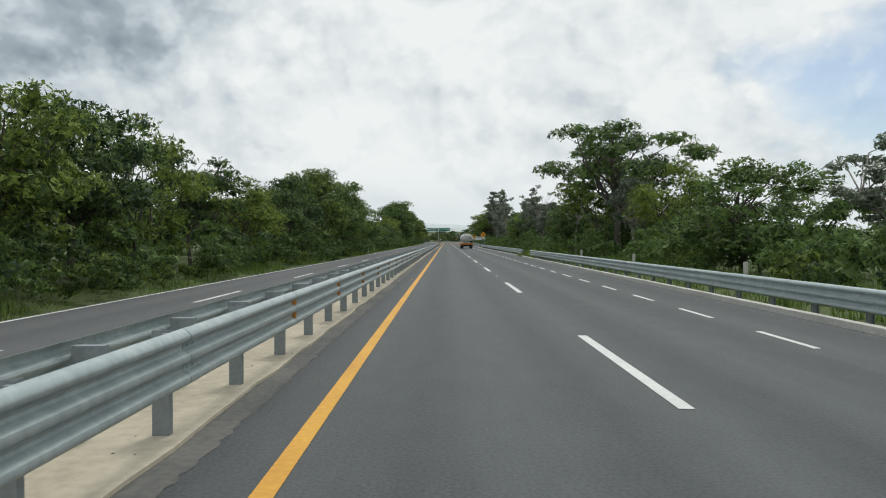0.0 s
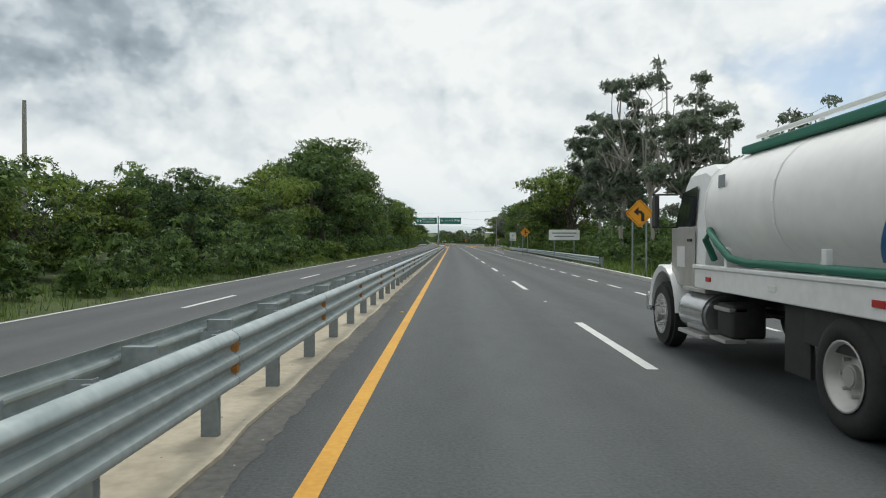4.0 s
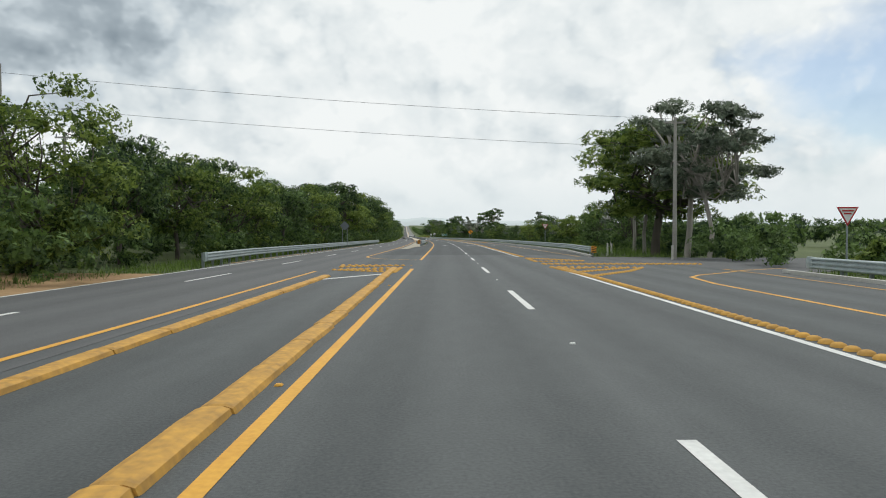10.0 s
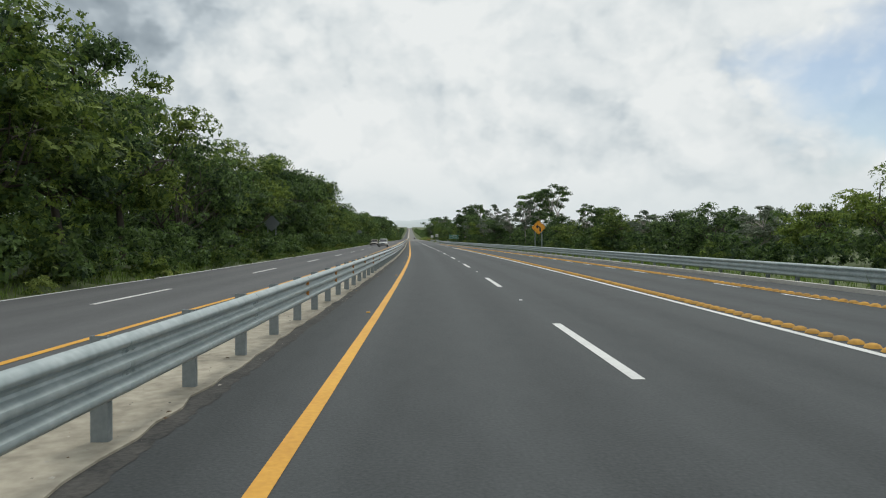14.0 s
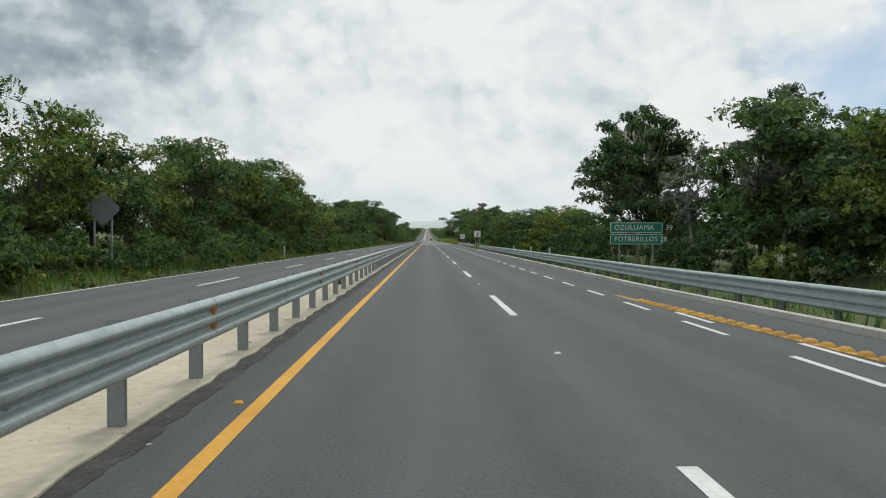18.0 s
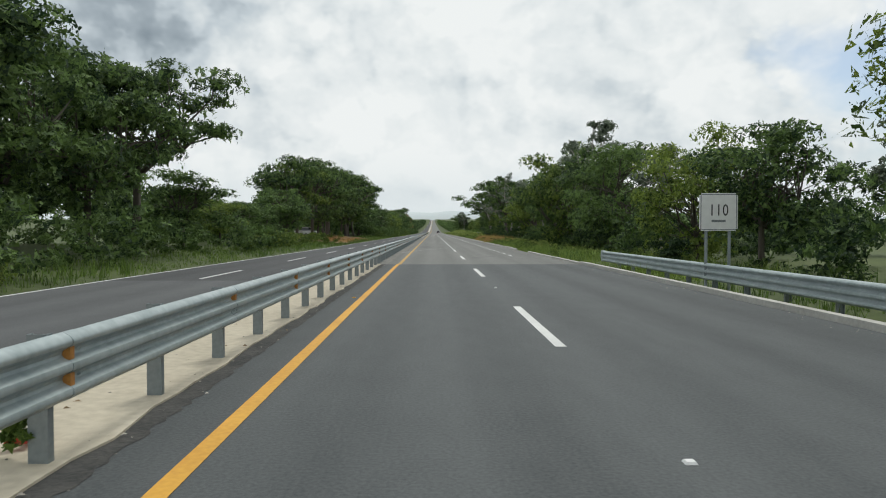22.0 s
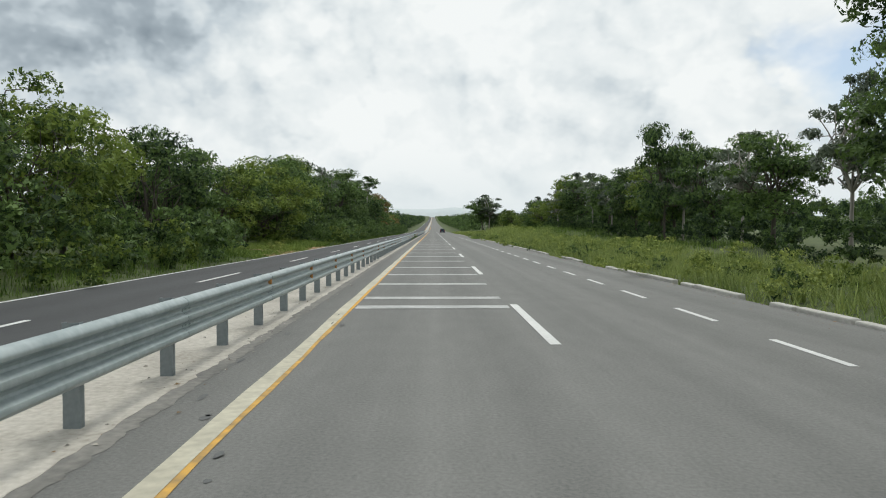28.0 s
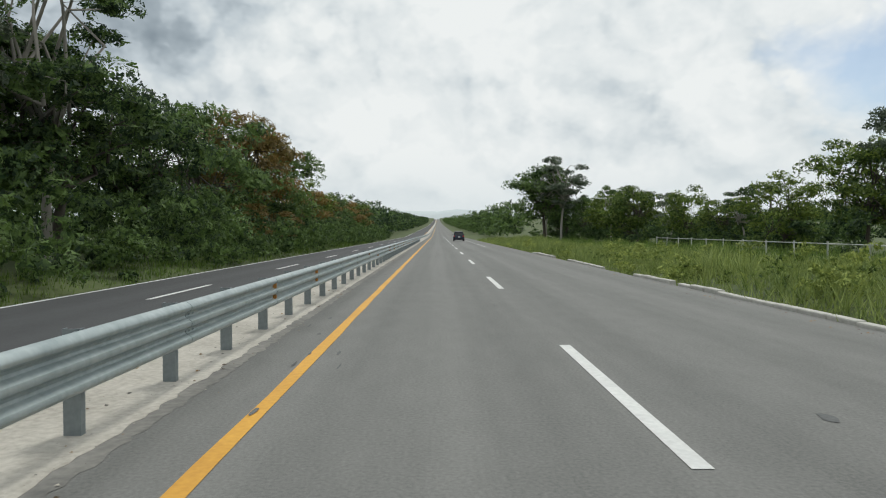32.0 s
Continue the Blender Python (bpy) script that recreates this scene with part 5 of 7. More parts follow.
def wheel(root, x, y, r, width, outer, dual=False, rim=CHROME):
    """A wheel with tyre, rim and hub; outer: the side that is seen, -1 or 1."""
    tyre = smooth(part("wheel", rod(r, width * (2.1 if dual else 1), "X", (0, 0, 0), 28, bevel=0.05), TYRE, root, "black rubber tyre", m=Matrix.Translation((x, y, r))))
    edge = outer * width * (1.05 if dual else 0.5)
    if dual:                                   # deep dished outer wheel
        prof = [(r * 0.60, 0.012), (r * 0.58, 0.02), (r * 0.54, 0.005), (r * 0.50, -0.10), (r * 0.34, -0.12), (r * 0.22, -0.09), (r * 0.12, -0.07)]
        V_ = [(edge + outer * d_, math.cos(k * math.pi / 12) * q, math.sin(k * math.pi / 12) * q) for q, d_ in prof for k in range(24)]
        F_ = [(j * 24 + k, j * 24 + (k + 1) % 24, (j + 1) * 24 + (k + 1) % 24, (j + 1) * 24 + k) for j in range(len(prof) - 1) for k in range(24)]
        V_ += [(edge + outer * 0.010, math.cos(k * math.pi / 12) * r * 0.62, math.sin(k * math.pi / 12) * r * 0.62) for k in range(24)]
        part("rim", mesh_of("rim", V_, F_, [rim], True), None, tyre)
        tyre.data = ring_tyre(r, width * 2.1, edge)
    else:
        smooth(part("rim", joined(rod(r * 0.62, 0.03, "X", (edge + outer * 0.005, 0, 0), 24, bevel=0.01), rod(r * 0.5, 0.05, "X", (edge, 0, 0), 20)), rim, tyre))
    if dual:
        edge -= outer * 0.12
    hub = [rod(r * 0.2, 0.12, "X", (edge + outer * 0.03, 0, 0), 14, bevel=0.015)]
    for k in range(8):
        hub.append(rod(r * 0.035, 0.09, "X", (edge + outer * 0.02, math.cos(k * math.pi / 4) * r * 0.34, math.sin(k * math.pi / 4) * r * 0.34), 6))
    part("hub", joined(*hub), STEEL_DIRTY, tyre)
    return tyre


# water tank truck in the outer lane, pointing along the road; origin under its tail
truck = empty("tank_truck", at(144.55, 5.42, 0.0), "white tank truck with a blue panel and green hose", "truck")
# tank: an oval barrel with domed ends
def oval(y, k, n=28, w=1.20, h=0.80, zc=2.05):
    return [(math.copysign(abs(math.cos(a)) ** 0.85, math.cos(a)) * w * k, y, zc + math.copysign(abs(math.sin(a)) ** 0.85, math.sin(a)) * h * k) for a in [2 * math.pi * i / n for i in range(n)]]


tank = smooth(part("tank", loft([oval(0.22, 0.97), oval(0.26, 1.0), oval(1.5, 1.0), oval(3.2, 1.0), oval(5.2, 1.0), oval(6.02, 1.0), oval(6.12, 0.975), oval(6.2, 0.90), oval(6.24, 0.7)]), TANK_WHITE, truck, "white painted oval tank", ), 50)
smooth(part("tank_end", loft([oval(0.05, 0.55), oval(0.10, 0.82), oval(0.16, 0.94), oval(0.215, 0.975)]), STEEL_DIRTY, tank, "dirty bare metal tank end"), 50)
for y_ in (0.30, 2.2, 4.1, 6.0):
    part("weld_band", loft([oval(y_, 1.004), oval(y_ + 0.03, 1.008), oval(y_ + 0.06, 1.004)], False), TANK_WHITE, tank)
# blue panel wrapped on both flanks, with a plain bar where words stand
for sg in (-1, 1):
    V_, F_ = [], []
    for i in range(9):
        a = radians(-44 + 52 * i / 8)
        p = (math.copysign(abs(math.cos(a)) ** 0.85, 1) * 1.209, math.copysign(abs(math.sin(a)) ** 0.85, math.sin(a)) * 0.806 + 2.05)
        V_ += [(sg * p[0], 0.36, p[1]), (sg * p[0], 2.75 - 0.10 * i, p[1])]
    F_ = [(2 * i, 2 * i + 1, 2 * i + 3, 2 * i + 2) for i in range(8)]
    part("blue_panel", mesh_of("blue_panel", V_, F_, [TANK_BLUE], True), None, tank, "blue painted panel")
# top walkway with rails
part("walkway", box(0.62, 5.5, 0.05, (0, 3.1, 2.88), 0.01), STEEL_DIRTY, truck, "top walkway")
for sg in (-1, 1):
    part("walk_rail", joined(box(0.05, 5.7, 0.05, (sg * 0.55, 3.1, 2.98), 0.01), *[box(0.04, 0.04, 0.16, (sg * 0.55, 0.5 + k * 1.3, 2.90)) for k in range(5)]), TANK_WHITE, truck)
    part("hose_tray", box(0.14, 5.3, 0.10, (sg * 0.78, 3.1, 2.78), 0.02), HOSE, truck, "green hose lying along the top")
for y_ in (1.6, 3.6):
    part("hatch", joined(rod(0.28, 0.12, c=(0, y_, 2.95), sides=18, bevel=0.02), rod(0.2, 0.06, c=(0, y_, 3.03), sides=18)), STEEL_DIRTY, truck)
# bed
for sg in (-1, 1):
    part("side_beam", box(0.10, 6.3, 0.26, (sg * 1.20, 3.12, 1.16), 0.015), TRUCK_WHITE, truck, "white side beam")
    part("beam_lip", box(0.13, 6.34, 0.05, (sg * 1.205, 3.12, 1.31), 0.01), TRUCK_WHITE, truck)
    for k in range(4):
        part("marker_light", box(0.015, 0.16, 0.06, (sg * 1.256, 0.5 + 1.75 * k, 1.16), 0.004), LAMP_RED if k % 2 else SIGN_WHITE, truck, "small side reflector")
    for k in range(3):
        part("stake", box(0.06, 0.09, 0.30, (sg * 1.19, 0.9 + 2.2 * k, 1.42), 0.01), TRUCK_WHITE, truck)
part("bed_floor", box(2.34, 6.2, 0.10, (0, 3.12, 1.22), 0.01), TRUCK_WHITE, truck)
part("cradle", joined(*[box(1.7, 0.16, 0.22, (0, 0.8 + 1.5 * k, 1.36), 0.02) for k in range(4)]), TRUCK_WHITE, truck)
for sg in (-1, 1):
    part("chassis_rail", box(0.12, 8.3, 0.24, (sg * 0.43, 4.6, 0.92), 0.01), TRUCK_GREY, truck)
part("crossmembers", joined(*[box(0.8, 0.10, 0.16, (0, 0.7 + 1.4 * k, 0.90)) for k in range(6)]), TRUCK_GREY, truck)
# tail: bumper board with slanting stripes, lamps, pump, ladder
part("tail_board", box(2.5, 0.06, 0.34, (0, -0.04, 0.98), 0.008), HAZARD_YELLOW, truck, "yellow and orange striped tail board")
for i in range(9):
    x0 = -1.22 + i * 0.27
    lean = 0.16 if i < 5 else -0.16
    pts = [(x0, 0.82), (x0 + 0.13, 0.82), (x0 + 0.13 + lean, 1.14), (x0 + lean, 1.14)]
    part("stripe", outline([(max(-1.24, min(1.24, a)), b) for a, b in pts], 0.006), HAZARD_ORANGE, truck, "orange slanting stripe", m=Matrix.Translation((0, -0.074, 0)))
part("tail_sill", box(2.5, 0.22, 0.20, (0, 0.08, 1.26), 0.015), TRUCK_WHITE, truck)
for sg in (-1, 1):
    part("lamp_box", box(0.22, 0.10, 0.42, (sg * 1.12, -0.02, 1.40), 0.015), TRUCK_WHITE, truck)
    for z_ in (1.30, 1.50):
        part("tail_lamp", rod(0.075, 0.03, "Y", (sg * 1.12, -0.075, z_), 16), LAMP_RED, truck, "round red tail lamp")
part("ladder", joined(box(0.04, 0.04, 1.75, (0.10, -0.02, 2.18)), box(0.04, 0.04, 1.75, (0.50, -0.02, 2.18)), *[box(0.40, 0.03, 0.03, (0.30, -0.02, 1.45 + 0.29 * k)) for k in range(6)], box(0.9, 0.10, 0.05, (0.3, -0.04, 2.62))), STEEL_DIRTY, truck, "steel ladder")
part("emblem", outline([(0.72, 2.28), (1.0, 2.28), (0.94, 2.05), (0.78, 2.05)], 0.006), TANK_BLUE, truck, m=Matrix.Translation((-0.15, 0.045, 0)))
part("text_bar", box(0.40, 0.006, 0.10, (0.85, 0.085, 2.08)), SIGN_BACK, truck)
part("pump", joined(box(0.5, 0.3, 0.34, (0.95, -0.12, 1.42), 0.04), rod(0.12, 0.3, "Y", (0.72, -0.16, 1.45), 14), rod(0.08, 0.3, "X", (1.0, -0.2, 1.28), 12)), TRUCK_GREY, truck, "dark pump unit")
part("pump_guard", tubes_mesh("pump_guard", [([(0.6, -0.3, 1.1), (0.6, -0.32, 1.66), (1.3, -0.32, 1.66), (1.3, -0.3, 1.1)], [0.02] * 4)], STEEL_DIRTY, 6), None, truck)
part("tail_hose", tubes_mesh("tail_hose", [([(-1.0, -0.05, 1.62), (-0.6, -0.12, 1.40), (-0.2, -0.14, 1.52), (0.3, -0.14, 1.42), (0.75, -0.16, 1.46)], [0.045] * 5), ([(-0.7, -0.16, 1.55), (-0.62, -0.18, 1.25), (-0.2, -0.18, 1.20), (0.25, -0.16, 1.34)], [0.045] * 4)], HOSE, 8), None, truck, "green hose coiled at the tail")
for sg in (-1, 1):
    part("mud_flap", box(0.55, 0.02, 0.62, (sg * 0.92, 0.18, 0.62), 0.006), TRUCK_GREY, truck)
    part("fender", box(0.04, 2.7, 0.36, (sg * 1.16, 2.15, 0.86), 0.01), TRUCK_GREY, truck)
    part("flap_front", outline([(-0.02, 0), (0.02, 0), (0.02, 0.7), (-0.02, 0.7)], 0.5), TRUCK_GREY, truck, m=Matrix.Translation((sg * 1.12, 3.72, 0.34)))
for y_ in (1.45, 2.78):
    for sg in (-1, 1):
        wheel(truck, sg * 0.93, y_, 0.51, 0.27, sg, True, STEEL_DIRTY)
for sg in (-1, 1):
    wheel(truck, sg * 1.03, 7.95, 0.51, 0.28, sg, False, CHROME)
for y_ in (1.45, 2.78, 7.95):
    part("axle", rod(0.08, 1.8, "X", (0, y_, 0.51), 10), TRUCK_GREY, truck)
part("drive_shaft", rod(0.05, 5.0, "Y", (0, 5.2, 0.62), 10), TRUCK_GREY, truck)
# fuel tanks, steps, air bottles
for sg in (-1, 1):
    smooth(part("fuel_tank", rod(0.30, 1.0, "Y", (sg * 0.92, 6.55, 0.66), 20, bevel=0.04), CHROME, truck, "cylindrical metal fuel tank"), 50)
    part("step", joined(box(0.34, 0.95, 0.05, (sg * 1.05, 6.55, 0.38), 0.008), box(0.30, 0.9, 0.05, (sg * 1.02, 6.55, 0.98), 0.008), box(0.26, 0.5, 0.05, (sg * 1.05, 5.65, 0.42), 0.008), box(0.22, 0.5, 0.05, (sg * 1.02, 5.65, 0.80), 0.008)), STEEL_DIRTY, truck, "steel step plates")
    smooth(part("battery_box", box(0.42, 0.5, 0.42, (sg * 0.88, 5.65, 0.66), 0.04), TRUCK_GREY, truck), 50)
# cab: sloped windscreen, rounded roof; hood tapering to the grille
cab = smooth(part("cab", loft([ring(6.42, 1.06, 1.02, 2.62, 0.10, 0.92), ring(6.55, 1.08, 1.00, 2.70, 0.12, 0.92), ring(7.15, 1.08, 0.98, 2.70, 0.12, 0.92), ring(7.42, 1.08, 0.96, 2.55, 0.12, 0.90), ring(7.86, 1.06, 0.96, 1.86, 0.10, 0.93)]), TRUCK_WHITE, truck, "silver-white cab"), 35)
part("windscreen", mesh_of("windscreen", [(-0.86, 7.80, 1.92), (0.86, 7.80, 1.92), (0.80, 7.47, 2.50), (-0.80, 7.47, 2.50)], [(0, 1, 2, 3)], [GLASS]), None, cab)
for sg in (-1, 1):
    part("door_window", mesh_of("door_window", [(sg * 1.072, 6.75, 1.86), (sg * 1.068, 7.62, 1.86), (sg * 1.035, 7.38, 2.36), (sg * 1.035, 6.75, 2.42)], [(0, 1, 2, 3)], [GLASS]), None, cab, "dark side window")
    part("door", box(0.015, 0.98, 0.84, (sg * 1.092, 7.20, 1.42), 0.006), STEEL_DIRTY, cab, "grey lower door panel")
    part("handle", box(0.03, 0.16, 0.04, (sg * 1.11, 6.86, 1.66), 0.008), BLACK, cab)
    part("text_bar", box(0.008, 0.34, 0.30, (sg * 1.103, 7.25, 1.42)), SIGN_WHITE, cab)
    part("mirror", joined(box(0.07, 0.20, 0.52, (sg * 1.34, 7.72, 2.10), 0.03), rod(0.015, 0.4, "X", (sg * 1.2, 7.7, 2.36), 6), rod(0.015, 0.4, "X", (sg * 1.2, 7.7, 1.86), 6)), BLACK, cab, "black wing mirror")
hood = smooth(part("hood", loft([ring(7.80, 1.00, 0.96, 1.84, 0.16, 0.86), ring(8.3, 0.96, 0.88, 1.76, 0.20, 0.80), ring(8.75, 0.90, 0.84, 1.62, 0.22, 0.76), ring(8.98, 0.80, 0.84, 1.46, 0.2, 0.74)]), TRUCK_WHITE, truck, "silver-white sloping hood"), 40)
for sg in (-1, 1):
    arch = []
    for k in range(11):
        a = math.pi * k / 10
        arch.append([(sg * (0.80 + o), 7.95 + math.cos(a) * r_, 0.58 + math.sin(a) * r_) for o, r_ in ((0, 0.60), (0.36, 0.60), (0.38, 0.68), (0.0, 0.72))])
    smooth(part("front_fender", loft(arch), TRUCK_WHITE, hood), 50)
    part("headlight", box(0.34, 0.10, 0.22, (sg * 0.78, 8.92, 1.14), 0.04), LAMP_CLEAR, hood)
part("grille", box(0.95, 0.05, 0.5, (0, 9.0, 1.12), 0.02), TRUCK_GREY, hood)
part("bumper", box(2.2, 0.22, 0.32, (0, 9.02, 0.62), 0.05), CHROME, truck)
part("beacon", rod(0.09, 0.16, c=(-0.2, 6.8, 2.80), sides=14, bevel=0.02), HAZARD_ORANGE, cab, "orange roof beacon")
part("exhaust", rod(0.06, 1.9, c=(0.95, 6.34, 2.05), sides=12), CHROME, truck)
part("side_hose", tubes_mesh("side_hose", [([(-1.0, 6.22, 1.40), (-1.16, 6.10, 1.66), (-1.20, 5.85, 1.78), (-1.24, 5.5, 1.62), (-1.24, 5.1, 1.44), (-1.22, 4.7, 1.40), (-1.21, 2.5, 1.385), (-1.20, 0.3, 1.38)], [0.045] * 8)], HOSE, 8), None, truck, "green hose along the tank's flank")
part("placard", mesh_of("placard", [(-1.185, 5.62, 2.30), (-1.185, 5.40, 2.30), (-1.165, 5.44, 2.46), (-1.165, 5.66, 2.46)], [(0, 1, 2, 3)], [SIGN_BACK]), None, truck)


def car(name, m, label, paint, length=4.6, width=1.82, height=1.45, style="sedan"):
    """A road car along +y: lower body, glasshouse, roof, wheels, lamps, bumpers."""
    root = empty(name, m, label, "car", "cars on the road")
    L, w = length, width / 2
    van, suv = style == "van", style == "suv"
    belt = height * (0.60 if van else 0.60 if suv else 0.62)
    nose_z = height * (0.57 if van else 0.56 if suv else 0.52)
    tail_z = belt if (van or suv) else height * 0.64
    body = smooth(part("body", loft([ring(0.0, w * 0.86, 0.32, tail_z * 0.9, 0.12, 0.94), ring(0.14, w * 0.96, 0.24, tail_z, 0.14, 0.95), ring(L * 0.25, w, 0.22, belt, 0.14, 0.95), ring(L * 0.55, w, 0.22, belt, 0.14, 0.95),
                                    ring(L * 0.70, w, 0.22, belt * 0.985, 0.14, 0.94), ring(L * 0.86, w * 0.98, 0.22, nose_z * 1.1, 0.14, 0.93), ring(L * 0.955, w * 0.96, 0.24, nose_z, 0.16, 0.92), ring(L * 0.988, w * 0.92, 0.25, nose_z * 0.96, 0.14, 0.92), ring(L * 1.004, w * 0.86, 0.28, nose_z * 0.89, 0.12, 0.93)]), paint, root), 62)
    a, b, c, d = (0.02, 0.06, 0.56, 0.74) if van else (0.03, 0.10, 0.52, 0.70) if suv else (0.14, 0.30, 0.56, 0.72)
    glass = smooth(part("glasshouse", loft([ring(L * a, w * 0.90, belt - 0.05, belt + 0.02, 0.02, 0.98), ring(L * b, w * 0.89, belt - 0.05, height - 0.06, 0.08, 0.82), ring(L * c, w * 0.89, belt - 0.05, height - 0.06, 0.08, 0.82), ring(L * d, w * 0.90, belt - 0.06, belt + 0.01, 0.02, 0.98)]), GLASS, root, "dark car windows"), 35)
    part("roof", loft([ring(L * b - 0.12, w * 0.72, height - 0.17, height - 0.05, 0.03, 0.93), ring(L * (b + c) / 2, w * 0.77, height - 0.17, height, 0.05, 0.90), ring(L * c - 0.1, w * 0.77, height - 0.17, height - 0.01, 0.05, 0.90), ring(L * c + 0.16, w * 0.74, height - 0.20, height - 0.09, 0.03, 0.93)]), paint, root)
    for sg in (-1, 1):
        for y_ in [L * (b + c) / 2] + ([L * (b * 0.7 + c * 0.3)] if van else []):
            part("pillar", tubes_mesh("pillar", [([(sg * w * 0.875, y_, belt - 0.02), (sg * w * 0.735, y_ - 0.04, height - 0.12)], [0.045, 0.04])], paint, 6), None, glass)
        part("front_pillar", tubes_mesh("front_pillar", [([(sg * w * 0.85, L * d - 0.05, belt), (sg * w * 0.72, L * c + 0.05, height - 0.12)], [0.045, 0.04])], paint, 6), None, glass)
        part("rear_pillar", tubes_mesh("rear_pillar", [([(sg * w * 0.85, L * a + 0.08, belt), (sg * w * 0.71, L * b - 0.02, height - 0.12)], [0.07, 0.06])], paint, 6), None, glass)
        part("door_mirror", box(0.16, 0.10, 0.12, (sg * (w + 0.06), L * d - 0.32, belt + 0.06), 0.03), paint, root)
        part("headlight", outline([(-0.19, -0.05), (0.17, -0.06), (0.19, 0.04), (0.10, 0.09), (-0.19, 0.05)], 0.34, 0.02), LAMP_CLEAR, root, "clear headlight", m=Matrix.Translation((sg * w * 0.66, L * 0.945, nose_z * 0.80)) @ Matrix.Rotation(radians(-9 * sg), 4, "Z") @ Matrix.Diagonal((sg, 1, 1, 1)))
        part("tail_lamp", box(0.20, 0.10, 0.24 if not van else 0.4, (sg * w * 0.80, 0.04, tail_z * 0.82), 0.03), LAMP_RED, root)
        part("side_trim", box(0.015, L * 0.5, 0.05, (sg * (w + 0.004), L * 0.48, 0.55), 0.006), paint, root)
        for y_ in (L * 0.19, L * 0.81):
            wheel(root, sg * (w - 0.10), y_, 0.33, 0.22, sg, False, CHROME)
    grille = part("grille", box(w * 0.80, 0.06, 0.17, (0, L * 1.0, nose_z * 0.76), 0.02), BLACK, root)
    for k_ in range(5 if van else 3):
        part("bar", box(w * 0.78, 0.02, 0.016, (0, L * 1.0 + 0.035, nose_z * 0.76 - 0.064 + k_ * (0.032 if van else 0.064)), 0.004), CHROME, grille, "chrome bar")
    part("bumper_trim", box(w * 1.5, 0.03, 0.025, (0, L + 0.05, 0.30), 0.008), CHROME, root, "thin chrome strip")
    part("front_bumper", box(w * 1.66, 0.14, 0.20, (0, L * 0.985, 0.40), 0.06), paint, root)
    part("air_intake", box(w * 1.1, 0.06, 0.09, (0, L + 0.045, 0.38), 0.02), BLACK, root)
    part("rear_bumper", box(w * 1.7, 0.14, 0.22, (0, 0.03, 0.46), 0.06), paint, root)
    part("number_plate", box(0.36, 0.012, 0.15, (0, -0.05, tail_z * 0.72), 0.005), SIGN_WHITE, root)
    if van:
        for sg in (-1, 1):
            part("roof_rail", box(0.04, L * 0.45, 0.04, (sg * w * 0.60, L * 0.32, height + 0.02), 0.01), BLACK, root)
    return root


car("minivan", at(620.9, -4.75, 0.0, 180), "silver minivan on the oncoming carriageway", SILVER, 4.25, 1.62, 1.46, "van")
car("sedan", at(641.9, -7.4, 0.0, 180), "champagne grey sedan on the oncoming carriageway", BEIGE, 4.0, 1.55, 1.24)
car("suv", at(1243.5, 5.3, 0.0), "dark blue car in the outer lane ahead", DARK_CAR, 4.5, 1.85, 1.66, "suv")
pick = empty("pickup", at(899, -21.8, ground_height(899, -21.8) + 0.04, -24), "pale pickup truck parked in the dry clearing", "car")
smooth(part("body", loft([ring(0.0, 0.86, 0.45, 1.02, 0.08, 0.97), ring(0.1, 0.92, 0.40, 1.05, 0.08, 0.97), ring(3.6, 0.92, 0.40, 1.05, 0.10, 0.97), ring(4.9, 0.90, 0.42, 0.98, 0.12, 0.95), ring(5.1, 0.8, 0.5, 0.86, 0.1, 0.95)]), SILVER, pick), 35)
smooth(part("cab", loft([ring(1.95, 0.86, 1.0, 1.10, 0.03, 0.98), ring(2.1, 0.85, 1.0, 1.62, 0.10, 0.84), ring(3.2, 0.85, 1.0, 1.62, 0.10, 0.84), ring(3.85, 0.86, 0.98, 1.06, 0.02, 0.98)]), GLASS, pick), 35)
part("roof", box(1.35, 1.2, 0.06, (0, 2.65, 1.64), 0.02), SILVER, pick)
for y_ in (1.0, 4.1):
    for sg in (-1, 1):
        wheel(pick, sg * 0.80, y_, 0.36, 0.24, sg)

# ---- junction paint and raised yellow dividers ----
def quad_paint(name, pts, mat, parent, z=0.007):
    me = lane_map(mesh_of(name, [R(s, x, z) for s, x in pts], [tuple(range(len(pts)))], [mat]), [(x, s) for s, x in pts])
    ob = new(name, me)
    ob.parent = parent
    return ob


def stripe(name, pts, width, mat, parent, z=0.007):
    """A painted stripe through the points (s, x)."""
    V, F = [], []
    for i, (s, x) in enumerate(pts):
        a, b = pts[max(0, i - 1)], pts[min(len(pts) - 1, i + 1)]
        ds, dx = b[0] - a[0], b[1] - a[1]
        n = math.hypot(ds, dx) or 1.0
        V += [R(s - dx / n * width / 2, x + ds / n * width / 2, z), R(s + dx / n * width / 2, x - ds / n * width / 2, z)]
    F = [(2 * i, 2 * i + 1, 2 * i + 3, 2 * i + 2) for i in range(len(pts) - 1)]
    ob = new(name, mesh_of(name, V, F, [mat]))
    ob.parent = parent
    return ob


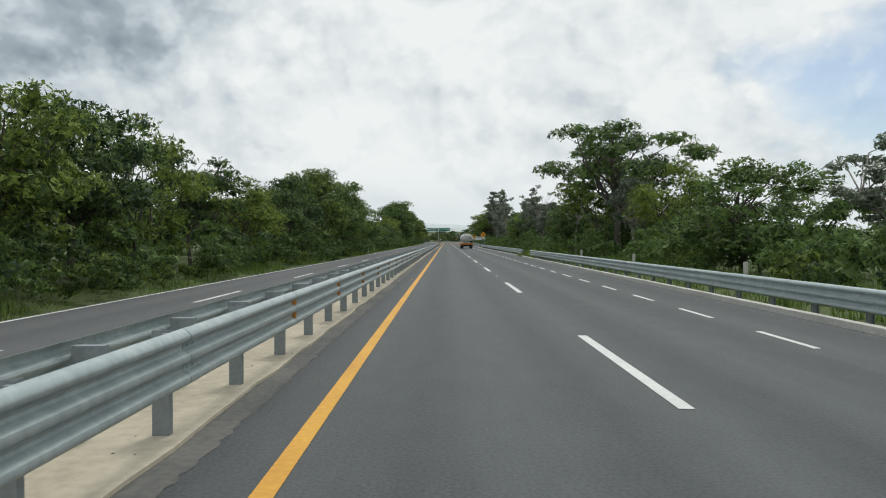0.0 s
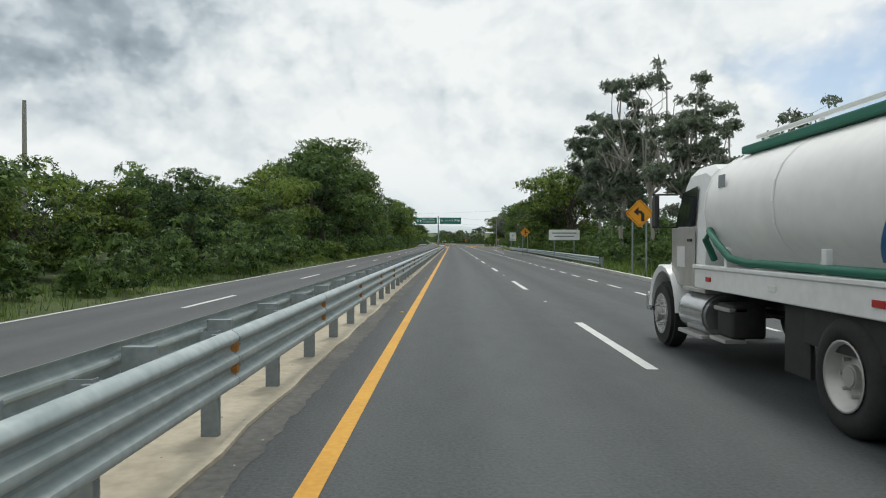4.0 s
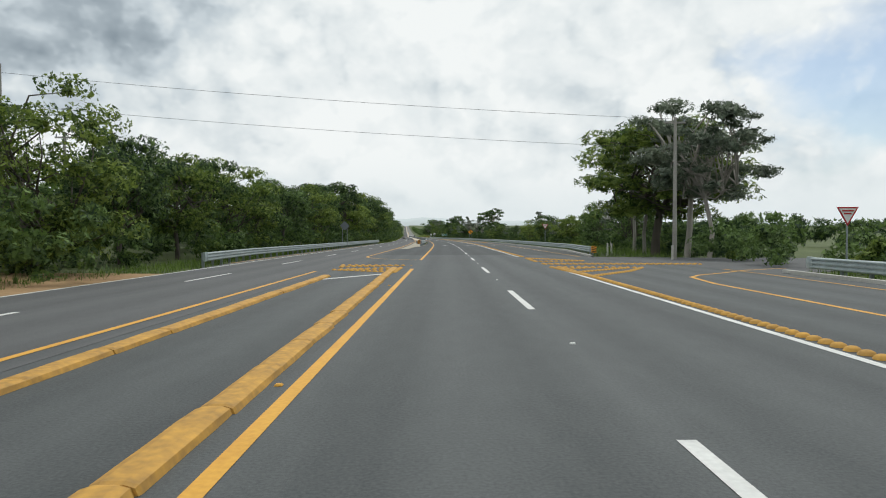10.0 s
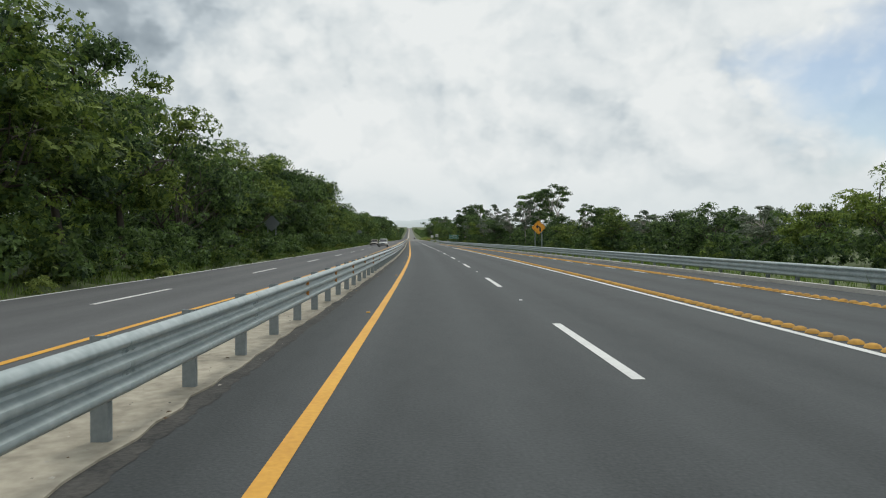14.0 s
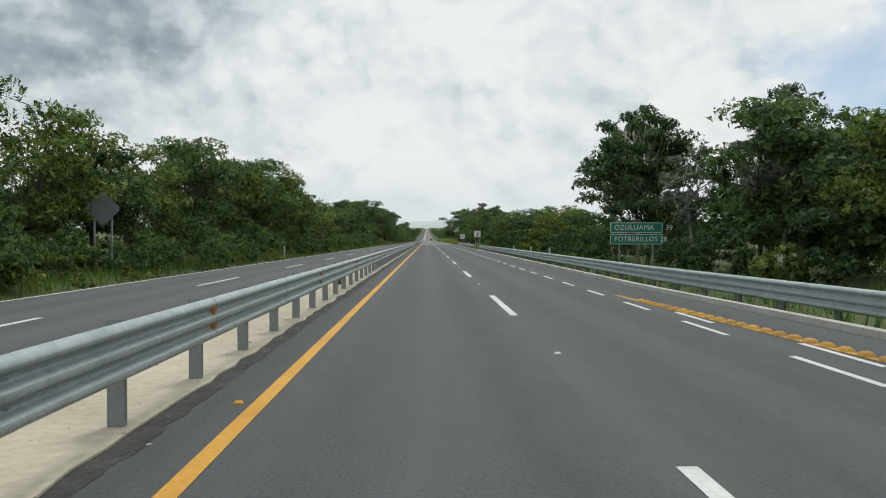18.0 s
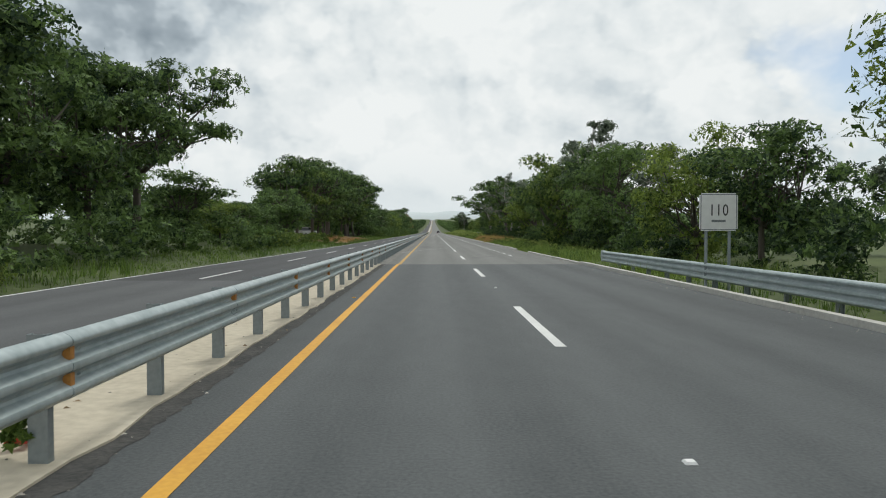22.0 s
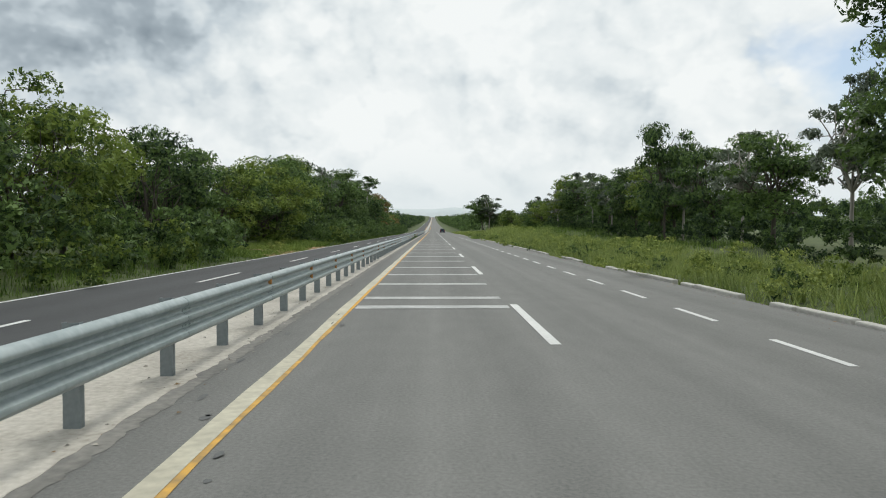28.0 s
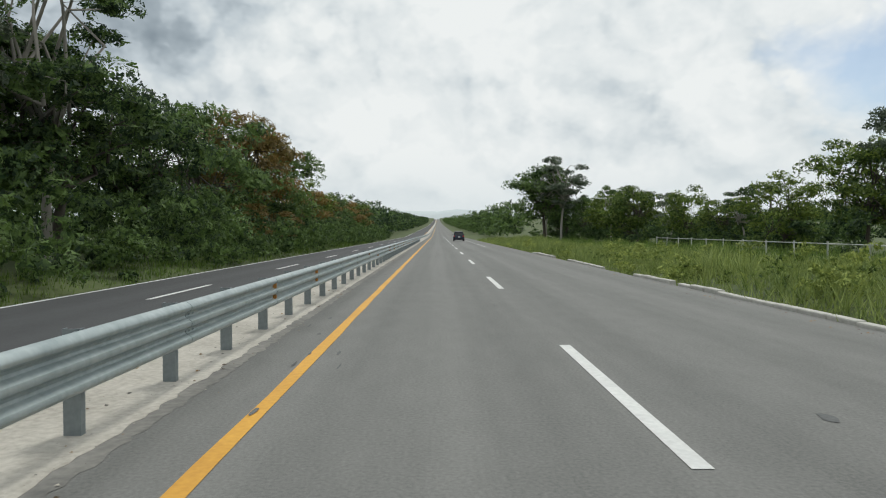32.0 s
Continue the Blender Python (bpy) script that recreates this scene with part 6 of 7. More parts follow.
def divider_segment(length, jig):
    prof = [(-0.18, 0.0), (-0.155, 0.06), (-0.08, 0.085), (0.08, 0.085), (0.155, 0.06), (0.18, 0.0)]
    rnd = random.Random(jig)
    V, m = [], len(prof)
    ys = [0.0, 0.04, 0.5, 1.0, 1.5, length - 0.04, length]
    for i, y in enumerate(ys):
        k = 0.86 if i in (0, len(ys) - 1) else rnd.uniform(0.93, 1.06)
        V += [(a * (0.95 if k < 0.9 else rnd.uniform(0.97, 1.03)), y, 0.002 + z * k) for a, z in prof]
    F = [(i * m + j, i * m + j + 1, (i + 1) * m + j + 1, (i + 1) * m + j) for i in range(len(ys) - 1) for j in range(m - 1)] + [tuple(range(m)), tuple(range(len(V) - 1, len(V) - 1 - m, -1))]
    return mesh_of("segment", V, F, [YELLOW_OLD], False)


SEGMENTS = [divider_segment(2.0, 40 + i) for i in range(4)]


rnd_div = random.Random(31)


def divider(s0, s1, x):
    """A low yellow kerb, cast in two-metre lengths, that parts two lanes."""
    root = empty("lane_divider", Matrix(), "worn yellow raised kerb dividing two lanes", "kerb", "yellow lane dividers")
    for i in range(int((s1 - s0) / 2)):
        part("segment", SEGMENTS[i % 4], None, root, m=at(s0 + 2 * i, x(s0 + 2 * i) if callable(x) else x, 0.0, rnd_div.uniform(-0.8, 0.8)))


dome_verts = [(0.13 * math.cos(a) * r, 0.13 * math.sin(a) * r, z) for r, z in ((1, 0), (0.8, 0.045), (0.4, 0.07)) for a in [k * math.pi / 4 for k in range(8)]] + [(0, 0, 0.075)]
dome_faces = [(r * 8 + k, r * 8 + (k + 1) % 8, (r + 1) * 8 + (k + 1) % 8, (r + 1) * 8 + k) for r in range(2) for k in range(8)] + [(16 + k, 16 + (k + 1) % 8, 24) for k in range(8)]
DOME = mesh_of("dome", dome_verts, dome_faces, [YELLOW_OLD], True)


def dome_line(root, pts, gap=0.34):
    for (s0, x0), (s1, x1) in zip(pts, pts[1:]):
        n = max(1, int(math.hypot(s1 - s0, x1 - x0) / gap))
        for i in range(n):
            f = i / n
            part("dome", DOME, None, root, m=at(s0 + (s1 - s0) * f, x0 + (x1 - x0) * f, 0.004))


def dome_stuff(name, s0, s1, x, gap, label):
    fx = x
    V, F = [], []
    s = s0
    while s < s1:
        b = len(V)
        m = at(s, fx(s), 0.004)
        V += [m @ Vector(v) for v in dome_verts]
        F += [tuple(i + b for i in f) for f in dome_faces]
        s += gap
    return tagged(new(name, mesh_of(name, V, F, [YELLOW_OLD], True)), label, "road stud", kind="stuff")


divider(303, 379, -3.1)
divider(329.8, 386, lambda s: -0.50 - max(0.0, s - 358) * 0.016)
white_out = table((305, 6.9), (400, 7.15), (435, 7.1), (470, 7.4), (520, 7.35), (560, 7.2), (600, 7.0), (640, 6.9))
stripe("white_line_solid", [(s_, white_out(s_)) for s_ in range(307, 388, 4)], 0.16, WHITE, road)
stripe("white_line_solid", [(s_, white_out(s_)) for s_ in range(404, 609, 4)], 0.16, WHITE, road)
dome_stuff("road_studs", 330, 387, lambda s: white_out(s) + 0.28, 0.34, "row of yellow dome studs beside the white line")
dome_stuff("road_studs", 404, 600, lambda s: white_out(s) + 0.28, 0.40, "long row of yellow dome studs beside the white line")
right_yellow = table((296, 10.6), (318, 12.4), (345, 13.6), (384, 15.2), (404, 11.9), (425, 11.9), (500, 11.7), (522, 11.6), (560, 10.7), (610, 9.3), (646, 7.75), (656, 7.1))
stripe("edge_yellow_right", [(s_, right_yellow(s_)) for s_ in range(297, 386, 4)], 0.16, YELLOW_OLD, road)
stripe("edge_yellow_right", [(s_, right_yellow(s_)) for s_ in range(405, 658, 4)], 0.16, YELLOW_OLD, road)
dome_stuff("road_studs", 500, 655, lambda s: right_yellow(s) + 0.02, 0.42, "yellow dome studs along the tapering edge line")
stripe("turn_lane_line", [(330, 10.4), (350, 10.5), (366, 10.5), (375, 10.7), (378.6, 11.2), (380, 12.0), (381.5, 13.5), (384, 15.6), (386, 18.5)], 0.16, YELLOW, road)
stripe("taper_line", [(255, 9.6), (285, 9.8), (300, 10.4)], 0.12, WHITE_OLD, road)
for i in range(50):
    dash(424 + i * 4.62, right_yellow(424 + i * 4.62) - 0.30, road, dash_edge_mesh)
quad_paint("stop_line", [(376.9, -3.0), (377.5, -3.0), (381.2, -0.95), (380.6, -0.95)], WHITE, road)
island_left = tagged(new("stud_island"), "painted island of yellow dome studs in the median opening", "road stud", "stud islands")
dome_line(island_left, [(384.0, -3.6), (386.0, -0.62), (382.0, -0.66), (384.0, -3.6)])
dome_line(island_left, [(384.4, -2.8), (383.8, -0.7)])
island_far = tagged(new("stud_island"), "painted island of yellow dome studs in the median opening", "road stud", "stud islands")
dome_line(island_far, [(386.9, -3.7), (389.0, -3.9), (388.7, -0.66), (386.9, -3.7)])
dome_line(island_far, [(388.2, -3.3), (388.0, -1.8)])
island_right = tagged(new("stud_island"), "triangle of yellow dome studs at the mouth of the side road", "road stud", "stud islands")
dome_line(island_right, [(386.8, 7.0), (386.2, 11.4), (382.8, 9.9), (378.8, 7.3), (386.8, 7.0)])
dome_line(island_right, [(384.8, 7.2), (386.5, 9.3)])
dome_line(island_right, [(381.8, 7.3), (386.2, 10.8)])
band_right = tagged(new("stud_band"), "double band of yellow dome studs across the side road", "road stud", "stud islands")
dome_line(band_right, [(390.4, 7.2), (390.4, 16.2)])
dome_line(band_right, [(391.1, 7.2), (391.1, 16.2)])
dome_line(band_right, [(400.6, 7.35), (395.3, 10.5)])
dome_line(band_right, [(400.6, 7.35), (394.4, 7.2), (395.3, 10.5)])
stripe("median_loop", [(397.5, -0.05), (398.1, -1.1), (399.2, -2.3), (400.8, -3.4), (403, -4.15), (406, -4.38)], 0.15, YELLOW, road)

ARROW = [(-0.09, 0), (0.09, 0), (0.09, 2.6), (0.42, 2.2), (0.42, 2.75), (0.0, 4.1), (-0.42, 2.75), (-0.42, 2.2), (-0.09, 2.6)]
TURN_ARROW = [(-0.09, 0), (0.09, 0), (0.09, 2.5), (0.55, 2.5), (0.55, 1.9), (1.05, 2.9), (0.55, 3.9), (0.55, 3.1), (-0.09, 3.1)]
for s_, x_, shape, flip in ((351, 1.75, ARROW, 1), (351, 5.2, ARROW, 1), (351, -2.1, TURN_ARROW, -1), (351, 8.8, TURN_ARROW, 1), (461, 1.85, ARROW, 1), (462, 5.5, ARROW, 1), (465.5, 10.1, ARROW, 1)):
    me = mesh_of("arrow", [(x * flip, y, 0) for x, y in shape], [tuple(range(len(shape)))], [WHITE_OLD])
    part("arrow", me, None, road, m=at(s_, x_, 0.007))
for s_, x_ in ((351, 5.2), (462, 5.5)):
    part("arrow", mesh_of("arrow_branch", [(x, y, 0) for x, y in [(0.09, 1.2), (0.7, 1.2), (0.7, 0.7), (1.15, 1.5), (0.7, 2.3), (0.7, 1.7), (0.09, 1.7)]], [tuple(range(7))], [WHITE_OLD]), None, road, m=at(s_, x_, 0.008))

# transverse warning bars on the old surface, growing closer
for s_ in (1001.5, 1003.4, 1007.5, 1011.7, 1016.2, 1021.8, 1027.6, 1033.6, 1040.8, 1048.9, 1057.6, 1066.0, 1079.6, 1094.6):
    quad_paint("warning_bar", [(s_ - 0.28, 0.18), (s_ - 0.28, 3.35), (s_ + 0.28, 3.35), (s_ + 0.28, 0.18)], WHITE_OLD, road_worn)
# ghosts of older lines
stripe("old_arc", [(829, -0.6), (833, 0.2), (837, 1.2), (841, 2.4), (844, 3.2)], 0.09, WHITE_OLD, road_worn, 0.005)
for o_ in (0.0, 0.22):
    stripe("old_yellow_line", [(955, 1.3 + o_), (962, 1.6 + o_), (969, 1.85 + o_), (975, 2.2 + o_), (980, 2.7 + o_), (984, 3.3 + o_)], 0.09, YELLOW_GHOST, road_worn, 0.005)
stripe("old_line_right", [(950, 5.0), (965, 5.6), (982, 6.4)], 0.08, WHITE_GHOST, road_worn, 0.005)

# repairs, stains and joints in the asphalt
for s_, x_, l_, w_2, parent_ in ((396, 0.2, 9, 3.2, road), (232, 0.6, 14, 1.0, road), (277, 1.5, 10, 0.8, road), 
                                (846, 0.4, 3, 1.2, road_worn)):
    rnd = random.Random(int(s_))
    pts_a = [(s_ + l_ * i / 6, x_ + rnd.uniform(-0.12, 0.12)) for i in range(7)]
    pts_b = [(s_ + l_ * i / 6, x_ + w_2 + rnd.uniform(-0.18, 0.18)) for i in range(6, -1, -1)]
    quad_paint("repair_patch", pts_a + pts_b, PATCH if parent_ is road else ASPHALT_OPP if s_ == 846 else WORN_DARK, parent_, 0.003)
rnd_ = random.Random(77)
for k in range(46):
    s_, x_ = rnd_.uniform(800, 1180), rnd_.uniform(-0.6, 6.5)
    w2 = rnd_.uniform(0.05, 0.16)
    quad_paint("dark_spot", [(s_ + 1.3 * w2 * math.sin(k_) * rnd_.uniform(0.6, 1.1), x_ + 0.7 * w2 * math.cos(k_) * rnd_.uniform(0.6, 1.1)) for k_ in [i_ * 0.698 for i_ in range(9)]], WORN_DARK, road_worn, 0.0045)
for s_, x_, w2, l2 in ((819, 4.3, 0.5, 1.1), (821, 5.3, 0.7, 0.9), (823.5, 6.2, 0.45, 0.6), (824.5, 4.9, 0.35, 1.0), (820, 6.6, 0.3, 0.5), (826, 5.6, 0.25, 0.9), (817.5, 5.4, 0.3, 0.4)):
    quad_paint("stain", [(s_ + 0.55 * l2 * math.sin(a_) * rnd_.uniform(0.75, 1.1), x_ + 0.55 * w2 * math.cos(a_) * rnd_.uniform(0.75, 1.1)) for a_ in [i_ * 0.2417 for i_ in range(26)]], WORN_DARK, road_worn, 0.003 + 0.0003 * (int(x_ * 10) % 5))
for k in range(230):
    s_, x_ = rnd_.uniform(806, 1200), rnd_.uniform(-0.66, 0.55)
    w2, l2 = rnd_.uniform(0.015, 0.06), rnd_.uniform(0.03, 0.22)
    quad_paint("dark_spot", [(s_ + l2 * math.sin(a_) * rnd_.uniform(0.6, 1.1), x_ + w2 * math.cos(a_) * rnd_.uniform(0.6, 1.1)) for a_ in [i_ * 0.785 for i_ in range(8)]], WORN_DARK, road_worn, 0.0125 if -0.15 < x_ < 0.25 else 0.0055)
bm_ = joined(rod(0.13, 0.02, c=(0, 0, 0.002), sides=18), rod(0.10, 0.024, c=(0, 0, 0.004), sides=18))
manhole = new("manhole_cover", bpy.data.meshes.new("manhole_cover"))
bm_.to_mesh(manhole.data)
bm_.free()
manhole.data.materials.append(BLACK)
manhole.matrix_basis = at(324.5, -0.97, 0)
tagged(manhole, "round dark iron manhole cover in the asphalt", "manhole cover")

# reflective studs on the lane line and beside the yellow line
STUD = mesh_of("lane_stud", [(x, y, z) for z, k in ((0.0, 0.045), (0.020, 0.032)) for x, y in ((-k, -k), (k, -k), (k, k), (-k, k))],
               [(0, 1, 5, 4), (1, 2, 6, 5), (2, 3, 7, 6), (3, 0, 4, 7), (4, 5, 6, 7)], [SIGN_WHITE])
STUD_Y = mesh_of("lane_stud_yellow", [tuple(v.co) for v in STUD.vertices], [tuple(p.vertices) for p in STUD.polygons], [YELLOW])
for i in range(2, 53):
    s_ = i * 15.0 + (0 if i * 15 < 128 else 5.6 if i * 15 < 338 else 12)
    part("lane_stud", STUD, None, road, m=at(s_ + 4.9, 3.5, 0.004))
    part("lane_stud", STUD_Y, None, road, m=at(s_ + 2.0, -0.22, 0.004))


# ---- signs ----
def post_pair(root, width, height, r=0.045, depth=0.6):
    for sx in (-width / 2, width / 2):
        part("post", rod(r, height + depth, c=(sx, 0.04, (height - depth) / 2), sides=8), GALV_POST, root, "galvanised post")


def diamond(name, s, x, zc, half, front, label, glyph=None, turn=0.0, two=True):
    """A diamond sign; its face looks back along the road (-y)."""
    zg = ground_height(s, x)
    root = empty(name, at(s, x, zg, turn), label, "road sign", "road signs")
    h = zc - zg
    bm = outline([(0, -half), (half, 0), (0, half), (-half, 0)], 0.012)
    bmesh.ops.bevel(bm, geom=[e for e in bm.edges if abs(e.verts[0].co.y - e.verts[1].co.y) > 0.005], offset=half * 0.09, segments=3, affect="EDGES")
    bmesh.ops.translate(bm, vec=(0, 0, h), verts=bm.verts)
    part("plate", bm, front, root)
    if front is SIGN_YELLOW:
        k = half * 0.90
        for a, b in (((0, -k), (k, 0)), ((k, 0), (0, k)), ((0, k), (-k, 0)), ((-k, 0), (0, -k))):
            dx, dz = b[0] - a[0], b[1] - a[1]
            n = math.hypot(dx, dz)
            ox, oz = -dz / n * 0.016, dx / n * 0.016
            part("border", outline([(a[0] * 0.96, a[1] * 0.96 + h), (b[0] * 0.96, b[1] * 0.96 + h), (b[0] * 0.96 + ox, b[1] * 0.96 + oz + h), (a[0] * 0.96 + ox, a[1] * 0.96 + oz + h)], 0.004), BLACK, root, m=Matrix.Translation((0, -0.009, 0)))
    if glyph:
        for k, pts in enumerate(glyph):
            part("symbol", outline([(a * half, b * half + h) for a, b in pts], 0.005), BLACK, root, m=Matrix.Translation((0, -0.010 - 0.001 * k, 0)))
    if two:
        post_pair(root, half * 0.95, h - half * 0.35 if front is SIGN_YELLOW else h)
    else:
        post_pair(root, 0.0, h)
    return root


CURVE_GLYPH = [[(0.10, -0.55), (0.32, -0.55), (0.32, -0.05), (0.10, 0.18), (-0.10, 0.18), (-0.10, 0.0), (0.02, 0.0), (0.10, -0.10)],
               [(-0.08, 0.42), (-0.42, 0.10), (-0.08, -0.18)]]
MERGE_GLYPH = [[(-0.28, -0.5), (-0.08, -0.5), (-0.08, 0.05), (0.12, 0.28), (-0.02, 0.40), (-0.28, 0.14)], [(-0.10, 0.46), (0.36, 0.46), (0.36, 0.0)]]
JUNCTION_GLYPH = [[(-0.09, -0.5), (0.09, -0.5), (0.09, 0.5), (-0.09, 0.5)], [(0.09, -0.08), (0.5, -0.08), (0.5, 0.1), (0.09, 0.1)]]
diamond("curve_sign", 177, 10.5, 3.1, 0.74, SIGN_YELLOW, "yellow diamond curve warning sign on two posts", CURVE_GLYPH)
diamond("warning_sign", 231, 10.4, 2.9, 0.66, SIGN_YELLOW, "yellow diamond warning sign behind the guard rail", JUNCTION_GLYPH)
diamond("turn_sign", 289, 14.0, 2.65, 0.80, SIGN_YELLOW, "orange-yellow diamond sign with a turn arrow on two posts", MERGE_GLYPH)
diamond("warning_sign", 566, 13.4, 2.7, 0.76, SIGN_YELLOW, "yellow diamond warning sign beyond the rail", CURVE_GLYPH)
for s_, x_, z_, d_ in ((281, -11.5, 2.6, 0.72), (446.5, -12.0, 2.95, 0.66), (561, -13.2, 3.0, 0.8), (668, -12.6, 2.95, 0.8)):
    diamond("sign_back", s_, x_, z_, d_, SIGN_BACK, "grey back of a diamond sign for oncoming traffic")


def lettering(text, height, parent, place, mat, align="LEFT", stretch=1.0):
    cu = bpy.data.curves.new("lettering", "FONT")
    cu.body, cu.size, cu.align_x, cu.align_y, cu.extrude, cu.space_character = text, height / 0.70, align, "CENTER", 0.002, 1.12
    ob = bpy.data.objects.new("lettering_tmp", cu)
    scene.collection.objects.link(ob)
    bpy.context.view_layer.update()
    me = bpy.data.meshes.new_from_object(ob.evaluated_get(bpy.context.evaluated_depsgraph_get()))
    bpy.data.objects.remove(ob)
    me.materials.clear()
    me.materials.append(mat)
    return part("lettering", me, None, parent, m=Matrix.Translation(place) @ Matrix.Rotation(radians(90), 4, "X") @ Matrix.Diagonal((stretch, 1, 1, 1)))


def panel(name, root, cx, cz, w, h, mat, border=None, y=0.0, thick=0.03):
    bm = outline([(cx - w / 2, cz - h / 2), (cx + w / 2, cz - h / 2), (cx + w / 2, cz + h / 2), (cx - w / 2, cz + h / 2)], thick)
    bmesh.ops.bevel(bm, geom=[e for e in bm.edges if abs(e.verts[0].co.y - e.verts[1].co.y) > thick * 0.5], offset=min(w, h) * 0.05, segments=2, affect="EDGES")
    p = part(name, bm, mat, root, m=Matrix.Translation((0, y, 0)))
    if border:
        t, o = 0.022, min(w, h) * 0.035
        for k, (bx, bz, bw, bh) in enumerate(((0, h / 2 - o, w - 3 * o, t), (0, -h / 2 + o, w - 3 * o, t), (w / 2 - o, 0, t, h - 3 * o), (-w / 2 + o, 0, t, h - 3 * o))):
            part("border", box(bw, 0.004, bh, (cx + bx, y - thick / 2 - 0.003, cz + bz)), border, p)
    return p


# the words on the truck's blue panels
for sg in (-1, 1):
    words_ = lettering("AGUA POTABLE", 0.16, tank, (0, 0, 0), SIGN_WHITE, "CENTER", 0.95)
    words_.matrix_basis = Matrix.Translation((sg * 1.222, 1.30, 1.86)) @ Matrix.Rotation(radians(90 * sg), 4, "Z") @ Matrix.Rotation(radians(90), 4, "X") @ Matrix.Diagonal((0.95, 1, 1, 1))

# overhead butterfly sign on one post in the median
gantry = empty("overhead_sign", at(286.2, -1.8, 0.05), "green two-winged overhead direction sign on a median post", "road sign", "road signs")
part("pole", rod(0.14, 6.9, c=(0, 0.12, 3.45), sides=8, r2=0.125), GALV, gantry, "tapered galvanised pole")
part("pole_cap", rod(0.16, 0.14, c=(0, 0.12, 6.9), sides=8), GALV_POST, gantry)
part("footing", box(0.74, 0.74, 0.86, (0, 0.12, 0.42), 0.05), YELLOW, gantry, "yellow painted concrete footing")
for zz in (5.55, 6.45):
    part("bracket", box(4.6, 0.08, 0.10, (0, 0.02, zz), 0.01), GALV_POST, gantry)
    part("clamp", rod(0.18, 0.12, c=(0, 0.12, zz), sides=8), GALV_POST, gantry)
wing_l = panel("sign_panel", gantry, -2.50, 6.02, 4.45, 1.36, SIGN_GREEN, SIGN_WHITE, y=-0.05)
wing_r = panel("sign_panel", gantry, 2.50, 6.02, 4.45, 1.36, SIGN_GREEN, SIGN_WHITE, y=-0.05)
lettering("OZULUAMA", 0.36, wing_l, (-3.42, -0.075, 6.30), SIGN_WHITE, stretch=0.86)
lettering("POTRERILLOS", 0.36, wing_l, (-3.42, -0.075, 5.74), SIGN_WHITE, stretch=0.78)
lettering("EL SAUCE", 0.38, wing_r, (0.48, -0.075, 6.08), SIGN_WHITE, stretch=1.02)
SHIELD = [(-0.2, 0.24), (0.2, 0.24), (0.21, -0.02), (0.14, -0.2), (0, -0.30), (-0.14, -0.2), (-0.21, -0.02)]
UP_ARROW = [(-0.09, -0.24), (0.09, -0.24), (0.09, 0.02), (0.24, 0.02), (0, 0.26), (-0.24, 0.02), (-0.09, 0.02)]
for wing_, cx_, cz_, shape, k_ in ((wing_l, -4.28, 6.05, SHIELD, 1.0), (wing_l, -3.70, 6.02, UP_ARROW, 1.05), (wing_r, 4.20, 6.08, SHIELD, 1.15),
                                   (wing_r, 3.52, 6.08, [(-0.2, -0.24), (-0.04, -0.10), (0.12, 0.02), (0.24, -0.10), (0.24, 0.24), (-0.2, 0.24), (-0.06, 0.1), (-0.22, -0.06)], 1.0)):
    part("symbol", outline([(cx_ + a * k_, cz_ + b * k_) for a, b in shape], 0.006), SIGN_WHITE, wing_, m=Matrix.Translation((0, -0.070, 0)))
lettering("180", 0.17, wing_l, (-4.28, -0.078, 6.03), BLACK, "CENTER", 0.9)
part("symbol", outline([(4.20 - 0.17, 6.22), (4.20 + 0.17, 6.22), (4.20 + 0.17, 6.31), (4.20 - 0.17, 6.31)], 0.004), BLACK, wing_r, m=Matrix.Translation((0, -0.076, 0)))
chev = panel("chevron_board", gantry, 0, 1.50, 0.62, 1.20, SIGN_WHITE, y=-0.06, thick=0.02)
for i in range(5):
    z_ = 1.02 + i * 0.235
    part("chevron", outline([(-0.29, z_ + 0.15), (0, z_), (0.29, z_ + 0.15), (0.29, z_ + 0.03), (0, z_ - 0.12), (-0.29, z_ + 0.03)], 0.006), BLACK, chev, m=Matrix.Translation((0, -0.074, 0)))

# green distance sign of two boards
dist = empty("distance_sign", at(668, 11.0, ground_height(668, 11.0)), "green two-board distance sign on thin posts", "road sign", "road signs")
zb = 1.63
for k_, words in ((0, "POTRERILLOS 28"), (1, "OZULUAMA     39")):
    b_ = panel("sign_panel", dist, 0, zb + 0.05 + k_ * 0.52, 2.35, 0.46, SIGN_GREEN, SIGN_WHITE, y=0)
    lettering(words, 0.22, b_, (-1.0, -0.025, zb + 0.05 + k_ * 0.52), SIGN_WHITE, stretch=0.92 if k_ == 0 else 0.96)
post_pair(dist, 1.5, 2.3, 0.035)
# white sign far side, rectangular, with two lines that cannot be read
board = empty("white_sign", at(205, 11.2, ground_height(205, 11.2)), "wide white roadside sign with small dark lines", "road sign", "road signs")
b_ = panel("sign_panel", board, 0, 2.36, 2.8, 0.95, SIGN_WHITE, y=0)
for i in range(2):
    part("text_bar", box(2.2 - 0.4 * i, 0.004, 0.10, (0, -0.019, 2.52 - 0.3 * i)), SIGN_BACK, b_)
post_pair(board, 1.8, 2.0, 0.04)
tall = empty("speed_limit_sign", at(259, 11.3, ground_height(259, 11.3)), "white square speed limit sign over a narrow plate, on two posts", "road sign", "road signs")
b_ = panel("sign_panel", tall, 0, 2.95, 1.10, 1.08, SIGN_WHITE, y=0)
lettering("40", 0.30, b_, (0, -0.022, 2.98), SIGN_BACK, "CENTER", 0.75)
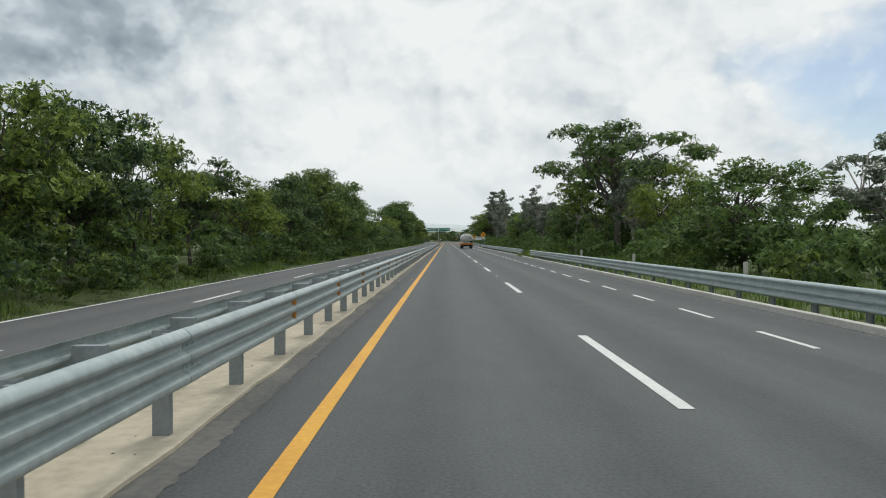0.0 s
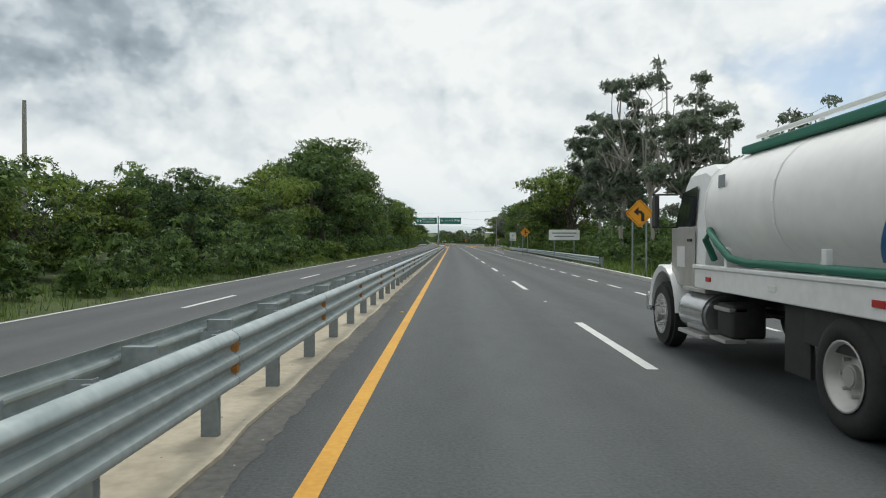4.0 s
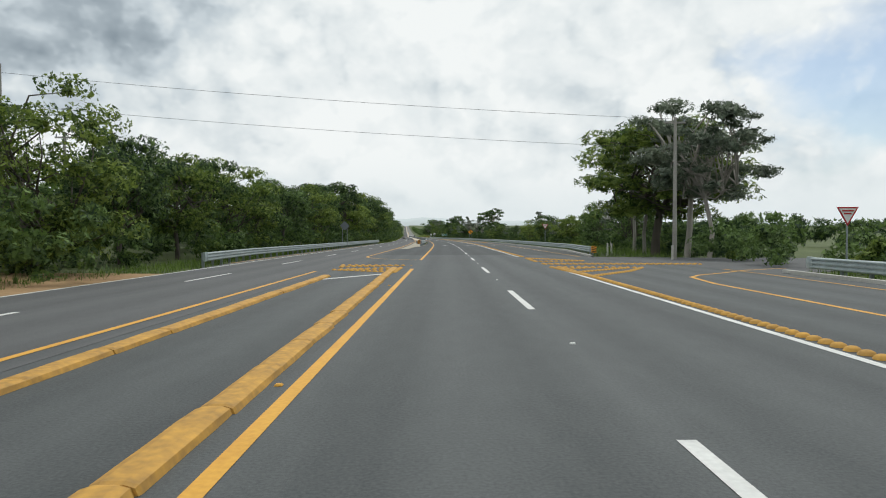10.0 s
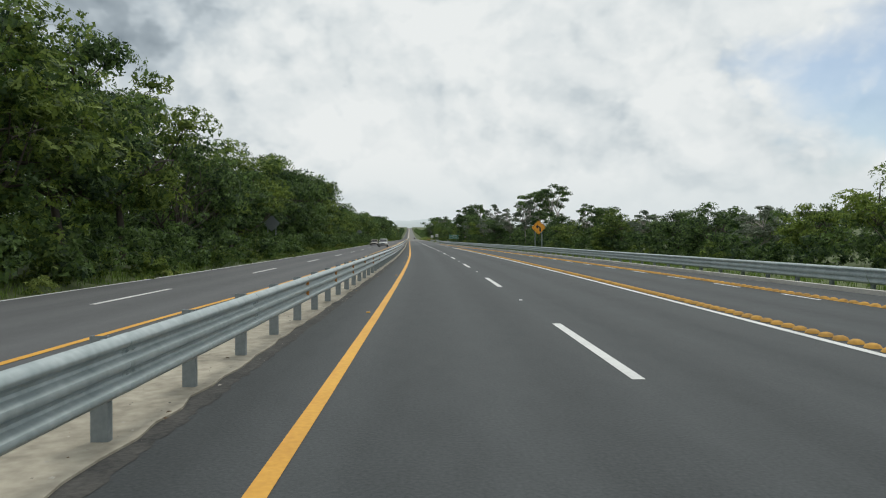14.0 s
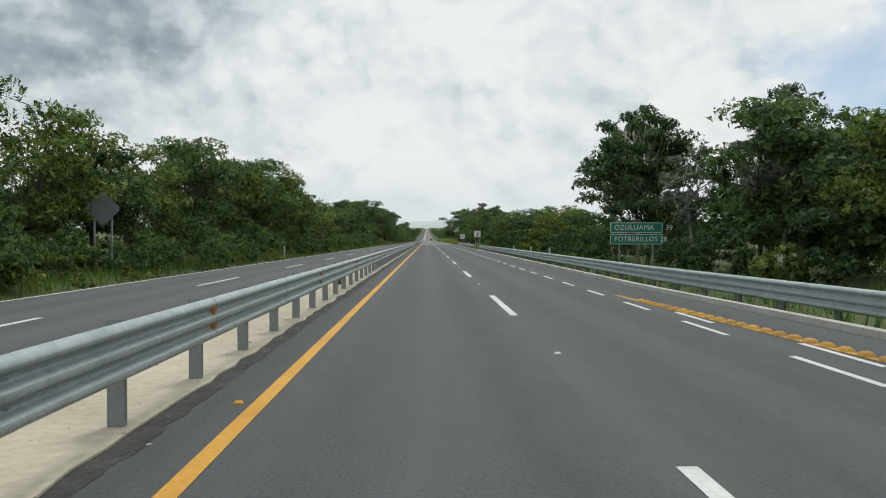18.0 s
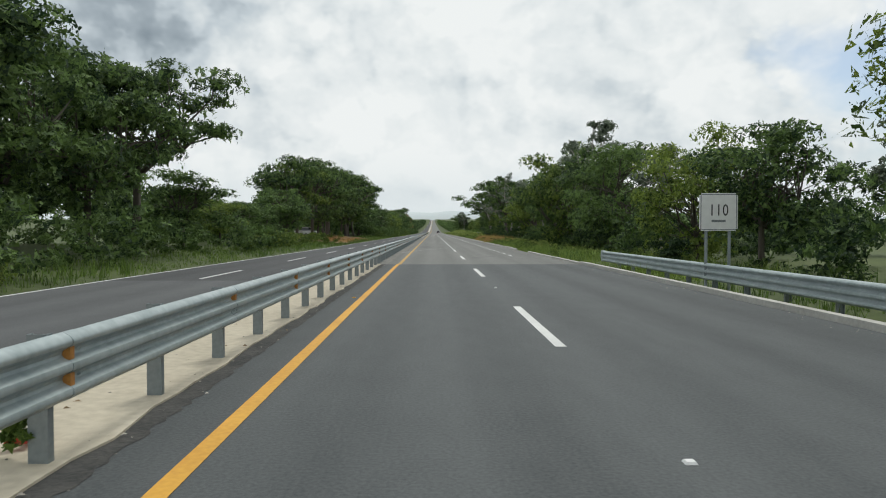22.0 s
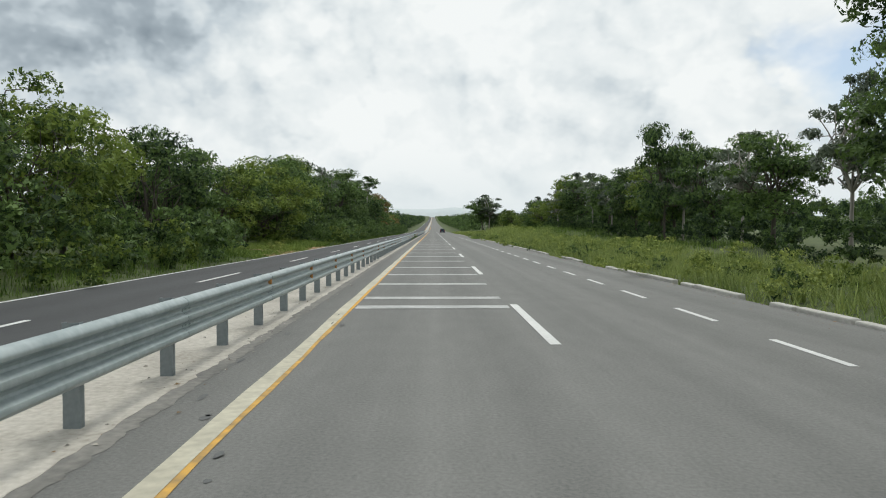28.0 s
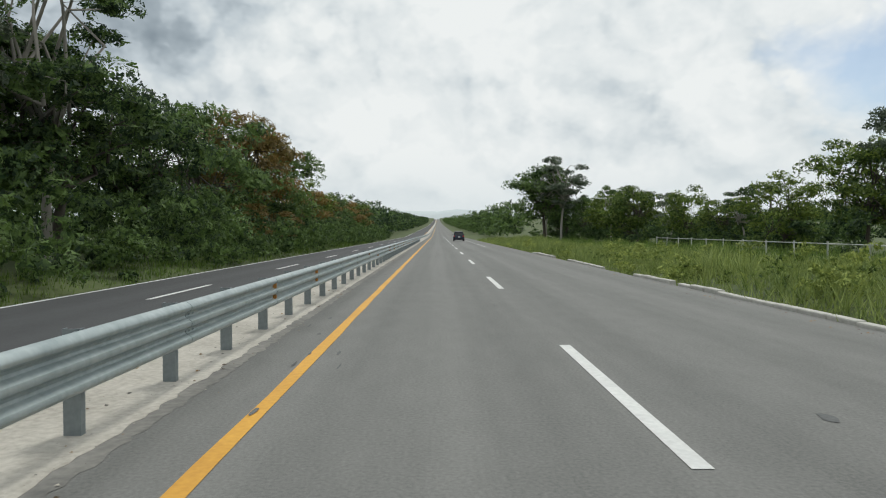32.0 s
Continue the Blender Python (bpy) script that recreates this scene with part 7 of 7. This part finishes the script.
part("text_bar", box(0.22, 0.004, 0.05, (0, -0.019, 2.74)), SIGN_BACK, b_)
b_ = panel("sign_panel", tall, 0, 2.24, 1.10, 0.28, SIGN_WHITE, y=0)
part("text_bar", box(0.86, 0.004, 0.09, (0, -0.019, 2.24)), SIGN_BACK, b_)
post_pair(tall, 0.7, 2.1, 0.04)
belt = empty("belt_sign", at(755.5, 10.2, ground_height(755, 10.2)), "white square seat-belt sign with a dark pictogram on two posts", "road sign", "road signs")
b_ = panel("sign_panel", belt, 0, 2.5, 1.12, 1.12, SIGN_WHITE, BLACK, y=0)
for pts in ([(-0.10, 0.08), (0.14, 0.10), (0.16, -0.16), (-0.12, -0.16)], [(-0.16, -0.18), (0.22, -0.18), (0.22, -0.26), (-0.16, -0.26)], [(-0.14, -0.28), (-0.06, -0.28), (-0.06, -0.46), (-0.14, -0.46)],
            [(0.12, -0.28), (0.20, -0.28), (0.20, -0.46), (0.12, -0.46)], [(0.0, 0.16), (0.14, 0.16), (0.14, 0.30), (0.0, 0.30)], [(0.30, -0.05), (0.36, -0.05), (0.20, 0.34), (0.16, 0.32)]):
    part("symbol", outline([(a, b + 2.5) for a, b in pts], 0.004), BLACK, b_, m=Matrix.Translation((0, -0.019, 0)))
post_pair(belt, 0.7, 2.0, 0.045)
limit = empty("speed_limit_sign", at(796.6, 9.75, ground_height(796, 9.75)), "white square speed limit sign on two posts", "road sign", "road signs")
b_ = panel("sign_panel", limit, 0, 2.38, 1.08, 1.06, SIGN_WHITE, SIGN_BACK, y=0)
lettering("110", 0.32, b_, (0, -0.022, 2.42), BLACK, "CENTER", 0.75)
part("text_bar", box(0.4, 0.004, 0.06, (0, -0.019, 2.13)), SIGN_BACK, b_)
post_pair(limit, 0.66, 1.9, 0.045)
rear = empty("sign_back", at(776, -12.4, ground_height(776, -12.4)), "grey back of a rectangular sign for oncoming traffic", "road sign", "road signs")
panel("sign_panel", rear, 0, 2.0, 1.6, 0.9, SIGN_BACK, y=0)
post_pair(rear, 1.0, 1.6, 0.04)


def yield_sign(s, x, z, w):
    zg = ground_height(s, x)
    root = empty("yield_sign", at(s, x, zg), "white triangular yield sign with a red border", "road sign", "road signs")
    h = z - zg
    part("plate", outline([(0, h - w * 0.5), (w / 2, h + w * 0.37), (-w / 2, h + w * 0.37)], 0.012, 0.004), SIGN_RED, root)
    part("face", outline([(0, h - w * 0.36), (w * 0.38, h + w * 0.30), (-w * 0.38, h + w * 0.30)], 0.005), SIGN_WHITE, root, m=Matrix.Translation((0, -0.011, 0)))
    part("text_bar", box(w * 0.52, 0.004, w * 0.07, (0, -0.017, h + w * 0.2)), SIGN_RED, root)
    part("text_bar", box(w * 0.34, 0.004, w * 0.07, (0, -0.017, h + w * 0.07)), SIGN_RED, root)
    part("post", rod(0.035, h + 0.6, c=(0, 0.03, (h - 0.6) / 2), sides=8), GALV_POST, root)


yield_sign(378, 16.9, 2.4, 0.85)
yield_sign(448, 15.6, 2.9, 0.85)


# striped object markers at the rail ends
def marker(s, x, z, w, h, turn=0):
    root = empty("object_marker", at(s, x, z, turn), "yellow and black striped marker at a rail end", "road sign", "object markers")
    p = panel("plate", root, 0, h / 2, w, h, SIGN_YELLOW, y=-0.05, thick=0.02)
    for i in range(3):
        z0 = 0.02 + i * h / 3
        part("stripe", outline([(-w / 2 + 0.02, z0), (w / 2 - 0.02, z0 + h * 0.18), (w / 2 - 0.02, min(h - 0.01, z0 + h * 0.32)), (-w / 2 + 0.02, z0 + h * 0.14)], 0.004), BLACK, p, m=Matrix.Translation((0, -0.063, 0)))
    part("bracket", box(0.06, 0.08, h * 0.8, (0, 0.0, h * 0.4), 0.01), GALV_POST, root)


marker(451.0, -2.0, 0.42, 0.42, 0.56)
marker(407.9, rail_x(408) + 0.1, 0.22, 0.42, 0.56)
nose = empty("rail_nose", at(451.6, -2.0, 0.4), "rounded steel nose joining the median rail ends", "guard rail")
part("nose_plate", joined(rod(0.24, 0.47, c=(-0.16, 0.1, 0.24), sides=18)), GALV, nose)

# small white marker posts in the verge
MARK = rod(0.075, 1.1, c=(0, 0, 0.5), sides=8, bevel=0.02)
mark_me = bpy.data.meshes.new("marker_post")
MARK.to_mesh(mark_me)
MARK.free()
mark_me.materials.append(KERB)
for s_, x_ in [(25, 10.6), (38, 10.6), (52, 10.7), (262, 12.6), (302, 14.6), (306, 14.9), (320, 16), (345, 17.6), (349, 17.8), (398, 16.8), (408, 14.8), (410, 15.6), (414, 16.2), (690, 11.0), (701, 11.2), (712, 11.0), (752, 10.4), (764, 10.5), (770, 11.3), (783, 10.6)]:
    ob = new("marker_post", mark_me)
    ob.matrix_basis = at(s_, x_, ground_height(s_, x_) - 0.02)
    tagged(ob, "short white concrete marker post in the grass", "post", "white marker posts")
for s_, x_ in ((125, -11.4), (112, -11.0), (699, -11.0)):
    ob = new("marker_post", mark_me)
    ob.matrix_basis = at(s_, x_, ground_height(s_, x_) - 0.02)
    tagged(ob, "short white concrete marker post in the grass", "post", "white marker posts")


# ---- utility poles and wires over the junction ----
def pole(s, x, height, arm=True, label="tall grey concrete utility pole beside the road"):
    zg = ground_height(s, x)
    root = empty("utility_pole", at(s, x, zg), label, "utility pole", "utility poles")
    part("shaft", rod(0.16, height + 0.4, c=(0, 0, height / 2 - 0.2), sides=10, r2=0.10), POLE_CONCRETE, root)
    if arm:
        part("crossarm", box(1.5, 0.09, 0.11, (0, 0.12, height - 0.35), 0.01), POLE_CONCRETE, root)
        for k in (-0.65, 0.0, 0.65):
            part("insulator", rod(0.045, 0.2, c=(k, 0.12, height - 0.2), sides=8), SIGN_BACK, root)
    return zg + height


top_r = pole(400, 17.6, 9.9)
pole(402, -26, 8.3)
pole(177, -21, 8.4, False, "thin weathered pole rising above the trees")
pole(776, -16.5, 6.2, False, "thin weathered pole among the bushes")


def wire(a, b, sag, label):
    pts = [a.lerp(b, i / 20) - Vector((0, 0, sag * (1 - (2 * i / 20 - 1) ** 2))) for i in range(21)]
    ob = new("wire", tubes_mesh("wire", [(pts, [0.014] * 21)], WIRE, 4))
    tagged(ob, label, "wire", "overhead wires")


wire(R(400.1, 17.6, top_r - 0.1), R(401, -30, 13.2), 0.35, "thin dark overhead wire crossing the highway between poles")
wire(R(400.1, 17.6, 7.7), R(401, -30, 11.0), 0.35, "thin dark overhead wire crossing the highway between poles")
pole(401, -30, 13.0, False, "distant utility pole standing in the wood")
pole(298, -27, 9.4, False, "distant utility pole standing in the wood")
pole(298, 25, 10.4, False, "distant utility pole standing in the wood")
wire(R(298, -27, 9.3), R(298, 25, 10.3), 1.6, "thin dark overhead wire crossing the highway between poles")


# ---- kerb stones of the old verge ----
STONE = box(0.2, 0.96, 0.24, (0, 0.48, -0.02), 0.03)
stone_me = bpy.data.meshes.new("kerb_stone")
STONE.to_mesh(stone_me)
STONE.free()
stone_me.materials.append(KERB)
rnd_ = random.Random(9)
s_ = 838.0
while s_ < 1180:
    run = rnd_.randint(4, 11)
    for i in range(run):
        if 1095 < s_ + i < 1111:          # buried under the grass
            continue
        part("kerb_stone", stone_me, None, kerb_root, m=at(s_ + i, right_edge(s_) + 0.12 + rnd_.uniform(-0.03, 0.03), rnd_.uniform(-0.03, 0.02), rnd_.uniform(-2, 2)))
    s_ += run + rnd_.choice((0.6, 1.4, 3.0, 5.0))


# ---- weeds and litter on the median ----
def weed(s, x, height, seed, mat, z=0.05):
    rng = np.random.default_rng(seed)
    c, r = crown_points(rng, 9, (0, 0, height * 0.5), (height * 0.32, height * 0.32, height * 0.42), height * 0.10, height * 0.2, 0.2)
    V_, Q_ = leaves(rng, c, r, 420, 0.045 + 0.03 * height)
    ob = new("weed", fast_mesh("weed", V_, Q_, mat))
    ob.matrix_basis = at(s, x, z - 0.03)
    tagged(ob, "scrubby green weed growing through the median", "weed", "weeds on the median")


for s_, x_, h_ in ((608.5, -1.15, 0.45), (612.8, -1.1, 0.6), (617, -1.3, 0.35), (779, -1.05, 0.7), (782, -1.2, 0.4), (1090.4, -0.95, 1.05), (1081, -1.0, 0.5), (470, -1.35, 0.4), (486, -1.2, 0.35), (274, -2.6, 0.6),
                   (232, -2.4, 0.4), (60, -2.3, 0.55), (141, -1.9, 0.4), (660, -1.3, 0.4), (1122, -1.2, 0.3), (836, -1.1, 0.3)):
    weed(s_, x_, h_, int(s_), GRASS_GREEN if int(s_) % 2 else GRASS)
can = new("litter", bpy.data.meshes.new("litter"))
bm_ = joined(rod(0.045, 0.16, "X", (0, 0, 0.045), 10, bevel=0.008), box(0.18, 0.12, 0.02, (0.12, 0.1, 0.01), 0.004))
bm_.to_mesh(can.data)
bm_.free()
can.data.materials.append(LITTER)
can.matrix_basis = at(782.2, -1.35, 0.06, 30)
tagged(can, "crumpled red litter on the concrete strip", "litter")

# ---- pebbles, crumbs and dry leaves along the median and the kerb ----
def debris(name, s0, s1, count, lo, hi, size, mat, seed, label, z=0.03):
    rng = np.random.default_rng(seed)
    s = rng.uniform(s0, s1, count)
    x = np.array([lo(a) for a in s]) + rng.random(count) ** 0.8 * np.array([hi(a) - lo(a) for a in s])
    r = size * (0.35 + rng.random(count) ** 2.5 * 1.8)
    base = np.array([[1, 0, 0], [-0.5, 0.87, 0], [-0.5, -0.87, 0], [0.1, 0.05, 0.42]])
    V_ = np.zeros((count, 4, 3))
    for k in range(count):
        a = rng.uniform(0, 6.283)
        turn_ = np.array([[math.cos(a), -math.sin(a), 0], [math.sin(a), math.cos(a), 0], [0, 0, 1]])
        V_[k] = (base * rng.uniform(0.6, 1.3, (4, 3)) * r[k]) @ turn_.T + np.array(R(s[k], x[k], z - 0.1 * r[k]))
    tri = np.array([[0, 1, 3], [1, 2, 3], [2, 0, 3]])
    Q_ = (np.arange(count)[:, None, None] * 4 + tri[None]).reshape(-1, 3)
    return tagged(new(name, fast_mesh(name, V_.reshape(-1, 3), Q_, mat)), label, "debris", kind="stuff")


STONE_MIX = material("pebbles_mixed", (0.10, 0.095, 0.085), (0.46, 0.43, 0.37), 0.95, fine=12, broad=3, island=0.9)
DRY_LEAF = material("dry_leaf_litter", (0.07, 0.045, 0.022), (0.26, 0.17, 0.08), 0.9, fine=12, broad=3, island=0.8)
debris("pebbles", -10, 296, 1500, lambda s: median_x(s) - 0.6, lambda s: median_x(s) + 0.45, 0.012, STONE_MIX, 91, "small stones scattered on the concrete strip", 0.042)
debris("pebbles", 455, 811, 3800, lambda s: median_x(s) - 0.7, lambda s: median_x(s) + 0.40, 0.014, STONE_MIX, 92, "small stones and asphalt crumbs along the median", 0.028)
debris("pebbles", 811, 1240, 5200, lambda s: median_x(s) - 0.8, lambda s: median_x(s) + 0.50, 0.015, STONE_MIX, 93, "stones and crumbled concrete along the median", 0.014)
debris("leaf_litter", 811, 1240, 1500, lambda s: median_x(s) - 0.9, lambda s: median_x(s) + 0.60, 0.020, DRY_LEAF, 94, "dry leaves blown against the rail posts", 0.016)
debris("leaf_litter", 455, 811, 700, lambda s: median_x(s) - 0.9, lambda s: median_x(s) + 0.40, 0.020, DRY_LEAF, 95, "dry leaves blown against the rail posts", 0.030)
debris("kerb_crumbs", -10, 380, 2600, lambda s: right_edge(s) - 0.55, lambda s: right_edge(s) - 0.02, 0.014, STONE_MIX, 96, "grit gathered along the outer kerb", 0.004)
debris("kerb_crumbs", 408, 811, 2800, lambda s: right_edge(s) - 0.55, lambda s: right_edge(s) - 0.02, 0.014, STONE_MIX, 97, "grit gathered along the outer kerb", 0.004)
debris("kerb_crumbs", 811, 1240, 3600, lambda s: right_edge(s) - 0.7, lambda s: right_edge(s) + 0.25, 0.018, DRY_LEAF, 98, "grit and dry leaves along the old kerb", 0.004)

# ---- pasture fence and palms at the far clearing ----
fence = empty("fence", Matrix(), "low pale pasture fence of posts and one rail", "fence")
for i in range(16):
    s_ = 1140 + i * 4
    part("fence_post", rod(0.05, 1.5, c=(0, 0, 0.45), sides=6), FENCE, fence, m=at(s_, 21 + i * 0.25, -0.1))
for i in range(15):
    s_ = 1140 + i * 4
    a_, b_2 = R(s_, 21 + i * 0.25, 0.98), R(s_ + 4, 21.25 + i * 0.25, 0.98)
    part("fence_rail", tubes_mesh("fence_rail", [([a_, b_2], [0.03, 0.03])], FENCE, 5), None, fence)


def palm(s, x, height, seed):
    rng = np.random.default_rng(seed)
    root = empty("palm_tree", at(s, x, ground_height(s, x) - 0.1), "slender palm tree with drooping fronds", "tree", "palms at the clearing")
    part("trunk", tubes_mesh("trunk", [([(0, 0, 0), (0.15, 0.05, height * 0.5), (0.1, 0.1, height)], [0.17, 0.13, 0.10])], BARK, 7), None, root)
    V_ = []
    for k in range(16):
        a = k * 2.399 + rng.uniform(-0.2, 0.2)
        up = rng.uniform(-0.1, 0.9)
        prev = None
        for j in range(9):
            f = j / 8
            p = np.array([0.1 + math.cos(a) * 2.3 * f, 0.1 + math.sin(a) * 2.3 * f, height + up * f * 1.6 - 1.9 * f * f])
            side = np.array([-math.sin(a), math.cos(a), -0.5])
            for sg in (-1, 1):
                V_ += [p, p + np.array([math.cos(a), math.sin(a), 0]) * 0.16, p + side * np.array([sg, sg, 1]) * 0.55 * (1 - 0.5 * f) + np.array([math.cos(a), math.sin(a), 0]) * 0.25]
    V_ = np.array(V_)
    part("fronds", fast_mesh("fronds", V_, np.arange(len(V_)).reshape(-1, 3), LEAF_GREY), None, root)


for i, (s_, x_, h_) in enumerate(((1207, 40, 6.5), (1209, 45, 5.2), (1216, 36, 5.8), (1200, 47, 7.0))):
    palm(s_, x_, h_, 60 + i)
